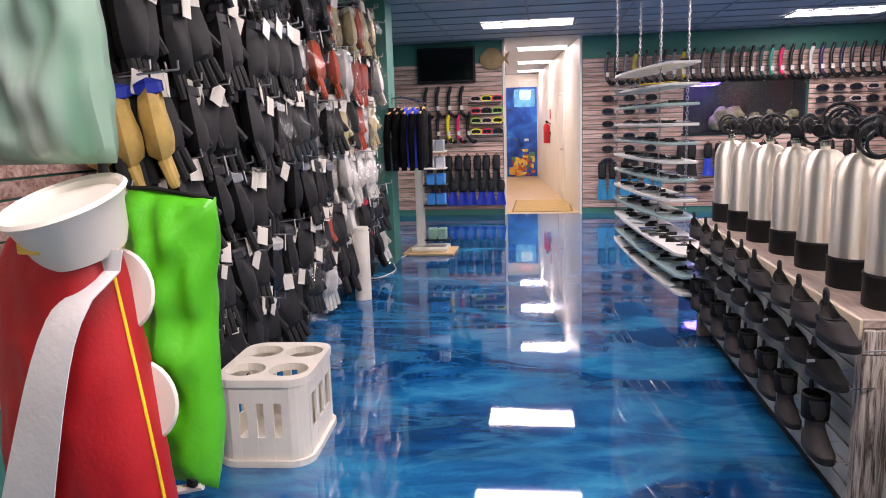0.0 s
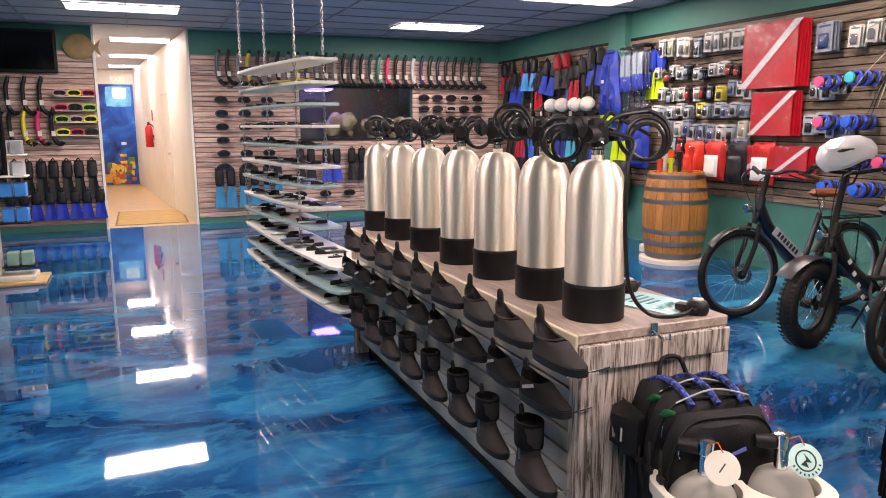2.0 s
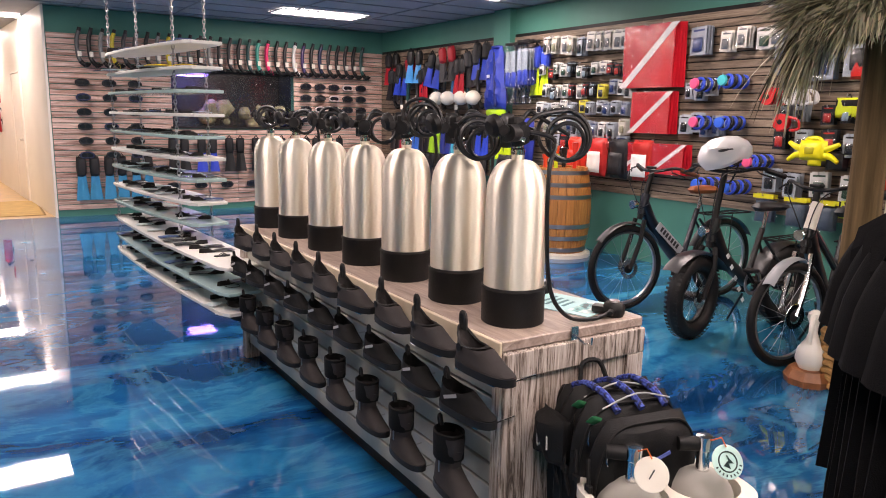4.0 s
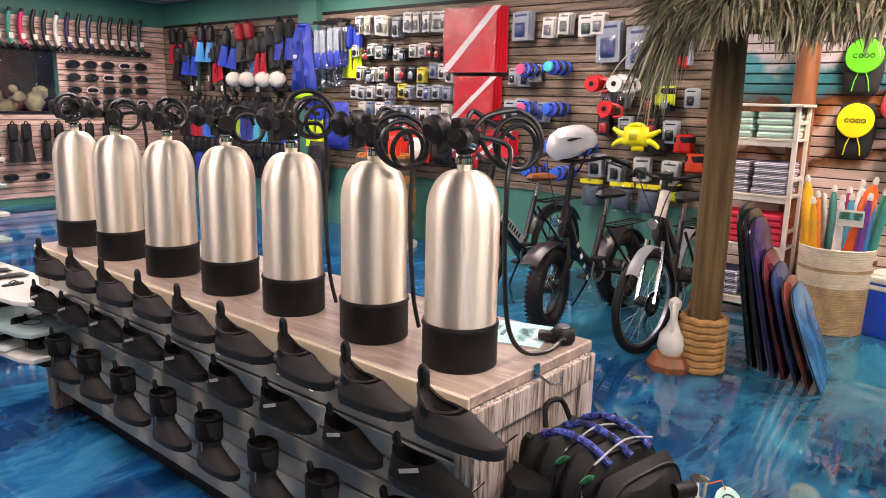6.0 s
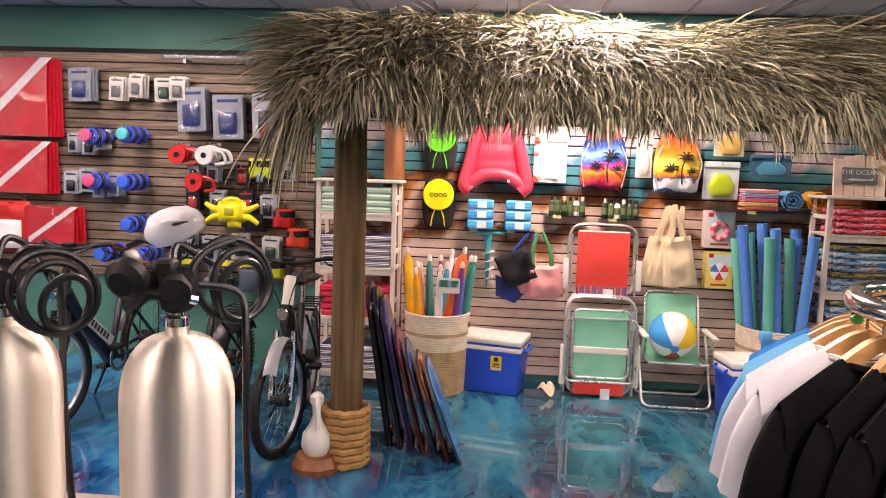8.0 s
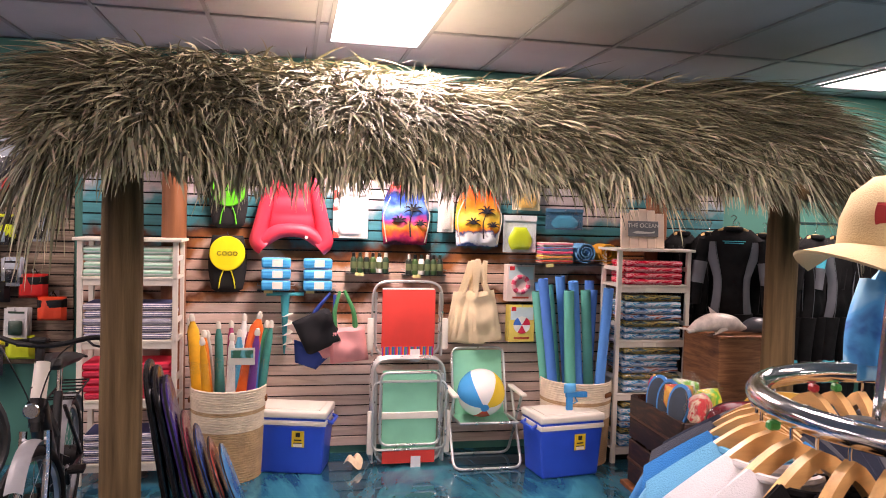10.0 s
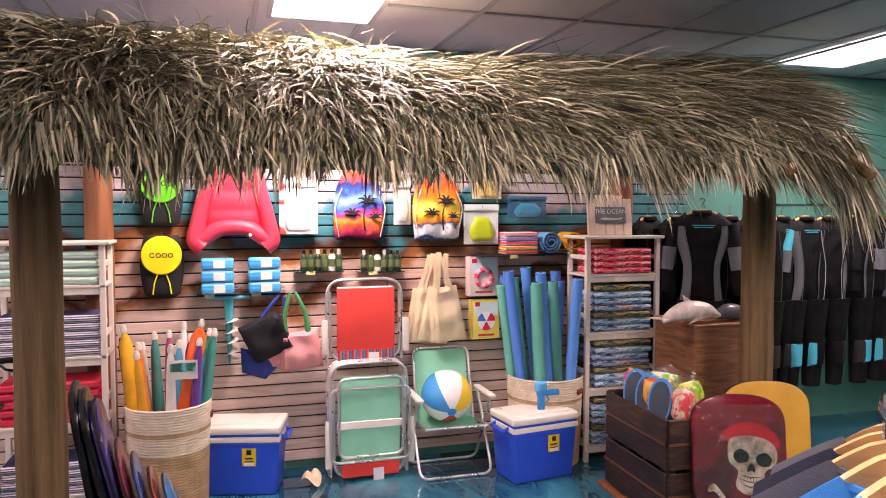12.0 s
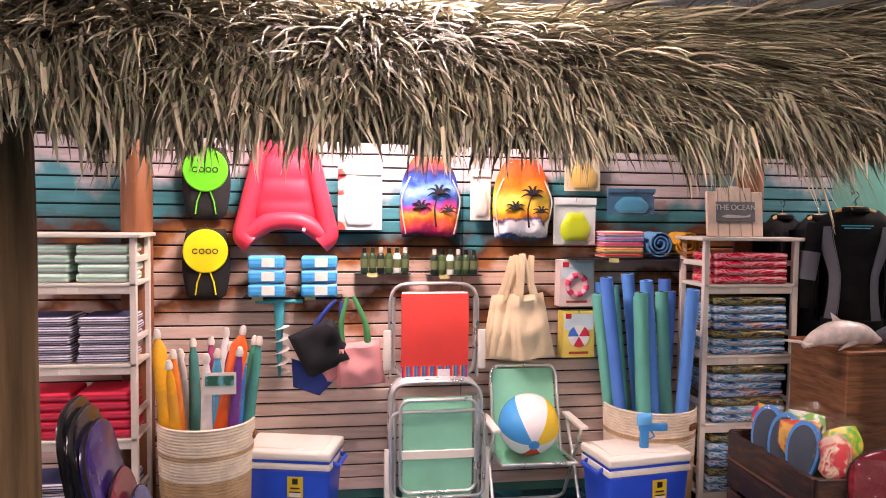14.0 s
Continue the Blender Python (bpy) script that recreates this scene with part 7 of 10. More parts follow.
# ---- the white tank rack, with and without tanks ----
def tank_rack(m, w=0.44, d=0.58, h=0.42):
    t = thing("tank_rack", m, "white moulded plastic scuba tank rack", "tank rack", "white tank racks")
    def outline(e=0.0, r=0.10, n=6):
        pts = []
        for cx, cy, a0 in ((w / 2 - r, d / 2 - r, 0), (-w / 2 + r, d / 2 - r, 90), (-w / 2 + r, -d / 2 + r, 180), (w / 2 - r, -d / 2 + r, 270)):
            for k in range(n + 1):
                a = radians(a0 + 90 * k / n)
                pts.append((cx + (r + e) * math.cos(a), cy + (r + e) * math.sin(a)))
        return pts
    def plate(z, th, holes, e, name):
        b = bmesh.new()
        loops = [[b.verts.new((x, y, z)) for x, y in outline(e)]]
        es = [b.edges.new((loops[0][i], loops[0][(i + 1) % len(loops[0])])) for i in range(len(loops[0]))]
        for hx, hy, hr in holes:
            lp = [b.verts.new((hx + hr * math.cos(2 * math.pi * i / 24), hy + hr * math.sin(2 * math.pi * i / 24), z)) for i in range(24)]
            es += [b.edges.new((lp[i], lp[(i + 1) % 24])) for i in range(24)]
        bmesh.ops.triangle_fill(b, use_beauty=True, use_dissolve=False, edges=es)
        r = bmesh.ops.extrude_face_region(b, geom=b.faces[:])
        bmesh.ops.translate(b, vec=(0, 0, th), verts=[v for v in r["geom"] if isinstance(v, bmesh.types.BMVert)])
        part(name, b, M_WPLASTIC, t)
    holes = [(-w * 0.0, -d * 0.245, 0.108), (0, d * 0.245, 0.108)] if w < 0.40 else [(-w * 0.235, -d * 0.24, 0.093), (w * 0.235, -d * 0.24, 0.093), (-w * 0.235, d * 0.24, 0.093), (w * 0.235, d * 0.24, 0.093)]
    plate(h - 0.035, 0.035, holes, 0.004, "top_plate")
    plate(0.0, 0.03, [], 0.012, "base_plate")
    o = outline(-0.006)
    n = len(o)
    seglen = 0
    wall_parts = []
    for i in range(n):
        a, c = Vector((*o[i], 0)), Vector((*o[(i + 1) % n], 0))
        L = (c - a).length
        if L < 0.12:
            b = bmesh.new()
            nrm = (c - a).cross(Vector((0, 0, 1))).normalized() * 0.012
            vs = [b.verts.new(p + Vector((0, 0, z))) for z in (0.028, h - 0.033) for p in (a, c, c - nrm, a - nrm)]
            for f in ((0, 1, 5, 4), (1, 2, 6, 5), (2, 3, 7, 6), (3, 0, 4, 7)):
                b.faces.new([vs[k] for k in f])
            wall_parts.append(b)
        else:
            k = 3
            for j in range(k + 1):
                f0 = j / k
                p = a.lerp(c, f0)
                wd = 0.045 if 0 < j < k else 0.04
                bx = box(wd, 0.012, h - 0.06, (0, 0, 0.028))
                ang = math.atan2((c - a).y, (c - a).x)
                bx.transform(Matrix.Translation(p + (c - a).cross(Vector((0, 0, 1))).normalized() * -0.006) @ pose(0, 0, 0, 0, 0, math.degrees(ang)))
                wall_parts.append(bx)
            bx = box(L, 0.012, 0.11, (0, 0, 0.028))
            ang = math.atan2((c - a).y, (c - a).x)
            bx.transform(Matrix.Translation((a + c) / 2 + (c - a).cross(Vector((0, 0, 1))).normalized() * -0.007) @ pose(0, 0, 0, 0, 0, math.degrees(ang)))
            wall_parts.append(bx)
            bx = box(L, 0.012, 0.08, (0, 0, h - 0.115))
            bx.transform(Matrix.Translation((a + c) / 2 + (c - a).cross(Vector((0, 0, 1))).normalized() * -0.007) @ pose(0, 0, 0, 0, 0, math.degrees(ang)))
            wall_parts.append(bx)
    for b in wall_parts:
        part("side_panel", b, M_WPLASTIC, t)
    return t


tank_rack(pose(-1.10, 3.56, 0, 0, 0, 3))
tank_rack(pose(1.585, 2.43, 0.0, 0, 0, 76), 0.29, 0.49, 0.47)
for k, (dx, dy) in enumerate(((-0.114, 0.028), (0.114, -0.028))):
    t = thing("scuba_tank", pose(1.585 + dx, 2.43 + dy, 0.032, 0, 0, -44 + 12 * k), "grey painted scuba tank standing in white rack", "scuba tank", "tanks in the white rack")
    R = 0.098
    prof = [(0.0, 0.0), (R, 0.0), (R, 0.38)] + [(R * (0.2 + 0.8 * math.cos(a)), 0.38 + 0.10 * math.sin(a)) for a in [math.pi / 2 * i / 8 for i in range(1, 9)]] + [(0.0, 0.48)]
    part("cylinder", lathe(prof, 32), surf("grey_tank_paint", rgb("a5a29a"), 0.42, vary=0.05, bump=0.05), t, "smooth grey cylinder", True)
    v = lathe([(0, 0.475), (0.02, 0.475), (0.018, 0.54), (0.024, 0.545), (0.024, 0.585), (0, 0.59)], 14)
    part("valve", v, M_CHROME, t, "brass and chrome valve", True)
    part("knob", rod((-0.02, 0, 0.56), (-0.075, 0, 0.56), 0.022, 0.02, 12), M_RUBBER, t, "black knob", True)
    disc = lathe([(0, 0), (0.047, 0), (0.048, 0.0015), (0.047, 0.003), (0, 0.003)], 28, m=pose(0.045, -0.062, 0.535, 58, 0, 12))
    part("round_tag", disc, M_WPLASTIC if k == 0 else paint("bfe3da", 0.3), t, "round printed tag")
    D = pose(0.045, -0.062, 0.535, 58, 0, 12)
    if k:
        dark = paint("14302c", 0.4)
        part("tag_print", tube([(0.028 * math.cos(a), 0.028 * math.sin(a), 0.0035) for a in [2 * math.pi * i / 24 for i in range(24)]], 0.0022, 5, closed=True), dark, t, "printed ring", True, D)
        part("tag_print", prism([(-0.016, 0.010), (0.004, 0.020), (0.0, 0.004), (0.016, 0.006), (-0.002, -0.020), (0.002, -0.004)], 0.001, m=pose(0, 0, 0.0038, 90)), dark, t, "printed swirl", False, D)
        for q in range(9):
            a = radians(200 + 17.5 * q)
            part("tag_print", box(0.004, 0.007, 0.001, (0, 0, 0)), dark, t, "printed bar", False, D @ pose(0.039 * math.cos(a), 0.039 * math.sin(a), 0.003, 0, 0, math.degrees(a) - 90))
    else:
        part("tag_print", box(0.004, 0.03, 0.001, (0, 0, 0)), paint("4a4a48", 0.5), t, "printed mark", False, D @ pose(0, 0, 0.003, 0, 0, -35))
    part("cord", tube([(0.0, -0.01, 0.57), (0.03, -0.045, 0.60), (0.045, -0.045, 0.572)], 0.002, 5), paint("e0662a", 0.6), t, "orange cord")


def backpack(m):
    t = thing("backpack", m, "black dive backpack with blue and green bungee cords", "backpack")
    nylon = surf("black_nylon", rgb("0b0b0c"), 0.65, vary=0.25, scale=9, bump=0.6, fine=260, spec=0.3)
    for k, (y, half, h, d) in enumerate(((0.105, 0.170, 0.43, 0.10), (0.035, 0.190, 0.45, 0.12), (-0.050, 0.192, 0.44, 0.12), (-0.135, 0.185, 0.41, 0.13))):
        part(("back_panel", "compartment", "compartment", "front_panel")[k], puffy(lambda v: half * (1 - 0.30 * max(0.0, v - 0.62) ** 2 / 0.145), h, d, n=14, m=16, wrinkle=0.035), nylon, t, "", True, pose(0, y, 0))
        if k:
            part("zip", tube([(-half * 0.97, y - 0.035, 0.06), (-half * 0.97, y - 0.035, h * 0.62), (-half * 0.66, y - 0.035, h * 0.93), (0.0, y - 0.035, h * 0.975), (half * 0.66, y - 0.035, h * 0.93), (half * 0.97, y - 0.035, h * 0.62)], 0.0045, 6, smooth_steps=4), M_RUBBER, t, "black zip", True)
            part("zip_pull", tube([(-half * 0.80, y - 0.04, h * 0.84), (-half * 0.86, y - 0.05, h * 0.76), (-half * 0.84, y - 0.05, h * 0.72)], 0.0022, 5), M_CHROME, t, "small metal zip pull", True)
    for k in range(4):
        y = 0.06 - 0.065 * k
        part("side_strap", tube([(-0.186, y, 0.30), (-0.200, y - 0.03, 0.23), (-0.196, y - 0.055, 0.15)], 0.006, 6, smooth_steps=3), nylon, t, "compression strap", True)
        part("buckle", box(0.014, 0.030, 0.024, (-0.200, y - 0.03, 0.215), 0.004), M_RUBBER, t, "plastic buckle")
    part("side_pocket", puffy(lambda v: 0.075, 0.15, 0.09, n=8, m=8, wrinkle=0.04), nylon, t, "bulging side pocket", True, pose(-0.195, 0.045, 0.22, 0, 0, 82))
    part("bungee", tube([(-0.225, 0.09, 0.30), (-0.245, 0.05, 0.27), (-0.235, 0.02, 0.32), (-0.25, -0.01, 0.28)], 0.003, 6, smooth_steps=4), paint("9a9c98", 0.6), t, "grey draw cord", True)
    for s_ in (-1, 1):
        part("strap", tube([(s_ * 0.09, 0.15, 0.40), (s_ * 0.10, 0.172, 0.33), (s_ * 0.12, 0.165, 0.15), (s_ * 0.14, 0.13, 0.05)], 0.014, 8, smooth_steps=4), nylon, t, "padded strap", True)
    blue = picture("blue_webbing", [(0.40, rgb("0d1638")), (0.52, rgb("2a3f96")), (0.66, rgb("5a70c8"))], 60.0, 0.7)
    for x in (-0.085, 0.0, 0.085):
        part("webbing", tube([(x - 0.01, 0.10, 0.425), (x, 0.035, 0.452), (x + 0.005, -0.05, 0.446), (x + 0.01, -0.11, 0.415)], lambda f: 0.011, 8, smooth_steps=4), blue, t, "blue patterned webbing", True)
    for y in (0.0, -0.095):
        part("top_cord", tube([(-0.12, y, 0.425), (0.0, y, 0.458), (0.12, y, 0.43)], 0.0028, 6, smooth_steps=4), paint("a8aaa8", 0.5), t, "pale cord", True)
    for x, y, z in ((-0.145, 0.03, 0.395), (-0.15, -0.055, 0.38)):
        part("green_patch", pillow(0.07, 0.035, 0.014, m=pose(x, y - 0.03, z, 40, 25, 20)), paint("1f7a4a", 0.7), t, "green lining patch", True)
    part("handle", tube([(-0.05, 0.13, 0.42), (-0.03, 0.15, 0.475), (0.03, 0.15, 0.475), (0.05, 0.13, 0.42)], 0.008, 8, smooth_steps=3), nylon, t, "", True)
    part("badge", box(0.055, 0.003, 0.010, (0.02, -0.203, 0.30), rot=pose(0, 0, 0, 0, -18).to_3x3().to_4x4()), paint("5a6ab8", 0.6), t, "small blue badge")


backpack(pose(1.60, 2.655, 0.255, 0, 0, -10))
bh = thing("wire_hook", pose(1.58, 2.838, 0.80), "chrome hook screwed to the table end", "hook")
part("wire", tube([(0, 0.0, 0.02), (0, -0.05, 0.0), (0, -0.08, 0.01), (0, -0.08, 0.03)], 0.004, 6), M_CHROME, bh)
part("plate", box(0.03, 0.006, 0.05, (0, 0, -0.005)), M_CHROME, bh)

# ---- goods on the hanging shelf ----
random.seed(11)
def sandal(col, lab):
    t = thing("sandal", pose(0, 0, 0), lab, "sandal", "sandals on the hanging shelf")
    c = paint(col, 0.6, vary=0.15)
    out = [(0.13 * math.cos(a), 0.045 * math.sin(a) * (1 + 0.25 * math.cos(a))) for a in [2 * math.pi * i / 20 for i in range(20)]]
    b = prism(out, 0.022)
    b.transform(pose(0, 0, 0.011, 90))
    part("sole", b, c, t, "foam sole", False)
    for s in (-1, 1):
        part("strap", tube([(0.07, 0, 0.022), (0.03, s * 0.03, 0.05), (-0.03, s * 0.045, 0.024)], lambda f: 0.007, 8, smooth_steps=4), M_RUBBER, t, "strap", True)
    return t


def shelf_fin(col, lab):
    t = thing("swim_fin", pose(0, 0, 0), lab, "swim fin", "fins on the hanging shelf")
    part("blade", sheet(lambda u, v: (0.02 + 0.34 * u, (v - 0.5) * (0.13 + 0.09 * u), 0.012 + 0.012 * math.sin(3 * u) + 0.006 * abs(2 * v - 1)), 8, 6, 0.008), paint(col, 0.35, vary=0.15), t, "moulded blade", True)
    b = boot_mesh(0.085)
    part("foot_pocket", b, M_RUBBER, t, "rubber foot pocket", True, pose(-0.08, 0, -0.016))
    return t


protos = [shelf_fin("8fa3a8", "grey rubber swim fin on shelf"), shelf_fin("1d2024", "black rubber swim fin on shelf"), shelf_fin("2b4f86", "blue rubber swim fin on shelf"), shelf_fin("c4d0d0", "clear pale swim fin on shelf"), sandal("2a2c30", "dark foam sandal on shelf"), shelf_fin("f2d21f", "yellow swim fin on shelf")]
used = set()
for li, z in enumerate(SHELF_Z):
    along = 0.16
    k = 0
    reach = shelf_tier(li)[0] - 0.12
    while along < reach:
        p = (2 if li == 0 else 5 if (li == 1 and along > 1.25) else random.choice((0, 1, 1, 2, 3, 4, 1, 1)))
        if (li + k) % 9 != 5:
            x, y = on_tier(li, along, 0.13 + random.uniform(-0.02, 0.02))
            turn = random.choice((180, 0)) + random.uniform(-25, 25)
            m = pose(x, y, z, 0, 0, turn) @ Matrix.Scale(0.62, 4)
            if p not in used:
                used.add(p)
                protos[p].matrix_basis = m
            else:
                copy_thing(protos[p], m)
        along += 0.165 if p != 4 else 0.12
        k += 1

# ---- bicycles ----
def bicycle(m, wr, tyre, base, frame_col, fender_col, label, steer=0.0, saddle_col="1a1a1c", fold=False):
    """An electric bicycle that points along -x, front hub at the origin's ground point."""
    t = thing("bicycle", m, label, "bicycle", "electric bicycles parked by the wall")
    fr = surf("bike_" + frame_col, rgb(frame_col), 0.3, vary=0.1, bump=0.03, coat=0.3)
    blk = M_RUBBER
    hubs = [(0.0, steer), (base, 0.0)]
    wheels = []
    for hx, st in hubs:
        W = pose(hx, 0, wr, 0, 0, st)
        rim_r = wr - tyre
        ty = lathe([(rim_r + tyre * 0.5 + tyre * 0.5 * math.cos(a), tyre * 0.5 * math.sin(a)) for a in [2 * math.pi * i / 10 for i in range(11)]], 44, m=pose(0, 0, 0, 90))
        w = part("wheel", ty, blk, t, "black tyre", True, W)
        if tyre > 0.08:
            kn = None
            n = 56
            b = bmesh.new()
            for k in range(n):
                a = 2 * math.pi * k / n
                for s in (-0.3, 0.3):
                    bx = box(0.016, tyre * 0.24, 0.003, (0, s * tyre, 0))
                    bx.transform(pose(0, 0, 0, 0, math.degrees(a), 0) @ pose(0, 0, rim_r + tyre * (0.965 if s else 1), 0, 0, 0))
                    b = join(b, bx)
            tagged(part("tread", b, blk, w), "knobbly tread blocks", kind="stuff")
        part("rim", lathe([(rim_r - 0.012, -0.012), (rim_r + 0.004, -0.014), (rim_r + 0.004, 0.014), (rim_r - 0.012, 0.012), (rim_r - 0.012, -0.012)], 40, m=pose(0, 0, 0, 90)), M_WIRE if wr > 0.3 else blk, w, "rim", True)
        sp = None
        for k in range(18):
            a = 2 * math.pi * k / 18
            sp = rod((0.03 * math.cos(a + 0.5), 0.02 * (1 if k % 2 else -1), 0.03 * math.sin(a + 0.5)), (rim_r * math.cos(a), 0, rim_r * math.sin(a)), 0.0014, 0.0014, 4, sp)
        part("spokes", sp, M_WIRE, w, "thin spokes")
        part("hub", rod((0, -0.05, 0), (0, 0.05, 0), 0.035 if hx == 0 else 0.06, None, 14), blk, w, "", True)
        part("brake_disc", lathe([(0.045, -0.001), (0.08, -0.001), (0.08, 0.001), (0.045, 0.001), (0.045, -0.001)], 24, m=pose(0, -0.055, 0, 90)), M_CHROME, w, "steel brake disc")
    hz = wr + 0.50 if not fold else wr + 0.60            # head of the fork
    hx = 0.22
    F = pose(0, 0, 0)
    for s in (-1, 1):
        part("fork_leg", tube([(0.0, s * (tyre * 0.5 + 0.03), wr), (0.09, s * (tyre * 0.5 + 0.03), wr + 0.22), (0.125, s * 0.05, wr + wr * 0.95 + 0.06)], 0.018, 8), blk if fender_col != "8f9194" else M_CHROME, t, "fork leg", True)
    top = wr + wr + 0.06
    part("steerer", rod((0.12, 0, top - 0.02), (hx, 0, hz + 0.26), 0.022, 0.02, 10), blk, t, "", True)
    part("head_tube", rod((0.135, 0, top + 0.02), (0.175, 0, top + 0.18), 0.034, 0.034, 12), fr, t, "", True)
    bb = (base * 0.56, wr - 0.02 if wr > 0.3 else wr + 0.06)
    part("down_tube", tube([(0.155, 0, top + 0.10), (0.30, 0, top - 0.12), (bb[0], 0, bb[1])], 0.048, 12, smooth_steps=3), fr, t, "thick battery down tube", True)
    if not fold and fender_col == "17181a":
        a, c = Vector((0.27, 0, top - 0.07)), Vector((bb[0] - 0.05, 0, bb[1] + 0.12))
        slant = math.degrees(math.atan2(c.x - a.x, a.z - c.z))
        part("battery_panel", box(0.072, 0.008, (c - a).length, (0, 0, 0), 0.003), paint("b9bcbf", 0.3), t, "pale grey battery panel", False, pose(c.x, -0.050, c.z, 0, -slant, 0))
        for k in range(7):
            q = c.lerp(a, 0.18 + 0.105 * k)
            part("panel_mark", box(0.040, 0.003, 0.022), paint("26282c", 0.4), t, "dark letter-like bar", False, pose(q.x, -0.0565, q.z, 0, -slant, 0))
    if not fold and fender_col != "17181a":
        part("top_tube", tube([(0.17, 0, top + 0.16), (0.40, 0, top - 0.02), (base * 0.66, 0, wr + 0.20)], 0.022, 8, smooth_steps=3), fr, t, "", True)
    part("seat_tube", rod((bb[0], 0, bb[1]), (base * 0.70, 0, wr + 0.44), 0.024, 0.022, 10), fr, t, "", True)
    part("seat_post", rod((base * 0.70, 0, wr + 0.40), (base * 0.735, 0, wr + 0.58), 0.014, 0.014, 10), M_CHROME, t, "", True)
    part("saddle", puffy(lambda v: 0.035 + 0.085 * v ** 2, 0.26, 0.07, n=10, m=10), paint(saddle_col, 0.5), t, "padded saddle", True, pose(base * 0.735 - 0.14, 0, wr + 0.60, 0, 90, 0) @ pose(0, 0, 0, 0, 0, 90))
    for s in (-1, 1):
        part("stay", tube([(base * 0.70, s * 0.03, wr + 0.36), (base, s * (tyre * 0.5 + 0.045), wr)], 0.011, 8), fr, t, "", True)
        part("chain_stay", tube([(bb[0], s * 0.05, bb[1]), (base, s * (tyre * 0.5 + 0.045), wr)], 0.013, 8), fr, t, "", True)
        part("crank", rod((bb[0], s * 0.07, bb[1]), (bb[0] + s * 0.12, s * 0.085, bb[1] - s * 0.11), 0.012, 0.01, 8), blk, t, "", True)
        part("pedal", box(0.09, 0.08, 0.022, (bb[0] + s * 0.12, s * 0.13, bb[1] - s * 0.11 - 0.01), 0.005), blk, t, "pedal")
    part("chainring", lathe([(0.07, -0.003), (0.095, -0.003), (0.095, 0.003), (0.07, 0.003), (0.07, -0.003)], 28, m=pose(bb[0], -0.062, bb[1], 90)), M_WIRE, t, "", True)
    bz = hz + 0.27
    hb = [(hx + 0.16, -0.34, bz - 0.02), (hx + 0.04, -0.24, bz + 0.03), (hx - 0.01, -0.08, bz), (hx - 0.01, 0.08, bz), (hx + 0.04, 0.24, bz + 0.03), (hx + 0.16, 0.34, bz - 0.02)]
    S = Matrix.Translation((hx, 0, 0)) @ pose(0, 0, 0, 0, 0, steer) @ Matrix.Translation((-hx, 0, 0))
    part("handlebar", tube(hb, 0.0125, 8, smooth_steps=4), blk, t, "swept handlebar", True, S)
    for s in (-1, 1):
        part("grip", rod((hx + 0.06, s * 0.26, bz + 0.02), (hx + 0.165, s * 0.345, bz - 0.022), 0.018, 0.018, 10), paint("6a3a1c", 0.6) if saddle_col != "1a1a1c" else blk, t, "grip", True, S)
        part("brake_lever", tube([(hx + 0.02, s * 0.21, bz + 0.02), (hx - 0.01, s * 0.25, bz + 0.0), (hx + 0.05, s * 0.33, bz - 0.03)], 0.006, 6), blk, t, "", True, S)
        part("cable", tube([(hx, s * 0.18, bz + 0.02), (hx - 0.16, s * 0.10, bz - 0.04), (hx - 0.12, s * 0.02, top + 0.12), (0.13, s * 0.03, top)], 0.0035, 5, smooth_steps=5), M_HOSE, t, "brake cable", True)
    part("display", box(0.05, 0.08, 0.02, (hx - 0.01, 0.0, bz + 0.012), 0.006), blk, t, "small display", False, S)
    part("headlight", lathe([(0, -0.03), (0.028, -0.03), (0.036, 0.015), (0.03, 0.02), (0, 0.02)], 16, m=pose(0.05, 0, top + 0.10, 0, -90, 0)), M_CHROME, t, "round headlight", True)
    fc = paint(fender_col, 0.3)
    for wx, a0, a1 in ((0.0, 40, 150), (base, 20, 150)):
        f = sheet(lambda u, v: (wx - (wr + 0.025) * math.cos(radians(180 - (a0 + (a1 - a0) * u))) * -1, (v - 0.5) * (tyre + 0.02), wr + (wr + 0.025) * math.sin(radians(a0 + (a1 - a0) * u)) - 0.012 * (2 * v - 1) ** 2), 16, 4, 0.003)
        part("mudguard", f, fc, t, "curved mudguard", True)
    rk = tube([(base * 0.75, -0.07, wr * 2 + 0.05), (base + 0.25, -0.07, wr * 2 + 0.05), (base + 0.25, 0.07, wr * 2 + 0.05), (base * 0.75, 0.07, wr * 2 + 0.05)], 0.006, 6, closed=True)
    for k in range(5):
        x = base * 0.8 + k * 0.09
        rk = rod((x, -0.07, wr * 2 + 0.05), (x, 0.07, wr * 2 + 0.05), 0.005, 0.005, 6, rk)
    for s in (-1, 1):
        rk = rod((base + 0.02, s * 0.07, wr * 2 + 0.05), (base, s * (tyre * 0.5 + 0.05), wr), 0.005, 0.005, 6, rk)
    part("rear_rack", rk, blk, t, "black luggage rack")
    part("kickstand", rod((base * 0.62, 0.06, wr * 0.8), (base * 0.66, 0.20, 0.01), 0.009, 0.009, 8), blk, t, "", True)
    for k in range(5 if fold else 0):
        part("frame_mark", box(0.035, 0.002, 0.03, (0.27 + 0.05 * k, -0.050, top - 0.10 - 0.085 * k), rot=pose(0, 0, 0, 0, 50).to_3x3().to_4x4()), paint("d8d8d8", 0.4), t, "pale letter-like bar")
    return t


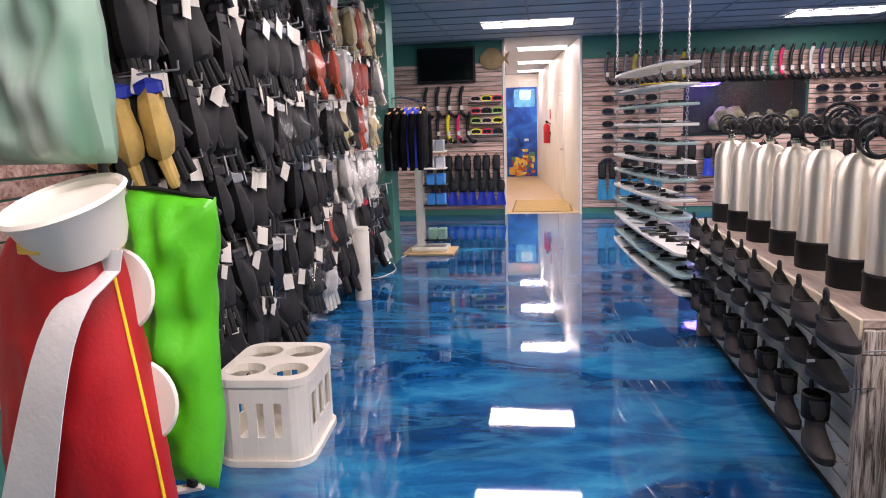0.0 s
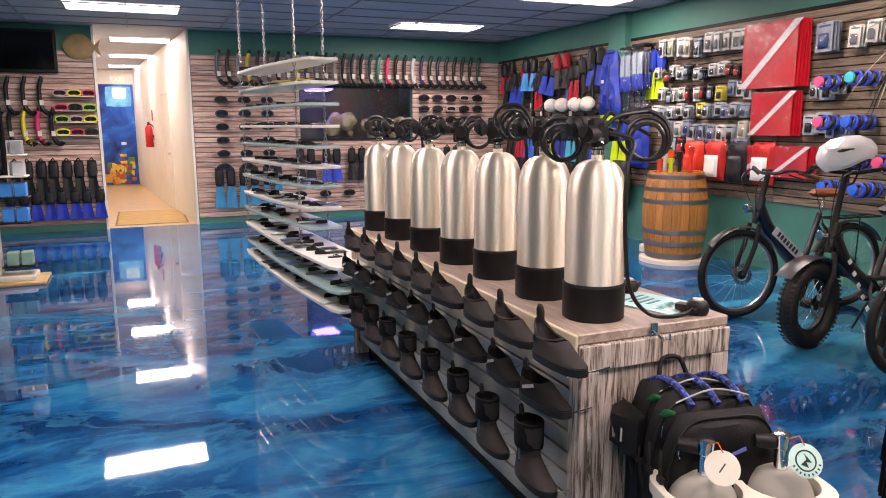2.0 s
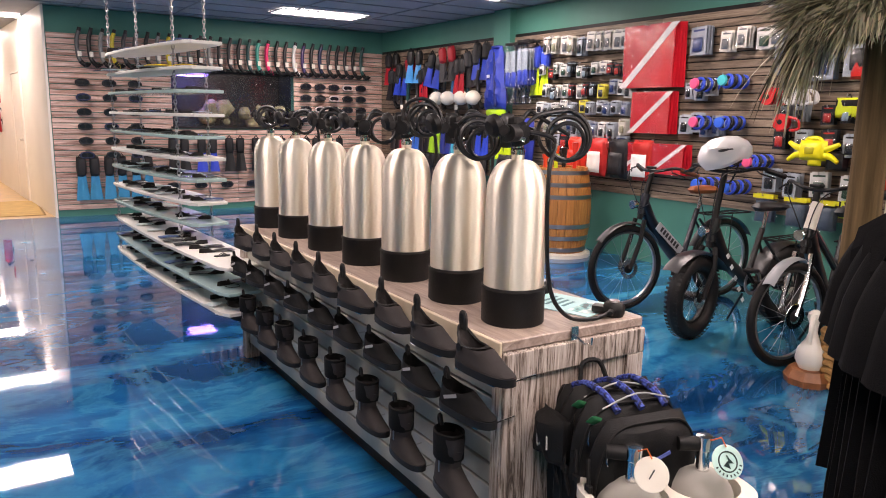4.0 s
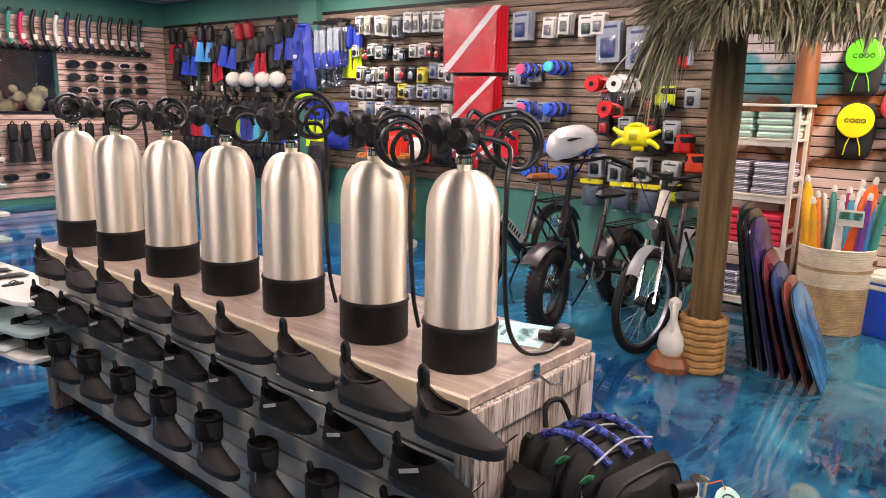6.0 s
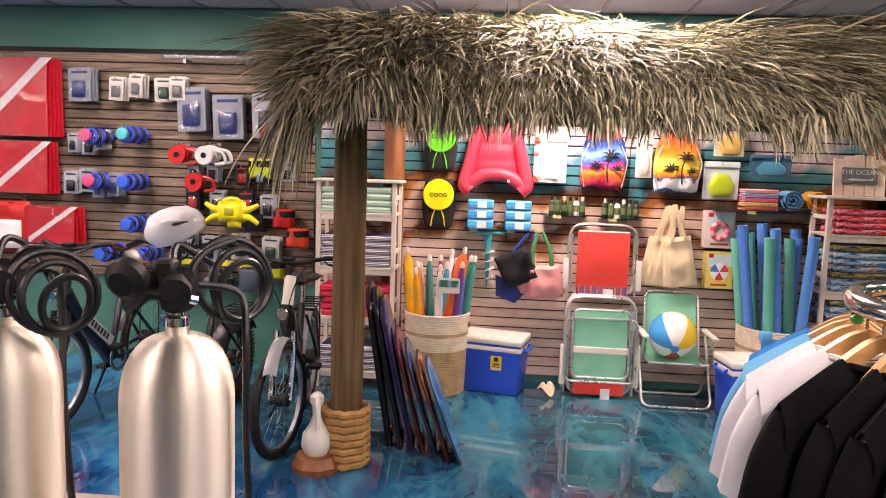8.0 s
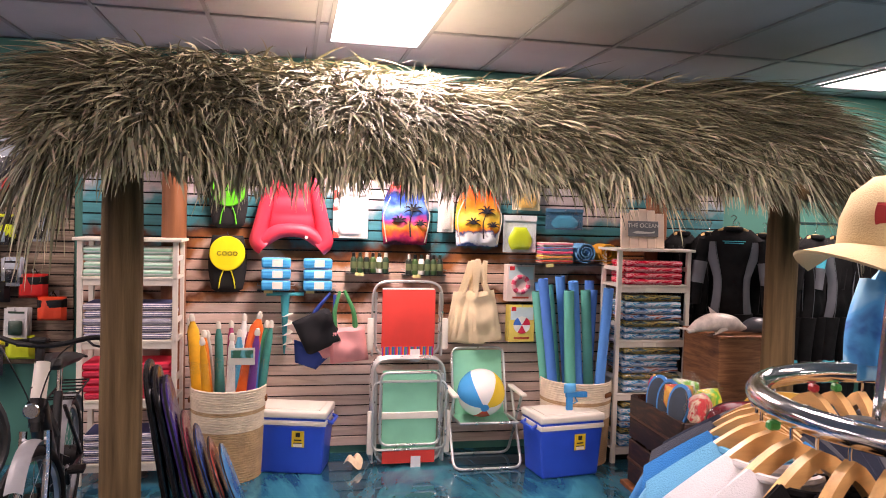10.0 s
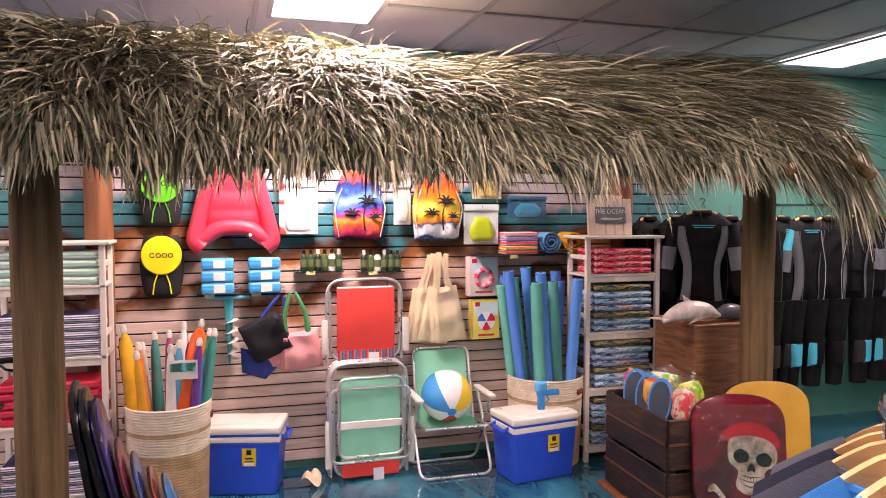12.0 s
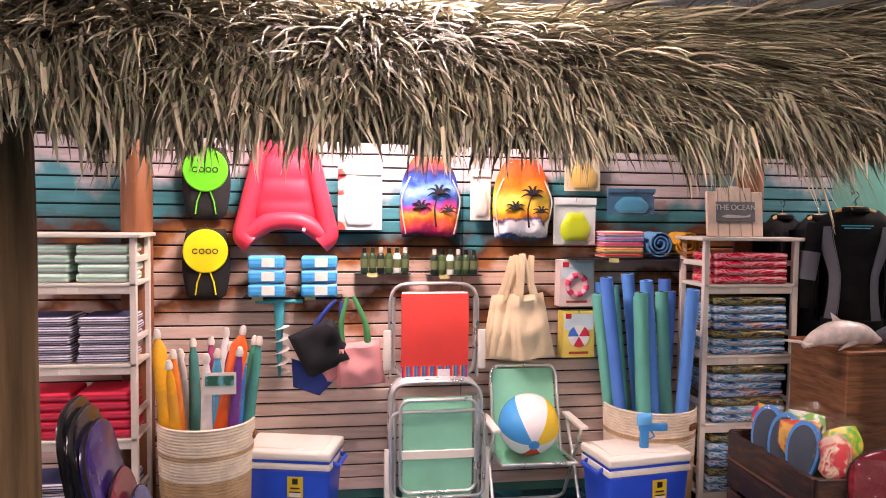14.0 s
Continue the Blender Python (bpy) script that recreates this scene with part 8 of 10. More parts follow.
bicycle(pose(4.26, 5.16, 0, 0, 0, -4), 0.345, 0.055, 1.08, "101724", "17181a", "navy electric city bicycle with tan saddle", -6, "8a4a20")
bicycle(pose(4.12, 4.38, 0, 0, 0, -2), 0.30, 0.115, 0.98, "121315", "141416", "black folding fat-tyre electric bicycle", 12, "1a1a1c", True)
bicycle(pose(4.15, 3.69, 0, 0, 0, 6), 0.335, 0.052, 0.94, "1a1b1e", "8f9194", "black city bicycle with white mudguards", -14)
part("sleeve", rod((4.30, 3.70, 0.86), (4.36, 3.70, 1.02), 0.035, 0.035, 12), M_WPLASTIC, tagged(thing("frame_wrap"), "white foam wrap on bicycle frame", "wrap"), "", True)

# the helmet on the handlebar
he = thing("bike_helmet", pose(4.40, 4.42, 1.225, 8, -10, -38) @ Matrix.Scale(1.12, 4), "glossy white bicycle helmet hung on handlebar", "helmet")
hl = lathe([(0.108, 0.0), (0.125, 0.03), (0.124, 0.07), (0.105, 0.115), (0.06, 0.15), (0, 0.16)], 32)
for v in hl.verts:
    v.co.x *= 1.32
    v.co.z += 0.02 * math.sin(v.co.x * 16) * (v.co.z < 0.08) + 0.006 * math.cos(v.co.y * 70)
part("shell", hl, surf("white_gloss", rgb("e6e6e6"), 0.15, vary=0.03, bump=0.0, coat=0.6), he, "white shell", True)
part("liner", lathe([(0, 0.0), (0.10, 0.0), (0.09, 0.05), (0, 0.06)], 20), M_RUBBER, he, "dark liner", True)
for k in range(5):
    part("vent", pillow(0.10, 0.022, 0.02, m=pose(0.0, 0, 0) @ pose(-0.02 + 0.01 * k, (k - 2) * 0.045, 0.125 - 0.012 * abs(k - 2), 90)), paint("2a2a2c", 0.6), he, "dark vent slot", True)
part("strap", tube([(0.05, -0.10, 0.0), (0.02, -0.06, -0.10), (0.0, 0.0, -0.13), (0.02, 0.06, -0.10), (0.05, 0.10, 0.0)], 0.006, 6, smooth_steps=4), M_RUBBER, he, "", True)

# the pelican statue and rope round the post
pe = lathe([(0, 0), (0.06, 0.0), (0.085, 0.05), (0.075, 0.12), (0.04, 0.17), (0.022, 0.22), (0.025, 0.27), (0.04, 0.30), (0.038, 0.33), (0.015, 0.35), (0, 0.352)], 18)
pe = tube([(-0.03, 0, 0.315), (-0.07, 0, 0.27), (-0.075, 0, 0.16)], lambda f: 0.018 - 0.008 * f, 8, pe, smooth_steps=4)
tagged(part("pelican_statue", pe, surf("white_ceramic", rgb("d9d4ca"), 0.3, vary=0.06), None, "", True, pose(4.02, 3.44, 0.09, 0, 0, 20)), "white pelican statue standing on wood block", "statue")
wb = thing("wood_block", pose(4.02, 3.44, 0), "rough brown driftwood block on floor", "wood block")
part("block", lathe([(0, 0), (0.13, 0), (0.14, 0.04), (0.11, 0.09), (0, 0.09)], 9), M_PINE, wb, "", False)
rp = thing("rope_wrap", pose(4.13, 3.30, 0), "thick manila rope wound round post base", "rope")
for k in range(8):
    r = 0.118
    part("rope_turn", tube([((r + 0.004 * math.sin(14 * a)) * math.cos(a), (r + 0.004 * math.sin(14 * a)) * math.sin(a), 0.024 + 0.042 * k + 0.003 * math.sin(9 * a)) for a in [2 * math.pi * i / 48 for i in range(48)]], 0.023, 8, closed=True), M_ROPE, rp, "", True)

# ---- the barrel ----
ba = thing("wooden_barrel", pose(5.42, 7.28, 0.05), "oak wine barrel with steel hoops on stand", "barrel")
H_B, R0, R1 = 0.93, 0.285, 0.345
oak = plank_print("oak_staves", [(0.3, rgb("8a5426")), (0.5, rgb("b5773a")), (0.7, rgb("cf9652"))], grain=(20, 20, 1.4), random_tint=0.18, rough=0.45)
def barrel_r(z):
    return R0 + (R1 - R0) * math.sin(math.pi * z / H_B) ** 0.8
for k in range(24):
    a0, a1 = 2 * math.pi * k / 24 + 0.006, 2 * math.pi * (k + 1) / 24 - 0.006
    part("stave", sheet(lambda u, v: (barrel_r(v * H_B) * math.cos(a0 + (a1 - a0) * u), barrel_r(v * H_B) * math.sin(a0 + (a1 - a0) * u), v * H_B), 2, 10, -0.02), oak, ba, "oak stave", True)
for z in (0.04, 0.17, 0.30, 0.62, 0.75, 0.88):
    part("hoop", lathe([(barrel_r(z) + 0.001, z - 0.022), (barrel_r(z) + 0.005, z - 0.022), (barrel_r(z) + 0.005, z + 0.022), (barrel_r(z) + 0.001, z + 0.022)], 40), M_WIRE, ba, "steel hoop", True)
part("head", lathe([(0, H_B - 0.02), (R0 - 0.01, H_B - 0.02), (R0 - 0.01, H_B - 0.04)], 30), oak, ba, "barrel head")
part("stand", lathe([(0, -0.05), (0.36, -0.05), (0.36, -0.01), (0.30, 0.0), (0, 0.0)], 32), M_WPLASTIC, ba, "round white base", True)
for k, (dx, dy, c, h) in enumerate(((0.0, 0.1, "e8622a", 0.24), (-0.1, -0.02, "c8e02a", 0.16), (0.1, -0.1, "e03a2a", 0.28), (-0.02, 0.17, "d8d8d4", 0.2), (0.12, 0.1, "1f2224", 0.22), (-0.15, 0.1, "e04a2a", 0.15))):
    t = thing("torch_light", pose(5.42 + dx, 7.28 + dy, 0.965, 0, 0, 40 * k), "bright plastic dive light standing on barrel", "dive light", "dive lights on the barrel")
    part("body", lathe([(0, 0), (0.022, 0), (0.022, h * 0.6), (0.036, h * 0.75), (0.036, h), (0, h)], 14), paint(c, 0.35), t, "", True)
    part("lens", lathe([(0, h), (0.03, h), (0.028, h + 0.004), (0, h + 0.004)], 14), M_CHROME, t)
# white coils beside the barrel
for k in range(7):
    t = thing("white_fender", pose(5.62, 7.86, 0.08 + 0.105 * k), "stacked white foam fishing floats", "float", "stack of white floats")
    part("foam", lathe([(0.03, 0), (0.10, 0.005), (0.12, 0.04), (0.10, 0.095), (0.03, 0.10)], 20), M_WPLASTIC, t, "", True)
sp_ = thing("float_stand", pose(5.62, 7.86, 0), "white floor stand through foam floats", "stand")
part("pole", rod((0, 0, 0), (0, 0, 0.95), 0.015, 0.015, 10), M_WPLASTIC, sp_)
part("base", lathe([(0, 0), (0.16, 0), (0.16, 0.07), (0, 0.08)], 20), M_WPLASTIC, sp_)

# ---- goods on the slatwalls: makers ----
PROTO = {}


def place(key, maker, m, size=1.0):
    """Puts a copy of a kind of goods at m; the first one is built."""
    if key not in PROTO:
        PROTO[key] = maker()
        PROTO[key].matrix_basis = m
        PROTO[key].scale = (size, size, size)
        return PROTO[key]
    return copy_thing(PROTO[key], m)


def peg(t, z, length=0.16):
    h = rod((0, 0.03, z), (0, 0.03 - length, z), 0.003, 0.003, 6)
    h = rod((0, 0.03 - length, z), (0, 0.028 - length, z + 0.022), 0.003, 0.003, 6, h)
    h = box(0.03, 0.006, 0.04, (0, 0.028, z - 0.02), bm=h)
    part("peg", h, M_WIRE, t, "zinc peg")


def card_goods(col, inner, w=0.13, h=0.20, n=3, label="small carded accessories on a wall peg", film=True):
    def make():
        t = thing("carded_goods", pose(0, 0, 0), label, "carded goods", "carded goods on the slatwall")
        for k in range(n):
            y = -0.02 - 0.028 * k
            part("card", box(w, 0.003, h, (0.005 * ((k * 3) % 4 - 1.5), y, -h + 0.004 * (k % 3)), 0.001), paint(col, 0.4), t, "printed card")
            part("item", pillow(w * 0.62, h * 0.5, 0.03, m=pose(0, y - 0.012, -h * 0.88)), paint(inner, 0.35), t, "", True)
            if film:
                part("blister", pillow(w * 0.86, h * 0.66, 0.045, m=pose(0, y - 0.012, -h * 0.96)), M_FILM, t, "clear blister", True)
            part("print_bar", box(w * 0.7, 0.003, h * 0.07, (0, y - 0.002, -h * 0.16)), paint(inner, 0.4), t, "printed bar")
        peg(t, -0.012, 0.05 + 0.028 * n)
        return t
    return make


def tall_pack(col, inner, w=0.16, h=0.34, label="long clear pack on a wall peg"):
    def make():
        t = thing("hanging_pack", pose(0, 0, 0), label, "hanging pack", "hanging packs on the slatwall")
        for k in range(2):
            y = -0.03 - 0.06 * k
            part("pack", puffy(lambda v: w / 2, h, 0.05, n=8, m=8, wrinkle=0.02), M_FILM, t, "clear pouch", True, pose(0, y, -h))
            part("goods", puffy(lambda v: w * 0.41, h * 0.74, 0.045, n=8, m=8, wrinkle=0.02), paint(inner, 0.45), t, "", True, pose(0, y, -h * 0.95))
            part("header", box(w, 0.004, h * 0.14, (0, y - 0.02, -h * 0.14)), paint(col, 0.4), t, "card header")
        peg(t, -0.01, 0.16)
        return t
    return make


def goggle(col, lens="20242a", label="dive mask on a wall peg"):
    def make():
        t = thing("dive_mask", pose(0, 0, 0), label, "dive mask", "dive masks on the wall")
        pts = [(0.085 * math.cos(a), 0.045 * math.sin(a) * (1 - 0.25 * max(0, -math.sin(a)) * (1 - abs(math.cos(a))))) for a in [2 * math.pi * i / 24 for i in range(24)]]
        b = tube([(x, -0.07, z - 0.05) for x, z in pts], 0.012, 8, closed=True)
        part("frame", b, paint(col, 0.35), t, "mask frame", True)
        for s in (-1, 1):
            part("lens", lathe([(0, 0), (0.034, 0), (0.034, 0.004), (0, 0.004)], 16, m=pose(s * 0.040, -0.074, -0.048, 90)), surf("lens_glass", rgb(lens), 0.08, vary=0.0, bump=0.0), t, "dark lens")
        part("skirt", puffy(lambda v: 0.075, 0.08, 0.08, n=8, m=8), M_RUBBER, t, "silicone skirt", True, pose(0, -0.035, -0.09))
        part("strap", tube([(-0.085, -0.06, -0.045), (-0.06, 0.0, -0.03), (0.06, 0.0, -0.03), (0.085, -0.06, -0.045)], 0.008, 6, smooth_steps=3), M_RUBBER, t, "", True)
        return t
    return make


def snorkel(col, label):
    def make():
        t = thing("snorkel", pose(0, 0, 0), label, "snorkel", "snorkels hung along the wall")
        part("tube", tube([(0.03, -0.05, -0.02), (0.0, -0.05, -0.12), (0.0, -0.05, -0.30), (0.03, -0.06, -0.42), (0.10, -0.07, -0.48)], 0.029, 10, smooth_steps=5), paint(col, 0.3, vary=0.15), t, "curved tube", True)
        part("top_valve", rod((0.02, -0.05, -0.05), (0.04, -0.05, 0.03), 0.028, 0.024, 12), paint("17181a", 0.4), t, "black top", True)
        part("corrugated_hose", tube([(0.03, -0.06, -0.42), (0.08, -0.068, -0.47), (0.13, -0.075, -0.46)], lambda f: 0.031 + 0.004 * math.sin(40 * f), 10, smooth_steps=6), M_RUBBER, t, "", True)
        part("mouthpiece", box(0.03, 0.05, 0.03, (0.14, -0.08, -0.475), 0.008), M_RUBBER, t, "", True)
        part("card_tag", box(0.05, 0.003, 0.07, (0.02, -0.085, -0.36)), M_WPLASTIC, t, "white card tag")
        return t
    return make


def fins(col, foot, label, h=0.62):
    def make():
        t = thing("swim_fins", pose(0, 0, 0), label, "swim fins", "pairs of swim fins on the wall")
        for s in (-1, 1):
            part("blade", sheet(lambda u, v: (s * 0.085 + (v - 0.5) * (0.10 + 0.075 * u), -0.04 - 0.012 * abs(2 * v - 1) - 0.02 * u, -h * 0.42 - h * 0.58 * u), 8, 6, 0.008), paint(col, 0.35, vary=0.15), t, "blade", True)
            part("foot_pocket", puffy(lambda v: 0.055 + 0.012 * math.sin(3 * v), h * 0.46, 0.09, n=8, m=8), paint(foot, 0.5), t, "rubber foot pocket", True, pose(s * 0.085, -0.05, -h * 0.47))
            part("strap", tube([(s * 0.085 - 0.045, -0.05, -0.06), (s * 0.085, -0.06, 0.03), (s * 0.085 + 0.045, -0.05, -0.06)], 0.008, 6, smooth_steps=4), M_RUBBER, t, "heel strap", True)
        return t
    return make


def set_bag(col, col2, label, w=0.30, h=0.62):
    def make():
        t = thing("snorkel_set", pose(0, 0, 0), label, "snorkel set", "snorkel sets and bags on the wall")
        part("bag", puffy(lambda v: w / 2 * (0.86 + 0.1 * math.sin(3 * v)), h, 0.14, n=10, m=12, wrinkle=0.04), paint(col, 0.5, vary=0.18), t, "mesh and nylon bag", True, pose(0, -0.10, -h))
        part("front_panel", puffy(lambda v: w * 0.34, h * 0.55, 0.05, n=8, m=8, wrinkle=0.03), paint(col2, 0.5), t, "front panel", True, pose(0, -0.17, -h * 0.9))
        part("header", box(w * 0.7, 0.01, 0.05, (0, -0.09, -0.05), 0.004), M_RUBBER, t)
        peg(t, -0.01, 0.2)
        return t
    return make


def dry_jacket():
    t = thing("dive_jacket", pose(0, 0, 0), "royal blue padded dive jacket with lime hem", "dive jacket")
    blue = surf("royal_nylon", rgb("1c3496"), 0.5, vary=0.18, scale=7, bump=0.4, fine=90)
    part("body", puffy(lambda v: 0.225 - 0.115 * v ** 1.5 + 0.012 * math.sin(9 * v), 0.80, 0.16, n=12, m=16, wrinkle=0.06), blue, t, "padded blue body", True, pose(0, -0.11, -0.82))
    part("fold", tube([(0.05, -0.195, -0.10), (0.08, -0.20, -0.40), (0.10, -0.19, -0.78)], lambda f: 0.012 + 0.006 * f, 8, smooth_steps=4), paint("12205c", 0.55), t, "dark front fold", True)
    part("collar", tube([(0.075 * math.cos(a), -0.11 + 0.05 * math.sin(a), -0.03) for a in [2 * math.pi * i / 14 for i in range(14)]], 0.02, 8, closed=True), blue, t, "", True)
    part("badge", pillow(0.07, 0.045, 0.008, m=pose(-0.05, -0.205, -0.42)), paint("c8d0e0", 0.5), t, "pale badge", True)
    part("hem", puffy(lambda v: 0.21, 0.09, 0.10, n=10, m=6, wrinkle=0.04), paint("a8d81e", 0.45), t, "lime hem", True, pose(0, -0.10, -0.90))
    peg(t, -0.01, 0.2)
    return t


def clear_bag():
    t = thing("snorkel_set", pose(0, 0, 0), "clear zip bag with blue and white fins", "snorkel set", "snorkel sets and bags on the wall")
    for k in range(4):
        y = -0.05 - 0.05 * k
        part("bag", puffy(lambda v: 0.13, 0.74, 0.05, n=8, m=14, wrinkle=0.06), M_FILM, t, "clear plastic bag", True, pose(0.01 * (-1) ** k, y, -0.78))
        part("header", box(0.24, 0.012, 0.035, (0.01 * (-1) ** k, y, -0.05), 0.004), M_RUBBER, t, "dark zip header")
        for s in (-1, 1):
            part("blade", sheet(lambda u, v: (s * 0.055 + (v - 0.5) * (0.07 + 0.03 * u), y - 0.012 * abs(2 * v - 1), -0.12 - 0.26 * u), 6, 4, 0.006), paint("8c99a4", 0.35), t, "pale fin blade", True)
            part("foot_pocket", puffy(lambda v: 0.045, 0.20, 0.05, n=6, m=6), paint("20389c", 0.45), t, "blue foot pocket", True, pose(s * 0.055, y, -0.56))
    peg(t, -0.02, 0.26)
    return t


def dive_flag(label, w=0.66, h=0.62, n=5, skew=1):
    def make():
        t = thing("dive_flag", pose(0, 0, 0), label, "dive flag", "dive flags in clear packs")
        red = surf("red_flag_nylon", rgb("cf1f2c"), 0.35, vary=0.07, scale=7, bump=0.2, coat=0.3)
        for k in range(n):
            y = -0.05 - 0.022 * k
            dx = 0.018 * (n - 1 - k)
            part("flag", sheet(lambda u, v: (dx + (u - 0.5) * w, y + 0.006 * math.sin(5 * u + 3 * v + k), -h * v), 10, 10, 0.004), red, t, "red nylon flag", True)
        y = -0.05 - 0.022 * (n - 1)
        st = sheet(lambda u, v: ((v - 0.5) * w + (u - 0.5) * 0.15 * w, y - 0.005 + 0.006 * math.sin(5 * (v + (u - 0.5) * 0.15) + 3 * (1 - v) + n - 1), -h * (1 - v)), 3, 12, -0.003)
        part("stripe", st, surf("white_flag_nylon", rgb("e9e4e2"), 0.4, vary=0.04, bump=0.2), t, "white diagonal stripe", True)
        part("film", puffy(lambda v: w * 0.51, h * 1.02, 0.02, n=8, m=8, wrinkle=0.03), M_FILM, t, "clear film", True, pose(0, y - 0.012, -h * 1.01))
        peg(t, -0.01, 0.24)
        return t
    return make


def clip_row(c1, c2, n=5):
    """Round coloured flashlights or bracelets strung along one peg."""
    def make():
        t = thing("lanyard_reels", pose(0, 0, 0), "blue and black wrist lanyards strung on peg", "lanyards", "lanyards on the slatwall")
        for k in range(n):
            y = -0.03 - 0.055 * k
            ring = tube([(0.056 * math.cos(a), y + 0.012 * math.sin(a), -0.06 + 0.056 * math.sin(a)) for a in [2 * math.pi * i / 16 for i in range(16)]], 0.012, 8, closed=True)
            part("loop", ring, paint(c1 if k % 2 == 0 else "16171a", 0.5), t, "padded loop", True)
        part("front_disc", lathe([(0, 0), (0.05, 0), (0.044, 0.02), (0, 0.024)], 18, m=pose(0, -0.04 - 0.055 * n, -0.055, 90)), paint(c2, 0.4), t, "bright front", True)
        peg(t, -0.01, 0.1 + 0.05 * n)
        return t
    return make


def on_e(x, y, z):
    return east(W_E - 0.045 - x, y, z)


def on_n(x, z, y=0.0):
    return pose(x, 12.575 - y, z)


def on_w(y, z, x=0.0):
    return pose(W_W + 0.045 + x, y, z, 0, 0, 90)


def yellow_float():
    t = thing("surface_float", pose(0, 0, 0), "bright yellow plastic surface float", "float")
    y = paint("f4ea1a", 0.35, vary=0.06)
    part("body", pillow(0.24, 0.17, 0.13, m=pose(0, -0.08, -0.02), n=12), y, t, "", True)
    for sx, sz in ((-1, 1), (1, 1), (-1, -1), (1, -1)):
        part("arm", tube([(sx * 0.07, -0.08, 0.05 + sz * 0.02), (sx * 0.15, -0.085, 0.055 + sz * 0.035), (sx * 0.215, -0.08, 0.05 + sz * 0.075)], lambda f: 0.034 - 0.018 * f, 10, smooth_steps=4), y, t, "moulded arm", True)
    part("recess", pillow(0.10, 0.07, 0.03, m=pose(0, -0.135, 0.03)), paint("b9b012", 0.45), t, "dull moulded recess", True)
    part("handle", tube([(-0.08, -0.08, 0.10), (-0.05, -0.08, 0.16), (0.05, -0.08, 0.16), (0.08, -0.08, 0.10)], 0.018, 8, smooth_steps=4), y, t, "moulded handle", True)
    part("keel", pillow(0.12, 0.08, 0.06, m=pose(0.02, -0.08, -0.06)), y, t, "", True)
    return t
def white_buoy():
    t = thing("white_buoy", pose(0, 0, 0), "round white inflatable buoy on peg", "buoy", "white buoys")
    part("shell", lathe([(0, -0.10)] + [(0.11 * math.cos(a), 0.10 * math.sin(a)) for a in [-1.4 + 0.2 * i for i in range(15)]] + [(0, 0.10)], 22, m=pose(0, -0.11, -0.02)), M_WPLASTIC, t, "", True)
    peg(t, 0.0, 0.2)
    return t

# ---- east wall, north of the hut ----
random.seed(31)
place("flag_big", dive_flag("large red dive flags with white stripe"), on_e(0, 6.47, 2.45))
place("flag_small", dive_flag("small red dive flags with white stripe", 0.50, 0.42, 4), on_e(0, 6.42, 1.79))
place("flag_low", dive_flag("small red dive flags in clear packs", 0.42, 0.30, 4), on_e(0.02, 6.55, 1.27))
place("flag_low", None, on_e(0.02, 6.15, 1.27))
KIT = [("d8d8d4", "1c1e22"), ("c9c6ba", "8a8a70"), ("1a1d22", "b8322a"), ("8f99a4", "22396e"), ("dcd9d0", "6a6d70"), ("16181c", "8fa4b0"), ("d8cc4a", "20242a"), ("d0d0cc", "2c4a3a"), ("a9b2ba", "101114")]
def cards(y0, y1, z, step, w=0.13, h=0.2, choose=None):
    y = y1
    while y > y0:
        k = random.choice(choose) if choose else random.randrange(len(KIT))
        place(("card", k, w, h), card_goods(*KIT[k], w, h, 4), on_e(0, y + random.uniform(-0.015, 0.015), z + random.uniform(-0.035, 0.03)) @ pose(0, 0, 0, 0, random.uniform(-3, 3), random.uniform(-16, 16)))
        if random.random() < 0.1:
            y -= 0.06
        y -= step + random.uniform(-0.01, 0.02)
cards(6.78, 8.10, 2.44, 0.140, 0.11, 0.20, (0, 1, 4, 4, 8))
cards(6.75, 8.15, 2.12, 0.120, 0.10, 0.13, (2, 4, 7, 8, 5, 0))
cards(6.72, 8.10, 1.90, 0.115, 0.095, 0.15)
cards(6.72, 8.20, 1.70, 0.130, 0.10, 0.14, (3, 4, 8, 0, 6, 8))
cards(6.70, 8.05, 1.50, 0.125, 0.10, 0.17, (0, 3, 4, 8, 1))
cards(6.75, 7.9, 1.34, 0.170, 0.13, 0.20, (3, 2, 8))
cards(5.62, 5.86, 2.38, 0.25, 0.24, 0.26, (3,))
cards(4.95, 5.55, 2.33, 0.16, 0.13, 0.18, (8, 4, 7, 4))
cards(4.25, 4.95, 2.22, 0.26, 0.24, 0.34, (8, 3))
cards(5.70, 5.95, 1.86, 0.12, 0.10, 0.15, (8, 4))
cards(5.55, 5.98, 1.56, 0.12, 0.11, 0.18, (3, 4, 8))
cards(4.2, 5.0, 1.10, 0.20, 0.14, 0.20, (6, 8, 7))
for yy, zz, c in ((5.72, 1.90, "f05a8a"), (5.42, 1.92, "28c0c8"), (5.70, 1.55, "f05a8a"), (5.42, 1.55, "2a6ae0"), (5.40, 1.22, "2a6ae0"), (5.10, 1.22, "f05a8a"), (5.62, 0.98, "2a6ae0"), (5.3, 0.98, "2a6ae0")):
    place(("lan", c), clip_row("2452d8", c), on_e(0, yy, zz))
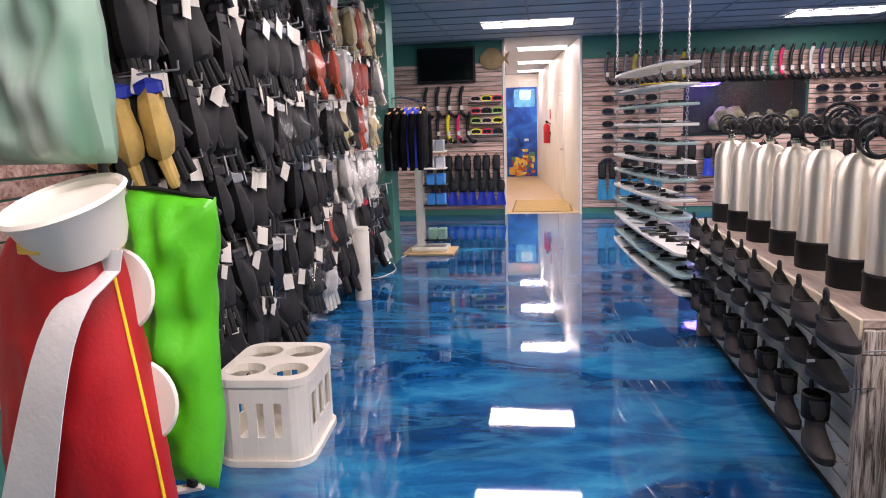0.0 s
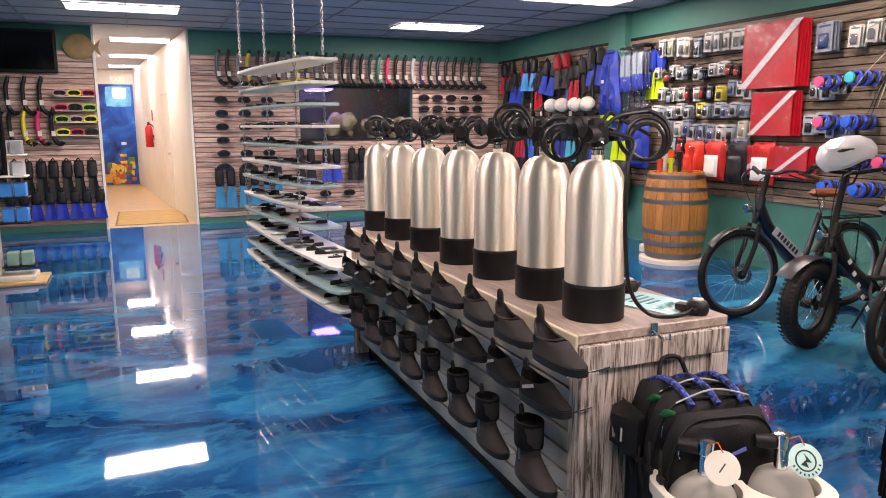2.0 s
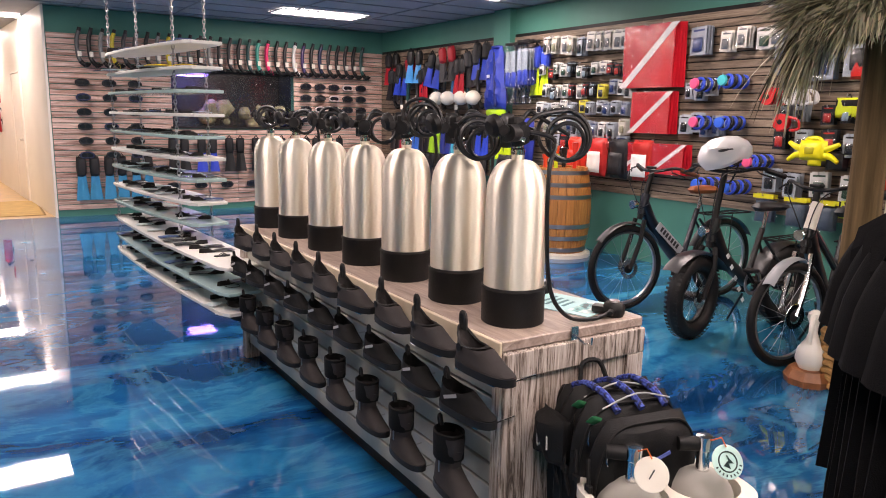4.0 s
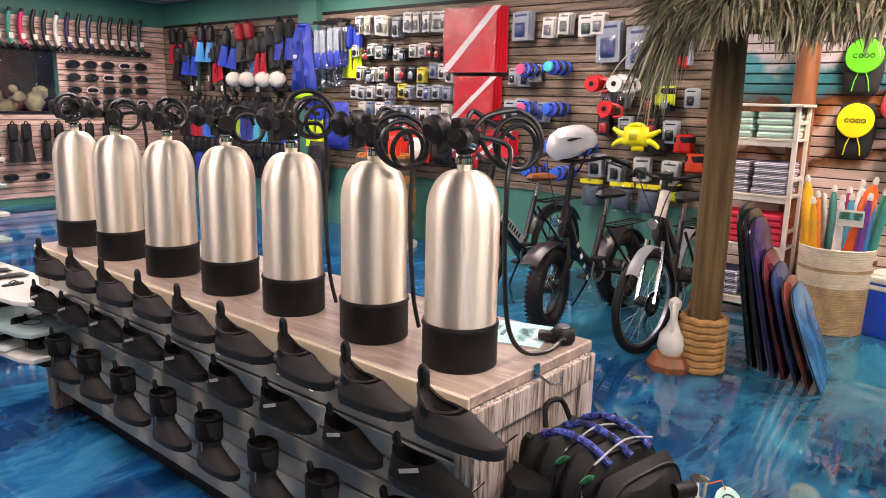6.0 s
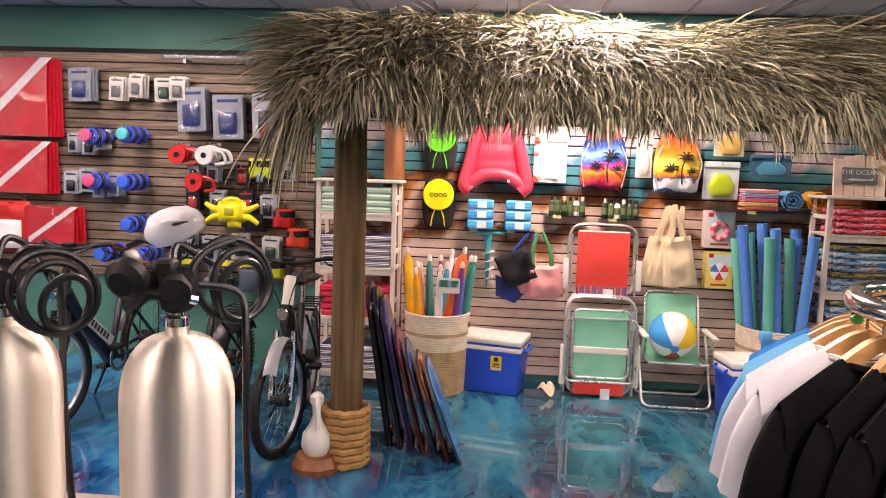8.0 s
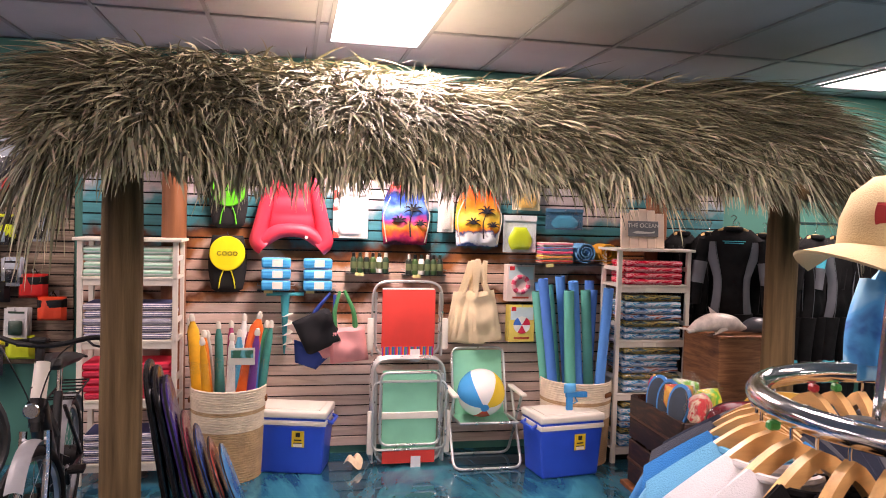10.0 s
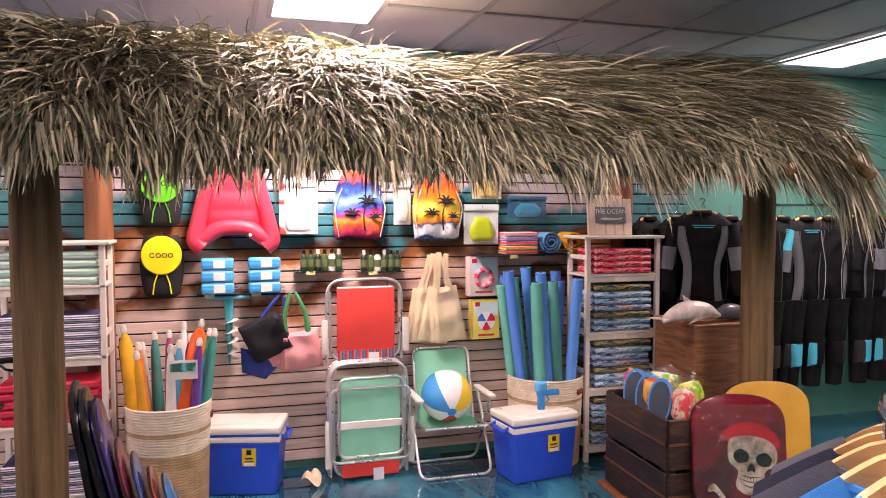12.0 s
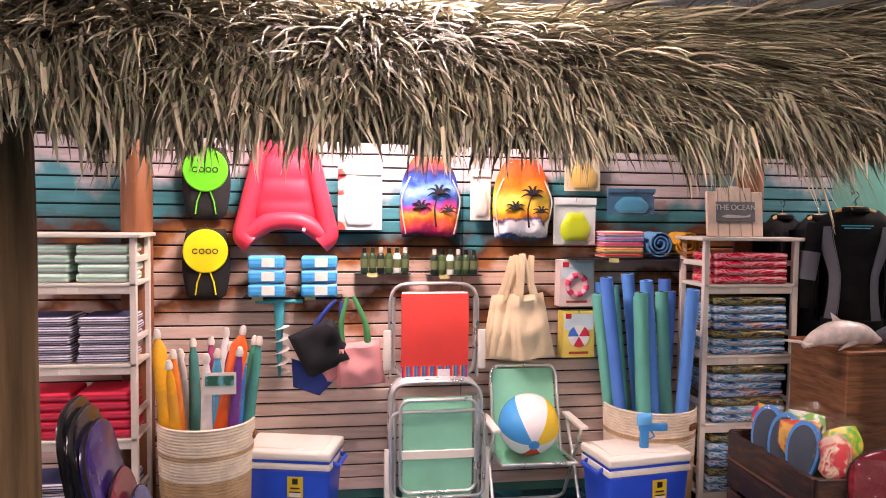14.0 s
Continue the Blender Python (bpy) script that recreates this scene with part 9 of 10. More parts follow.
# reels and lights
def reel(c1):
    def make():
        t = thing("finger_reel", pose(0, 0, 0), "dive reel with handle on peg", "dive reel", "dive reels on the slatwall")
        part("spool", lathe([(0.02, -0.03), (0.07, -0.03), (0.07, -0.022), (0.04, -0.02), (0.04, 0.02), (0.07, 0.022), (0.07, 0.03), (0.02, 0.03)], 24, m=pose(0, -0.15, -0.07, 90)), paint(c1, 0.35), t, "spool", True)
        part("hub", lathe([(0, -0.035), (0.022, -0.035), (0.022, 0.035), (0, 0.035)], 14, m=pose(0, -0.15, -0.07, 90)), M_RUBBER, t, "", True)
        part("handle", tube([(0.07, -0.15, -0.03), (0.14, -0.15, -0.05), (0.16, -0.15, -0.12), (0.08, -0.15, -0.14)], 0.012, 8, smooth_steps=4), paint(c1, 0.35), t, "", True)
        peg(t, 0.0, 0.2)
        return t
    return make
cards(4.15, 4.95, 1.66, 0.19, 0.10, 0.15, (8, 5, 2))
cards(4.2, 4.95, 1.43, 0.21, 0.12, 0.18, (8, 4, 2, 5))
place("reel_r", reel("d8282a"), on_e(0, 5.02, 1.80))
place("reel_r", None, on_e(0.05, 5.03, 1.79))
place("reel_r", None, on_e(0, 4.92, 1.58))
place("reel_w", reel("e6e6e2"), on_e(0, 4.78, 1.80))
place("reel_w", None, on_e(0.05, 4.77, 1.80))
place("reel_w", None, on_e(0.10, 4.79, 1.79))
place("float_y", lambda: yellow_float(), on_e(0.06, 4.62, 1.22))
def pouch(c, lab):
    def make():
        t = thing("gear_pouch", pose(0, 0, 0), lab, "gear pouch", "gear pouches on the slatwall")
        part("pouch", puffy(lambda v: 0.09, 0.16, 0.11, n=8, m=8, wrinkle=0.03), paint(c, 0.5), t, "", True, pose(0, -0.07, -0.17))
        part("flap", puffy(lambda v: 0.092, 0.07, 0.12, n=8, m=6), M_RUBBER, t, "black flap", True, pose(0, -0.07, -0.09))
        part("loop", tube([(-0.03, -0.05, -0.03), (0, -0.05, 0.02), (0.03, -0.05, -0.03)], 0.006, 6), M_RUBBER, t)
        peg(t, 0.0, 0.12)
        return t
    return make
place("pouch_r", pouch("d8281f", "red and black gear pouch on peg"), on_e(0, 4.22, 1.33))
place("pouch_o", pouch("f0502a", "orange lift bag pouch on peg"), on_e(0.02, 4.10, 1.18))
place("pouch_r", None, on_e(0, 4.33, 2.02))
place("pouch_k", pouch("1a1b1e", "black gear pouch on peg"), on_e(0, 4.45, 1.30))
place("pouch_y", pouch("cfe02a", "lime yellow gear pouch on peg"), on_e(0, 4.42, 1.72))
place("pouch_y", None, on_e(0, 4.30, 0.92))
for yy in (5.05, 4.75, 4.5):
    place("yel_pack", tall_pack("e8e02a", "4a5a6a", 0.20, 0.26, "yellow and blue hose kit pack"), on_e(0, yy, 0.88))
tubep = thing("clear_tube_pack", on_e(0.05, 4.75, 2.48), "long clear plastic tube pack on brackets", "tube pack")
part("tube", rod((-0.45, -0.06, 0), (0.45, -0.06, 0), 0.035, 0.035, 14), M_FILM, tubep, "clear tube", True)
for x in (-0.25, 0.25):
    part("bracket", box(0.02, 0.12, 0.03, (x, -0.03, -0.05)), M_WIRE, tubep)
part("inner_rod", rod((-0.42, -0.06, 0), (0.42, -0.06, 0), 0.012, 0.012, 8), paint("b8b8b8", 0.4), tubep)

# fins, masks and bags farther along
for k in range(13):
    c, f = (("1f3fb0", "17181a"), ("17181a", "26282c"), ("b81a28", "17181a"), ("2f8fd0", "17181a"), ("1c1d20", "b81a28"))[k % 5]
    place(("setf", c, f), fins(c, f, "snorkel set with coloured fins on peg", 0.50), on_e(0.02 + 0.03 * (k % 3), 9.50 + 0.215 * k, 2.50 - 0.09 * (k % 4)) @ pose(0, 0, 0, 0, random.uniform(-14, 14), random.uniform(-25, 25)))
for k in range(10):
    place(("snk", ("17181a", "1f4a4a", "24262a")[k % 3]), snorkel(("17181a", "1f4a4a", "24262a")[k % 3], "curved snorkel with card tag on wall"), on_e(0.05, 9.55 + 0.27 * k, 2.10 - 0.07 * (k % 3)) @ pose(0, 0, 0, 0, random.uniform(-10, 10), random.uniform(-30, 30)))
for yy in (9.55, 9.85, 10.2, 10.5):
    place("white_ball", lambda: white_buoy(), on_e(0.05, yy, 1.78))
for k in range(9):
    yy = 9.45 + 0.31 * k
    c = ("2d4fd0", "20242c", "38b0c8", "2a3a8a", "9ad02a", "1a1b20", "2d6fd0", "c02a3a", "17181c")[k]
    place(("fin", c), fins(c, "17181a", "pair of hanging swim fins", 0.55), on_e(0, yy, 1.50))
for k in range(8):
    yy = 9.5 + 0.34 * k
    place(("fin2", k % 3), fins(("1f3fae", "24282e", "14151a")[k % 3], "17181a", "dark pair of hanging swim fins", 0.5), on_e(0, yy, 0.95))
# blue dry bags and vests by the pilaster
place("vest_b", dry_jacket, on_e(0.08, 8.98, 2.42))
place("bag_mesh", clear_bag, on_e(0.0, 8.42, 2.46))
place("bag_mesh", None, on_e(0.0, 8.66, 2.44))
place("fin_lime", fins("c8e81e", "2140b8", "lime and blue pair of swim fins", 0.6), on_e(0.03, 8.9, 1.55))
place("bag_b2", set_bag("1b2f9a", "22399c", "bright blue duffel bag on peg", 0.42, 0.55), on_e(0.02, 8.45, 1.50))
place("vest_k", set_bag("17181c", "24262c", "black dive vest on wall", 0.40, 0.6), on_e(0.02, 8.8, 1.02))
place("fin_lime", None, on_e(0.0, 8.25, 2.38))
for k, c in enumerate(("e8402a", "d8302a", "1a1b1e", "c8281f")):
    place(("lift", c), set_bag(c, "f0f0ea" if k % 2 else c, "folded lift bag on peg", 0.30, 0.42), on_e(0.02, 7.45 - 0.33 * k, 1.30))

# ---- north wall ----
cols = ("17181a", "2a2c30", "17181a", "1f4a4a", "2f9a8a", "f0306a", "17181a", "24262a", "e6e4de", "3a2a5a", "17181a", "1f2a4a", "2a2c30")
for k in range(30):
    x = 1.22 + 0.148 * k
    if x > 5.75:
        break
    c = cols[k % len(cols)] if x > 3.1 else ("55575a", "17181a", "8a8a86", "d8c23a", "3a3c40")[k % 5]
    place(("snk", c), snorkel(c, "curved snorkel with card tag on wall"), on_n(x, 2.58))
for r, z in enumerate((1.98, 1.80, 1.62, 1.45)):
    for k in range(5):
        c = ("17181a", "2a2c30", "17181a", "c9b8b4")[(k + r) % 4]
        place(("msk", c), goggle(c), on_n(4.52 + 0.245 * k, z))
for r in range(6):
    for k in range(3):
        c = ("17181a", "202a4a", "17181a", "1f2226")[(2 * k + r) % 4]
        place(("msk", c), goggle(c), on_n(1.25 + 0.34 * k, 1.92 - 0.2 * r))
for k in range(3):
    place("fin_blue", fins("1f8ab8", "17181a", "black and blue pair of swim fins", 0.62), on_n(1.25 + 0.36 * k, 0.86))
for k in range(7):
    c = ("17181a", "2a48c8", "17181a", "17181a")[k % 4]
    place(("fin3", c), fins(c, "17181a", "dark pair of swim fins low on wall", 0.52), on_n(2.5 + 0.42 * k, 1.12))
for k in range(8):
    place(("msk", "17181a"), goggle("17181a"), on_n(2.4 + 0.4 * k, 0.45))
# left of the hall opening
tv = thing("television", pose(-1.38, 12.56, 2.22), "switched-off black flat television on wall", "television")
part("case", box(0.97, 0.06, 0.58, (0, 0, 0), 0.008), surf("tv_plastic", rgb("0c0c0e"), 0.3, vary=0.1), tv, "black bezel")
part("screen", box(0.90, 0.004, 0.50, (0, -0.033, 0.045)), surf("tv_glass", rgb("07080a"), 0.08, vary=0.0, bump=0.0), tv, "dark glass screen")
part("bracket", box(0.2, 0.04, 0.2, (0, 0.045, 0.2)), M_RUBBER, tv)
fi = thing("wooden_fish", pose(-0.62, 12.56, 2.42), "carved wooden fish plaque on wall", "wall ornament")
part("body", puffy(lambda v: 0.20 * math.sin(math.pi * (0.1 + 0.85 * v)) ** 0.7, 0.34, 0.05, n=10, m=10), paint("a98c5e", 0.6, vary=0.2), fi, "", True)
part("tail", prism([(-0.02, 0), (0.02, 0), (0.12, 0.10), (0.0, 0.06), (-0.12, 0.10)], 0.03, m=pose(0.19, 0, 0.16, 0, 90)), paint("a98c5e", 0.6, vary=0.2), fi, "tail fin")
for k in range(5):
    place(("snk2", k % 3), snorkel(("e0306a", "17181a", "f0e02a")[k % 3], "bright snorkel hung on wall"), on_n(-1.72 + 0.17 * k, 1.72))
for k in range(4):
    place(("snk", "17181a"), snorkel("17181a", "curved snorkel with card tag on wall"), on_n(-1.75 + 0.2 * k, 2.14))
for r, z in enumerate((2.0, 1.80, 1.64, 1.46)):
    sh_ = thing("glass_shelf", pose(-0.72, 12.52, z - 0.10), "narrow clear display shelf", "wall shelf", "mask shelves")
    part("plate", box(0.50, 0.12, 0.008), M_WPLASTIC, sh_)
    for k in range(3):
        c = ("c9a0a0", "e8e02a", "e03a5a", "17181a", "8ac23a")[(k + 2 * r) % 5]
        place(("msk", c), goggle(c), on_n(-0.90 + 0.18 * k, z))
for k in range(4):
    place(("fin4", k % 2), fins("14151a", "1c1d22", "black pair of swim fins on wall", 0.55), on_n(-1.62 + 0.32 * k, 1.02))
for k in range(4):
    place("fin_blue2", fins("1c35b0", "14151a", "blue pair of swim fins near floor", 0.42), on_n(-1.55 + 0.32 * k, 0.60))

# the aquarium behind the wall opening
aq = thing("aquarium", pose(3.40, 12.95, 1.22), "dark aquarium set in wall with purple glow", "aquarium")
part("back", box(1.96, 0.02, 0.92, (0, 0.42, 0)), paint("0b0c14", 0.6), aq, "dark back")
part("bottom", box(1.96, 0.60, 0.04, (0, 0.13, 0)), paint("2a2420", 0.8), aq, "gravel bed")
part("lid", box(1.96, 0.60, 0.03, (0, 0.13, 0.89)), M_RUBBER, aq)
for s in (-1, 1):
    part("side", box(0.02, 0.60, 0.92, (s * 0.97, 0.13, 0)), paint("0b0c14", 0.6), aq)
gl = part("front_glass", box(1.9, 0.01, 0.84, (0, -0.30, 0.05)), None or surf("tank_glass", rgb("e8f0f2"), 0.03, vary=0.0, bump=0.0, trans=1.0), aq, "glass front")
gl.visible_shadow = False
random.seed(17)
rk_ = None
for k in range(16):
    bb_ = bmesh.new()
    bmesh.ops.create_icosphere(bb_, subdivisions=2, radius=random.uniform(0.05, 0.16))
    off = Vector((random.uniform(-0.5, 0.85), random.uniform(0.0, 0.34), random.uniform(0.06, 0.36)))
    for v in bb_.verts:
        v.co *= 1 + 0.35 * noise.noise(v.co * 9 + off * 5)
        v.co += off
    rk_ = join(rk_, bb_)
part("rockwork", rk_, surf("reef_rock", rgb("8a8262"), 0.9, vary=0.4, scale=9, bump=0.8, fine=30), aq, "rock and coral", True)
part("lamp_strip", box(0.5, 0.08, 0.02, (-0.55, 0.10, 0.85)), light_material("violet_lamp", 5.0, (0.25, 0.12, 1.0)), aq, "violet lamp")
al = bpy.data.lights.new("aquarium_lamp", "AREA")
al.size, al.energy, al.color = 0.4, 9, (0.3, 0.2, 1.0)
alo = new("aquarium_lamp", al)
alo.location = (2.85, 13.05, 2.05)
for sx, sz, px, pz in ((1.96, 0.03, 0, -0.02), (1.96, 0.03, 0, 0.82)):
    part("trim", box(sx, 0.03, sz, (px, -0.35, pz + 0.05)), M_RUBBER, aq, "black trim")

# ---- the hallway ----
mu = thing("sea_mural", pose(-0.40, 21.27, 0.02), "tall printed mural of fish over a coral reef", "mural")
part("print", box(0.86, 0.02, 2.50), None or picture("reef_print", [(0.30, rgb("05205a")), (0.45, rgb("0b46a0")), (0.58, rgb("1666c4")), (0.7, rgb("3a94dc"))], 2.0, 0.3, 1.0, (1, 1, 0.8)), mu, "blue reef print")
part("sun_glow", pillow(0.60, 0.50, 0.006, m=pose(0.08, -0.011, 1.95), power=2.0), paint("5fb4ea", 0.4, vary=0.3, scale=4), mu, "pale water light", True)
part("sun_glow", pillow(0.36, 0.30, 0.010, m=pose(0.10, -0.012, 2.12), power=2.0), paint("c4e8f8", 0.4, vary=0.1), mu, "bright water light", True)
random.seed(2)
for k in range(30):
    part("coral_shape", pillow(random.uniform(0.07, 0.18), random.uniform(0.08, 0.22), 0.01, m=pose(random.uniform(-0.32, 0.32), -0.012, random.uniform(0.0, 0.62))), paint(random.choice(("c8602a", "d8a03a", "8a3a5a", "4a7a5a", "e0c04a")), 0.4), mu, "coral shape", True)
for k in range(6):
    part("fish_shape", pillow(random.uniform(0.1, 0.2), 0.07, 0.01, m=pose(random.uniform(-0.22, 0.22), -0.014, random.uniform(0.5, 1.3))), paint(random.choice(("e8c02a", "d8e0e4", "2a4a8a")), 0.4), mu, "fish shape", True)
ext = thing("fire_extinguisher", pose(0.285, 17.6, 1.05, 0, 0, 5), "red fire extinguisher on hallway wall", "fire extinguisher")
part("cylinder", lathe([(0, 0), (0.07, 0), (0.075, 0.01), (0.075, 0.38), (0.05, 0.44), (0.02, 0.46), (0, 0.46)], 20), paint("c41a1f", 0.3), ext, "red cylinder", True)
part("head", box(0.05, 0.04, 0.06, (0, 0, 0.46), 0.008), M_RUBBER, ext)
part("hose", tube([(0.02, -0.03, 0.48), (0.1, -0.04, 0.4), (0.09, -0.04, 0.15)], 0.012, 8, smooth_steps=4), M_HOSE, ext, "", True)
part("sign", box(0.02, 0.12, 0.22, (0.085, 0, 0.55)), paint("c41a1f", 0.4), ext, "red sign")
part("bracket", box(0.06, 0.05, 0.05, (0.06, 0, 0.2)), M_RUBBER, ext)
ex = thing("exit_sign", pose(-0.30, 21.27, 2.52), "lit red exit sign on hallway wall", "exit sign")
part("case", box(0.42, 0.05, 0.24), M_WPLASTIC, ex)
words("EXIT", 0.17, light_material("exit_red", 1.6, (1, 0.04, 0.03)), ex, pose(0, -0.028, 0.12, 90))
hm = thing("floor_mat", pose(0.18, 13.9, 0.002), "beige entry mat on hallway floor", "mat")
part("mat", box(1.0, 1.9, 0.008, bevel=0.003), surf("mat_beige", rgb("c2a268"), 0.9, vary=0.1, bump=0.6, fine=120), hm)
part("edge", box(1.06, 1.96, 0.005), surf("mat_edge", rgb("8a6f40"), 0.8), hm)
dr = thing("door_hall", pose(0.635, 15.3, 0, 0, 0, 5.0), "white closed hallway door", "door")
part("leaf", box(0.04, 0.90, 2.05, (-0.06, 0, 0.005), 0.004), M_WHITE, dr)
part("frame", tube([(-0.065, -0.48, 0), (-0.065, -0.48, 2.08), (-0.065, 0.48, 2.08), (-0.065, 0.48, 0)], 0.025, 4), M_WHITE, dr)
part("handle", rod((-0.08, -0.38, 1.0), (-0.13, -0.38, 1.0), 0.02, 0.02, 10), M_CHROME, dr)

# ---- west wall: gloves in bags ----
def glove_pack(col, cuff, label, n=2, bag=True):
    def make():
        t = thing("glove_pack", pose(0, 0, 0), label, "dive gloves", "bagged gloves on the wall")
        g = paint(col, 0.7, vary=0.25, scale=14)
        for k in range(n):
            y = -0.06 - 0.075 * k
            dx = 0.014 * (-1) ** k
            part("palm", puffy(lambda v: 0.058 + 0.012 * math.sin(3.1 * v), 0.20, 0.07, n=8, m=8, wrinkle=0.02), g, t, "glove palm", True, pose(dx, y, -0.24))
            for f in range(4):
                part("finger", tube([(dx - 0.045 + 0.03 * f, y, -0.23), (dx - 0.05 + 0.034 * f, y - 0.012, -0.30 - 0.012 * (f in (1, 2)))], lambda q: 0.0155 - 0.003 * q, 8), g, t, "finger", True)
            part("thumb", tube([(dx + 0.05, y, -0.14), (dx + 0.082, y - 0.01, -0.20)], 0.015, 8), g, t, "thumb", True)
            part("cuff", puffy(lambda v: 0.055, 0.05, 0.075, n=8, m=4), paint(cuff, 0.6), t, "cuff", True, pose(dx, y, -0.07))
            if k == n - 1:
                part("tag", box(0.055, 0.003, 0.065, (dx + 0.012, y - 0.045, -0.075), rot=pose(0, 0, 0, 0, 14).to_3x3().to_4x4()), M_WPLASTIC, t, "white card tag")
            if bag:
                part("bag", puffy(lambda v: 0.088, 0.36, 0.10, n=8, m=10, wrinkle=0.05), M_FILM, t, "clear plastic bag", True, pose(dx, y, -0.345))
        peg(t, -0.01, 0.1 + 0.075 * n)
        return t
    return make


random.seed(44)
GL = [("0b0c0d", "24262a"), ("101012", "3a3c40"), ("0b0c0d", "8a8c90"), ("121316", "0b0c0d"), ("0b0c0d", "c8c8c4"), ("b04018", "0b0c0d"), ("c8b88a", "d8d0b8"), ("c9a85a", "1a34a8"), ("101114", "c02a3a"), ("d9d6cc", "e8e6e0")]
NAMES = ["black neoprene gloves hung in clear bags", "black gloves with grey cuffs on peg", "black gloves with pale cuffs on peg", "charcoal gloves in clear bags", "black gloves with white tag in bags", "rust orange and black gloves in bags", "pale tan gloves in clear bags", "yellow and blue work gloves on peg", "black and red gloves in bags", "pale knit gloves in crinkled clear bags"]
for r, z in enumerate((2.66, 2.22, 1.78, 1.34, 0.90, 0.58)):
    y = 3.05
    k = 0
    while y < 7.9:
        if y < 4.0:
            c = 7 if r in (1, 2, 3) and y < 3.2 else random.choice((0, 1, 0))
        elif y < 6.2:
            c = random.choice((0, 0, 1, 0, 4, 2)) if y < 5.4 else random.choice((0, 5, 4, 0, 9, 2))
        else:
            c = random.choice((9, 6, 6, 0, 5) if r < 3 else (0, 9, 4, 9, 8))
        place(("glv", c), glove_pack(*GL[c], NAMES[c], 2 if c != 7 else 3, c in (4, 5, 6, 9)), on_w(y, z + random.uniform(-0.04, 0.04)) @ pose(0, 0, 0, random.uniform(-12, 6), random.uniform(-14, 14), random.uniform(-40, 40)) @ Matrix.Scale(1.28, 4), 1.28)
        y += 0.205 + random.uniform(-0.02, 0.03)
        k += 1
for yy, zz in ((3.30, 0.98), (3.46, 0.93), (3.18, 0.88)):
    place("glv_low", glove_pack("0b0c0d", "1a1b1d", "black neoprene gloves on a long low peg", 6, False), on_w(yy, zz) @ pose(0, 0, 0, 0, random.uniform(-8, 8), random.uniform(-6, 6)))
skirt = slab("baseboard", (W_W + 0.001, 0.6, 0), (W_W + 0.03, 8.2, 0.09), paint("cfc8b8", 0.5), "pale baseboard under the glove display", "baseboard")

# the hanging shirts on an arm and the white display stand
arm = thing("garment_rail", pose(-1.46, 8.36, 1.84), "chrome garment rail arm fixed to column", "garment rail")
part("bar", tube([(0, 0, 0), (0.12, -0.01, 0.02), (0.38, -0.02, -0.06)], 0.011, 8, smooth_steps=4), M_CHROME, arm, "", True)
part("plate", box(0.01, 0.06, 0.12, (0, 0, -0.06)), M_CHROME, arm)
for k in range(5):
    t = thing("rash_guard", pose(-1.38 + 0.07 * k, 8.34, 1.78, 0, 0, 62 + 6 * k), ("black rash guard on wooden hanger" if k not in (2, 3) else "black and royal blue rash guard on hanger"), "rash guard", "rash guards on the arm")
    mt = M_BLACKCLOTH if k not in (2, 3) else surf("royal_lycra", rgb("2440c0"), 0.6, vary=0.1, bump=0.2)
    part("body", puffy(lambda v: 0.135 + 0.05 * v ** 3, 0.66, 0.05, n=10, m=10, wrinkle=0.02), mt, t, "", True, pose(0, 0, -0.70))
    for s in (-1, 1):
        part("sleeve", tube([(s * 0.18, 0, -0.12), (s * 0.23, 0, -0.4), (s * 0.22, 0, -0.72)], lambda f: 0.042 - 0.01 * f, 8, smooth_steps=4), M_BLACKCLOTH, t, "sleeve", True)
    part("hanger", tube([(-0.19, 0, -0.11), (-0.05, 0, -0.05), (0.05, 0, -0.05), (0.19, 0, -0.11)], 0.011, 8, smooth_steps=3), M_HANGER, t, "wooden hanger", True)
    part("hook", tube([(0, 0, -0.05), (0, 0, 0.0), (0, 0.02, 0.025), (0, 0, 0.045)], 0.003, 6), M_CHROME, t)
    for s in (-1, 1):
        part("shoulder_band", tube([(s * 0.215, -0.03, -0.30), (s * 0.215, 0.03, -0.30)], 0.008, 6), paint("d0d2d4", 0.6), t, "pale sleeve band", True)
    for q in range(3 if k in (2, 3) else 0):
        part("print_bar", box(0.02, 0.004, 0.14, (-0.06 + 0.05 * q, -0.03, -0.48)), paint("c8c8cc", 0.5), t, "pale print bar")
st = thing("display_stand", pose(-1.16, 8.95, 0), "white tall display stand on wooden base", "display stand")
part("base", box(0.62, 0.50, 0.035, bevel=0.008), paint("c8a878", 0.5, vary=0.12), st, "pale wooden base")
part("foot", box(0.44, 0.34, 0.05, (0, 0, 0.035), 0.015, seg=2), M_WPLASTIC, st, "white foot", True)
part("column", box(0.10, 0.12, 1.58, (-0.12, 0, 0.08), 0.02, seg=2), M_WPLASTIC, st, "white column", True)
for k, z in enumerate((1.22, 1.02, 0.82, 0.58, 0.16)):
    part("tray", box(0.28, 0.22, 0.015, (0.08, -0.02, z), 0.003), M_WPLASTIC if k < 2 else M_RUBBER, st, "tray")
    c = ("9aa0a4", "c8ccd0", "2f8fe0", "2f8fe0", "8fb8a4")[k]
    for q in range(2):
        part("boxed_item", box(0.10, 0.14, 0.13, (0.03 + 0.12 * q, -0.03, z + 0.016), 0.006), paint(c, 0.35), st, "boxed item")
wp_ = thing("white_post", pose(-1.42, 6.55, 0), "short white plastic floor post", "post")
part("post", lathe([(0, 0), (0.075, 0), (0.075, 0.62), (0.06, 0.64), (0, 0.64)], 20), M_WPLASTIC, wp_, "", True)
part("cap", lathe([(0, 0.64), (0.078, 0.64), (0.07, 0.66), (0, 0.665)], 20), M_WPLASTIC, wp_, "", True)
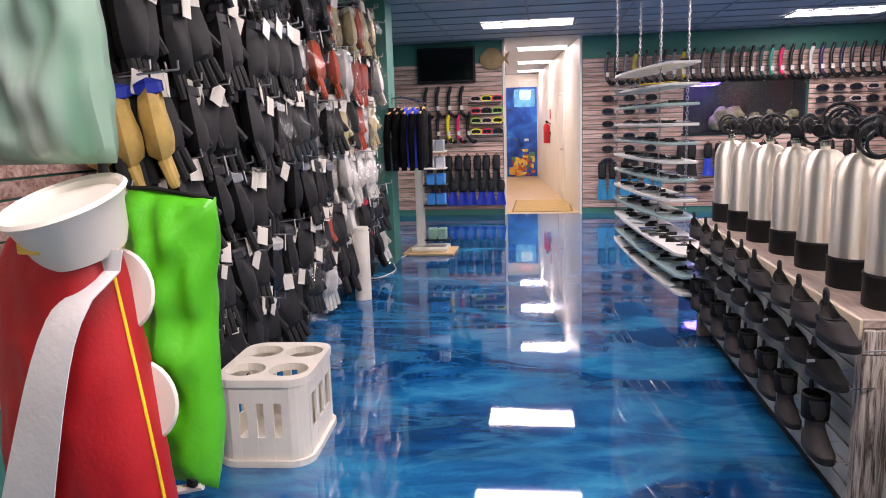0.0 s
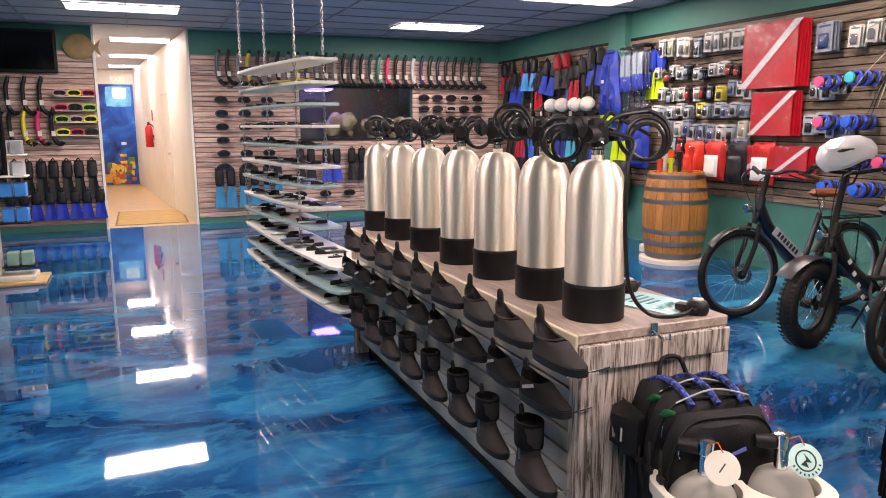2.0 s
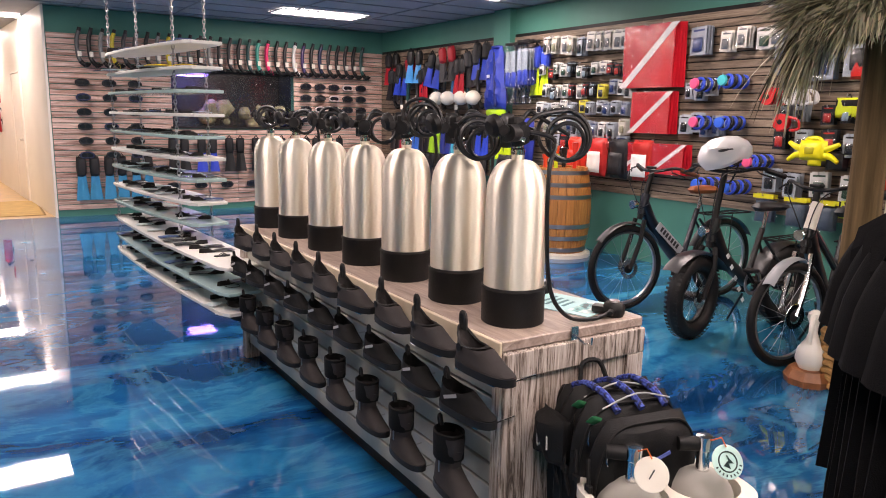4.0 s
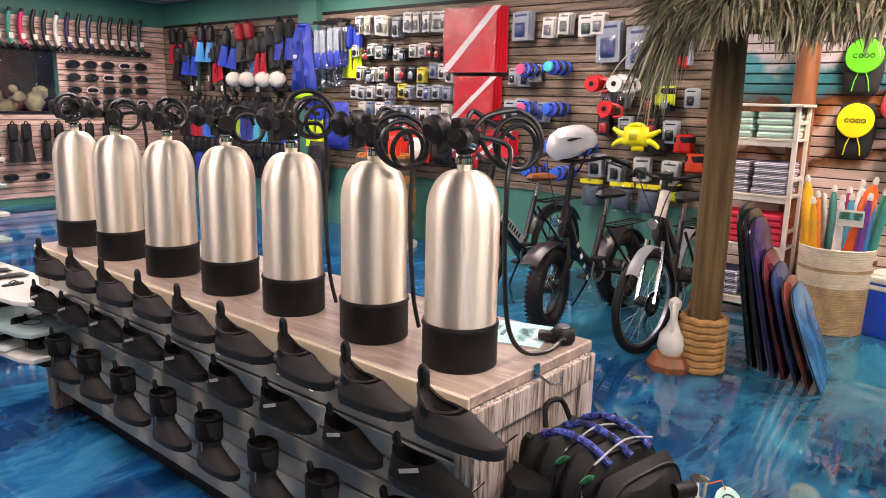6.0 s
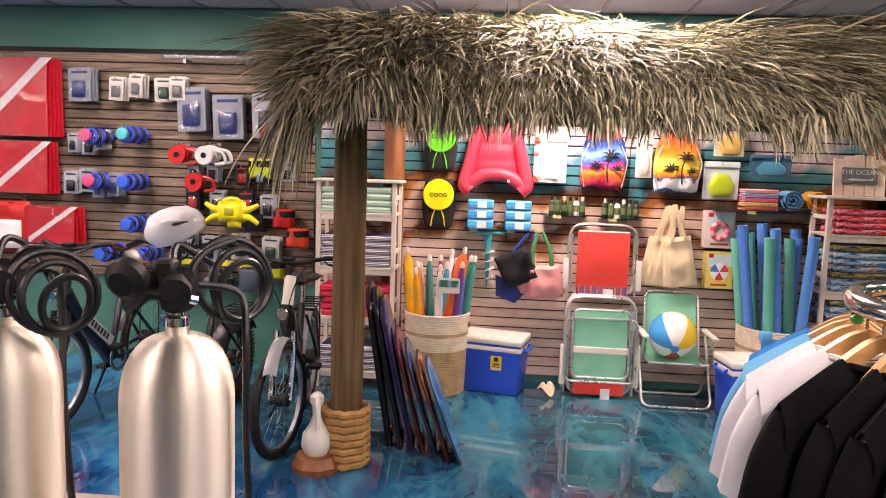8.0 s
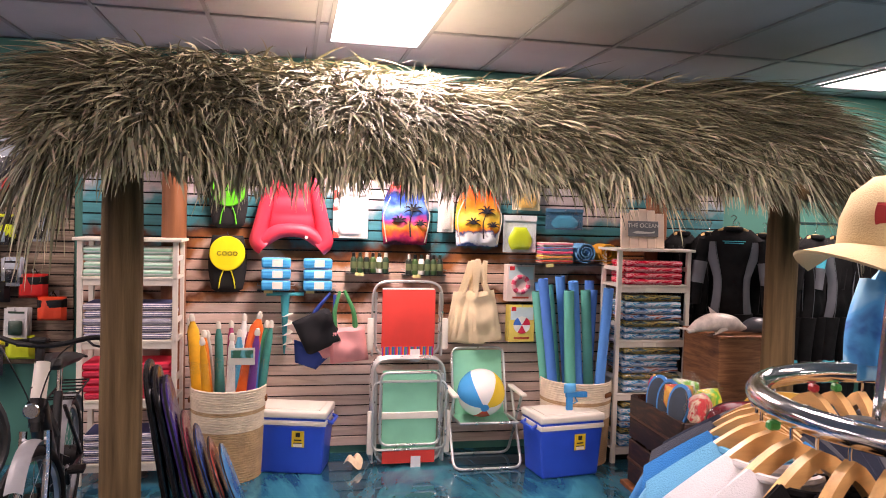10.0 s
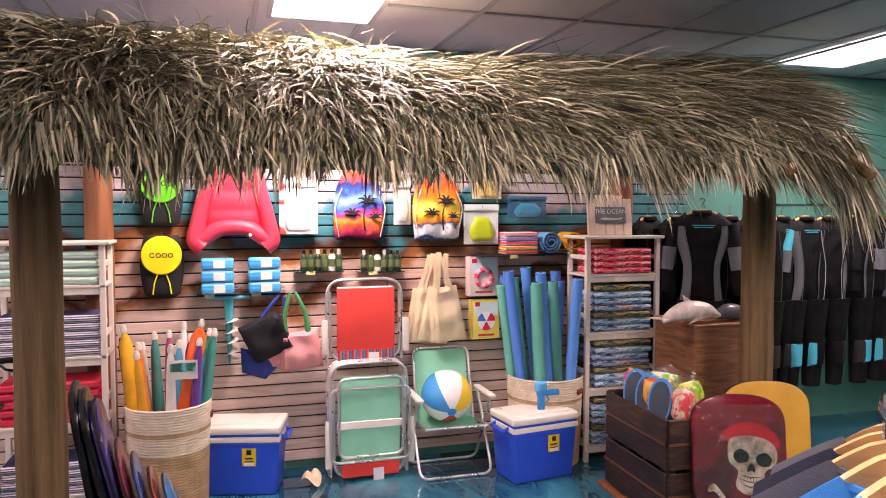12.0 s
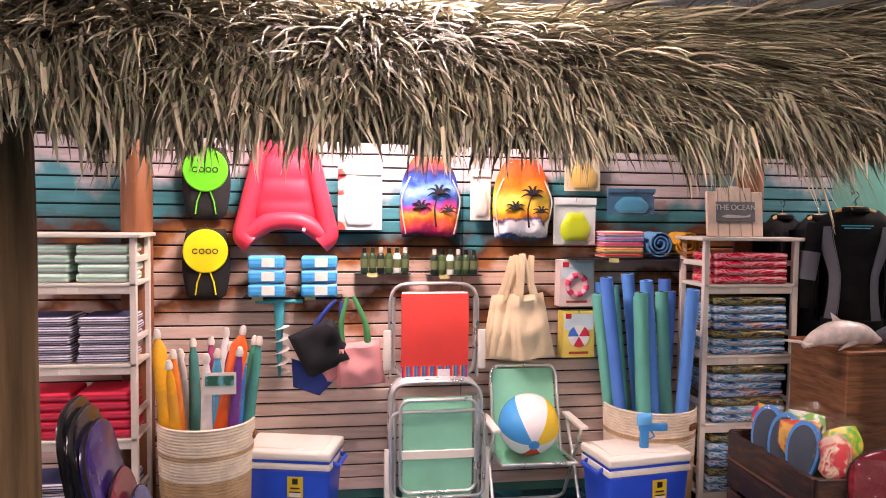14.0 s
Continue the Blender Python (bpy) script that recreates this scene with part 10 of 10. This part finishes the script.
cb_ = thing("power_cord", pose(0, 0, 0), "white power cord along the floor", "power cord")
part("cord", tube([(-1.43, 8.7, 0.01), (-1.5, 8.3, 0.01), (-1.38, 7.8, 0.01), (-1.5, 7.4, 0.01), (-1.75, 7.3, 0.05)], 0.006, 6, smooth_steps=5), M_WPLASTIC, cb_, "", True)

# ---- near left: diver's float bags on a stand ----
fb = thing("float_stand", pose(-1.02, 2.02, 0), "black floor stand holding float bags", "stand")
part("pole", rod((0, 0.16, 0.0), (0, 0.16, 1.95), 0.014, 0.014, 10), M_RUBBER, fb, "", True)
part("base", lathe([(0, 0), (0.22, 0), (0.22, 0.015), (0, 0.02)], 24, m=pose(0, 0.16, 0)), M_RUBBER, fb, "", True)
part("arm", rod((-0.02, 0.16, 1.92), (0.10, 0.12, 1.92), 0.01, 0.01, 8), M_RUBBER, fb)
rb = thing("lobster_bag", pose(-0.945, 1.86, 0.46, 0, 0, -14), "red bag with white stripe and white bowl top", "gear bag")
redn = surf("red_nylon", rgb("ac0f15"), 0.5, vary=0.12, scale=6, bump=0.35, fine=60)
def red_half(v):
    return 0.27 - 0.125 * v ** 1.2
part("bag", puffy(red_half, 0.86, 0.24, n=30, m=34, wrinkle=0.012), redn, rb, "red nylon bag", True)
stp = sheet(lambda u, v: ((-0.115 + 0.29 * v + (u - 0.5) * (0.20 - 0.115 * v)), -0.12 * max(0.0, (1 - abs((-0.115 + 0.29 * v) / red_half(v)) ** 3) * (1 - abs(2 * (0.02 + 0.93 * v) - 1) ** 6)) ** 0.5 - 0.024, 0.86 * (0.02 + 0.93 * v)), 3, 16, -0.003)
part("stripe", stp, surf("white_nylon", rgb("e6e2de"), 0.5, vary=0.06, bump=0.3, fine=60), rb, "white diagonal stripe", True)
part("piping", tube([(red_half(v), -0.004, 0.86 * v) for v in [0.03 + 0.94 * i / 20 for i in range(21)]], 0.0045, 6), paint("e8c41e", 0.6), rb, "yellow zip piping", True)
part("bowl", lathe([(0.085, 0.84), (0.10, 0.87), (0.115, 0.93), (0.128, 0.955), (0.134, 0.962), (0.128, 0.970), (0.118, 0.964), (0.113, 0.950), (0.03, 0.948), (0, 0.948)], 36, m=pose(0.085, -0.01, 0.825) @ pose(0, 0, 0, 20, -3, 0) @ Matrix.Scale(1.10, 4) @ pose(0, 0, -0.86)), M_WPLASTIC, rb, "white plastic bowl rim", True)
part("badge", box(0.07, 0.004, 0.025, (0.06, -0.135, 0.82), 0.002), paint("d8b84a", 0.5), rb, "gold print bar")
for k, (dx, z, r) in enumerate(((0.115, 0.70, 0.10), (0.155, 0.42, 0.10))):
    part("white_flange", lathe([(0, -0.006), (r, -0.006), (r + 0.006, 0), (r, 0.006), (0, 0.006)], 26, m=pose(dx, 0.05, z, 84, 0, 6)), M_WPLASTIC, rb, "white round flange", True)
gb = thing("lobster_bag", pose(-0.86, 2.12, 0.545, 0, 5.5, -12), "lime green nylon bag with black zip top", "gear bag")
part("bag", puffy(lambda v: 0.150 - 0.012 * v + 0.008 * math.sin(8 * v), 0.84, 0.16, n=28, m=34, wrinkle=0.045), surf("lime_nylon", rgb("46b814"), 0.45, vary=0.1, scale=5, bump=0.3, fine=60), gb, "lime green nylon", True)
part("zip", tube([(-0.14, 0, 0.835), (-0.05, -0.01, 0.845), (0.05, -0.01, 0.84), (0.14, 0, 0.835)], 0.007, 6, smooth_steps=4), M_RUBBER, gb, "black zip edge", True)
part("white_base", tube([(-0.12, -0.02, 0.01), (0.0, -0.06, -0.01), (0.12, -0.03, 0.02)], 0.014, 8, smooth_steps=4), M_WPLASTIC, gb, "white bottom tube", True)
part("buckle", box(0.03, 0.02, 0.03, (0.10, -0.05, 0.02), 0.005), M_RUBBER, gb)
mb = thing("mesh_bag", pose(-0.98, 1.92, 1.47, 0, 0, -10), "pale green and white mesh bag hanging", "mesh bag")
part("bag", puffy(lambda v: 0.19 - 0.02 * v, 0.55, 0.16, n=28, m=26, wrinkle=0.035), picture("green_mesh", [(0.36, rgb("5f8f74")), (0.5, rgb("84a08e")), (0.64, rgb("b4beb4"))], 3.0, 0.6, 0.4, (1.5, 1, 0.12)), mb, "striped mesh", True)
part("rim", tube([(0.17 * math.cos(a), 0.06 * math.sin(a), 0.545) for a in [2 * math.pi * i / 20 for i in range(20)]], 0.008, 6, closed=True), M_RUBBER, mb, "black rim", True)

# ---- slatwall boards, last ----
slats(wall_e, "y", 4.0, 8.9, W_E, 0.70, 2.56, M_GREYWOOD)
slats(wall_e, "y", 9.25, 12.62, W_E, 0.70, 2.56, M_GREYWOOD)
slats(wall_e, "y", -0.9, 3.95, W_E, 0.06, 2.62, M_BEACH)
slats(wall_n, "x", -2.38, -0.46, 12.63, 0.10, 2.56, M_BRICKWOOD)
slats(wall_n, "x", 0.85, W_E - 0.02, 12.63, 0.10, 2.56, M_BRICKWOOD, skip=(2.45, 4.35, 1.27, 2.10))
slats(wall_w, "y", 0.6, 8.15, W_W, 0.55, 2.62, M_BRICKWOOD)
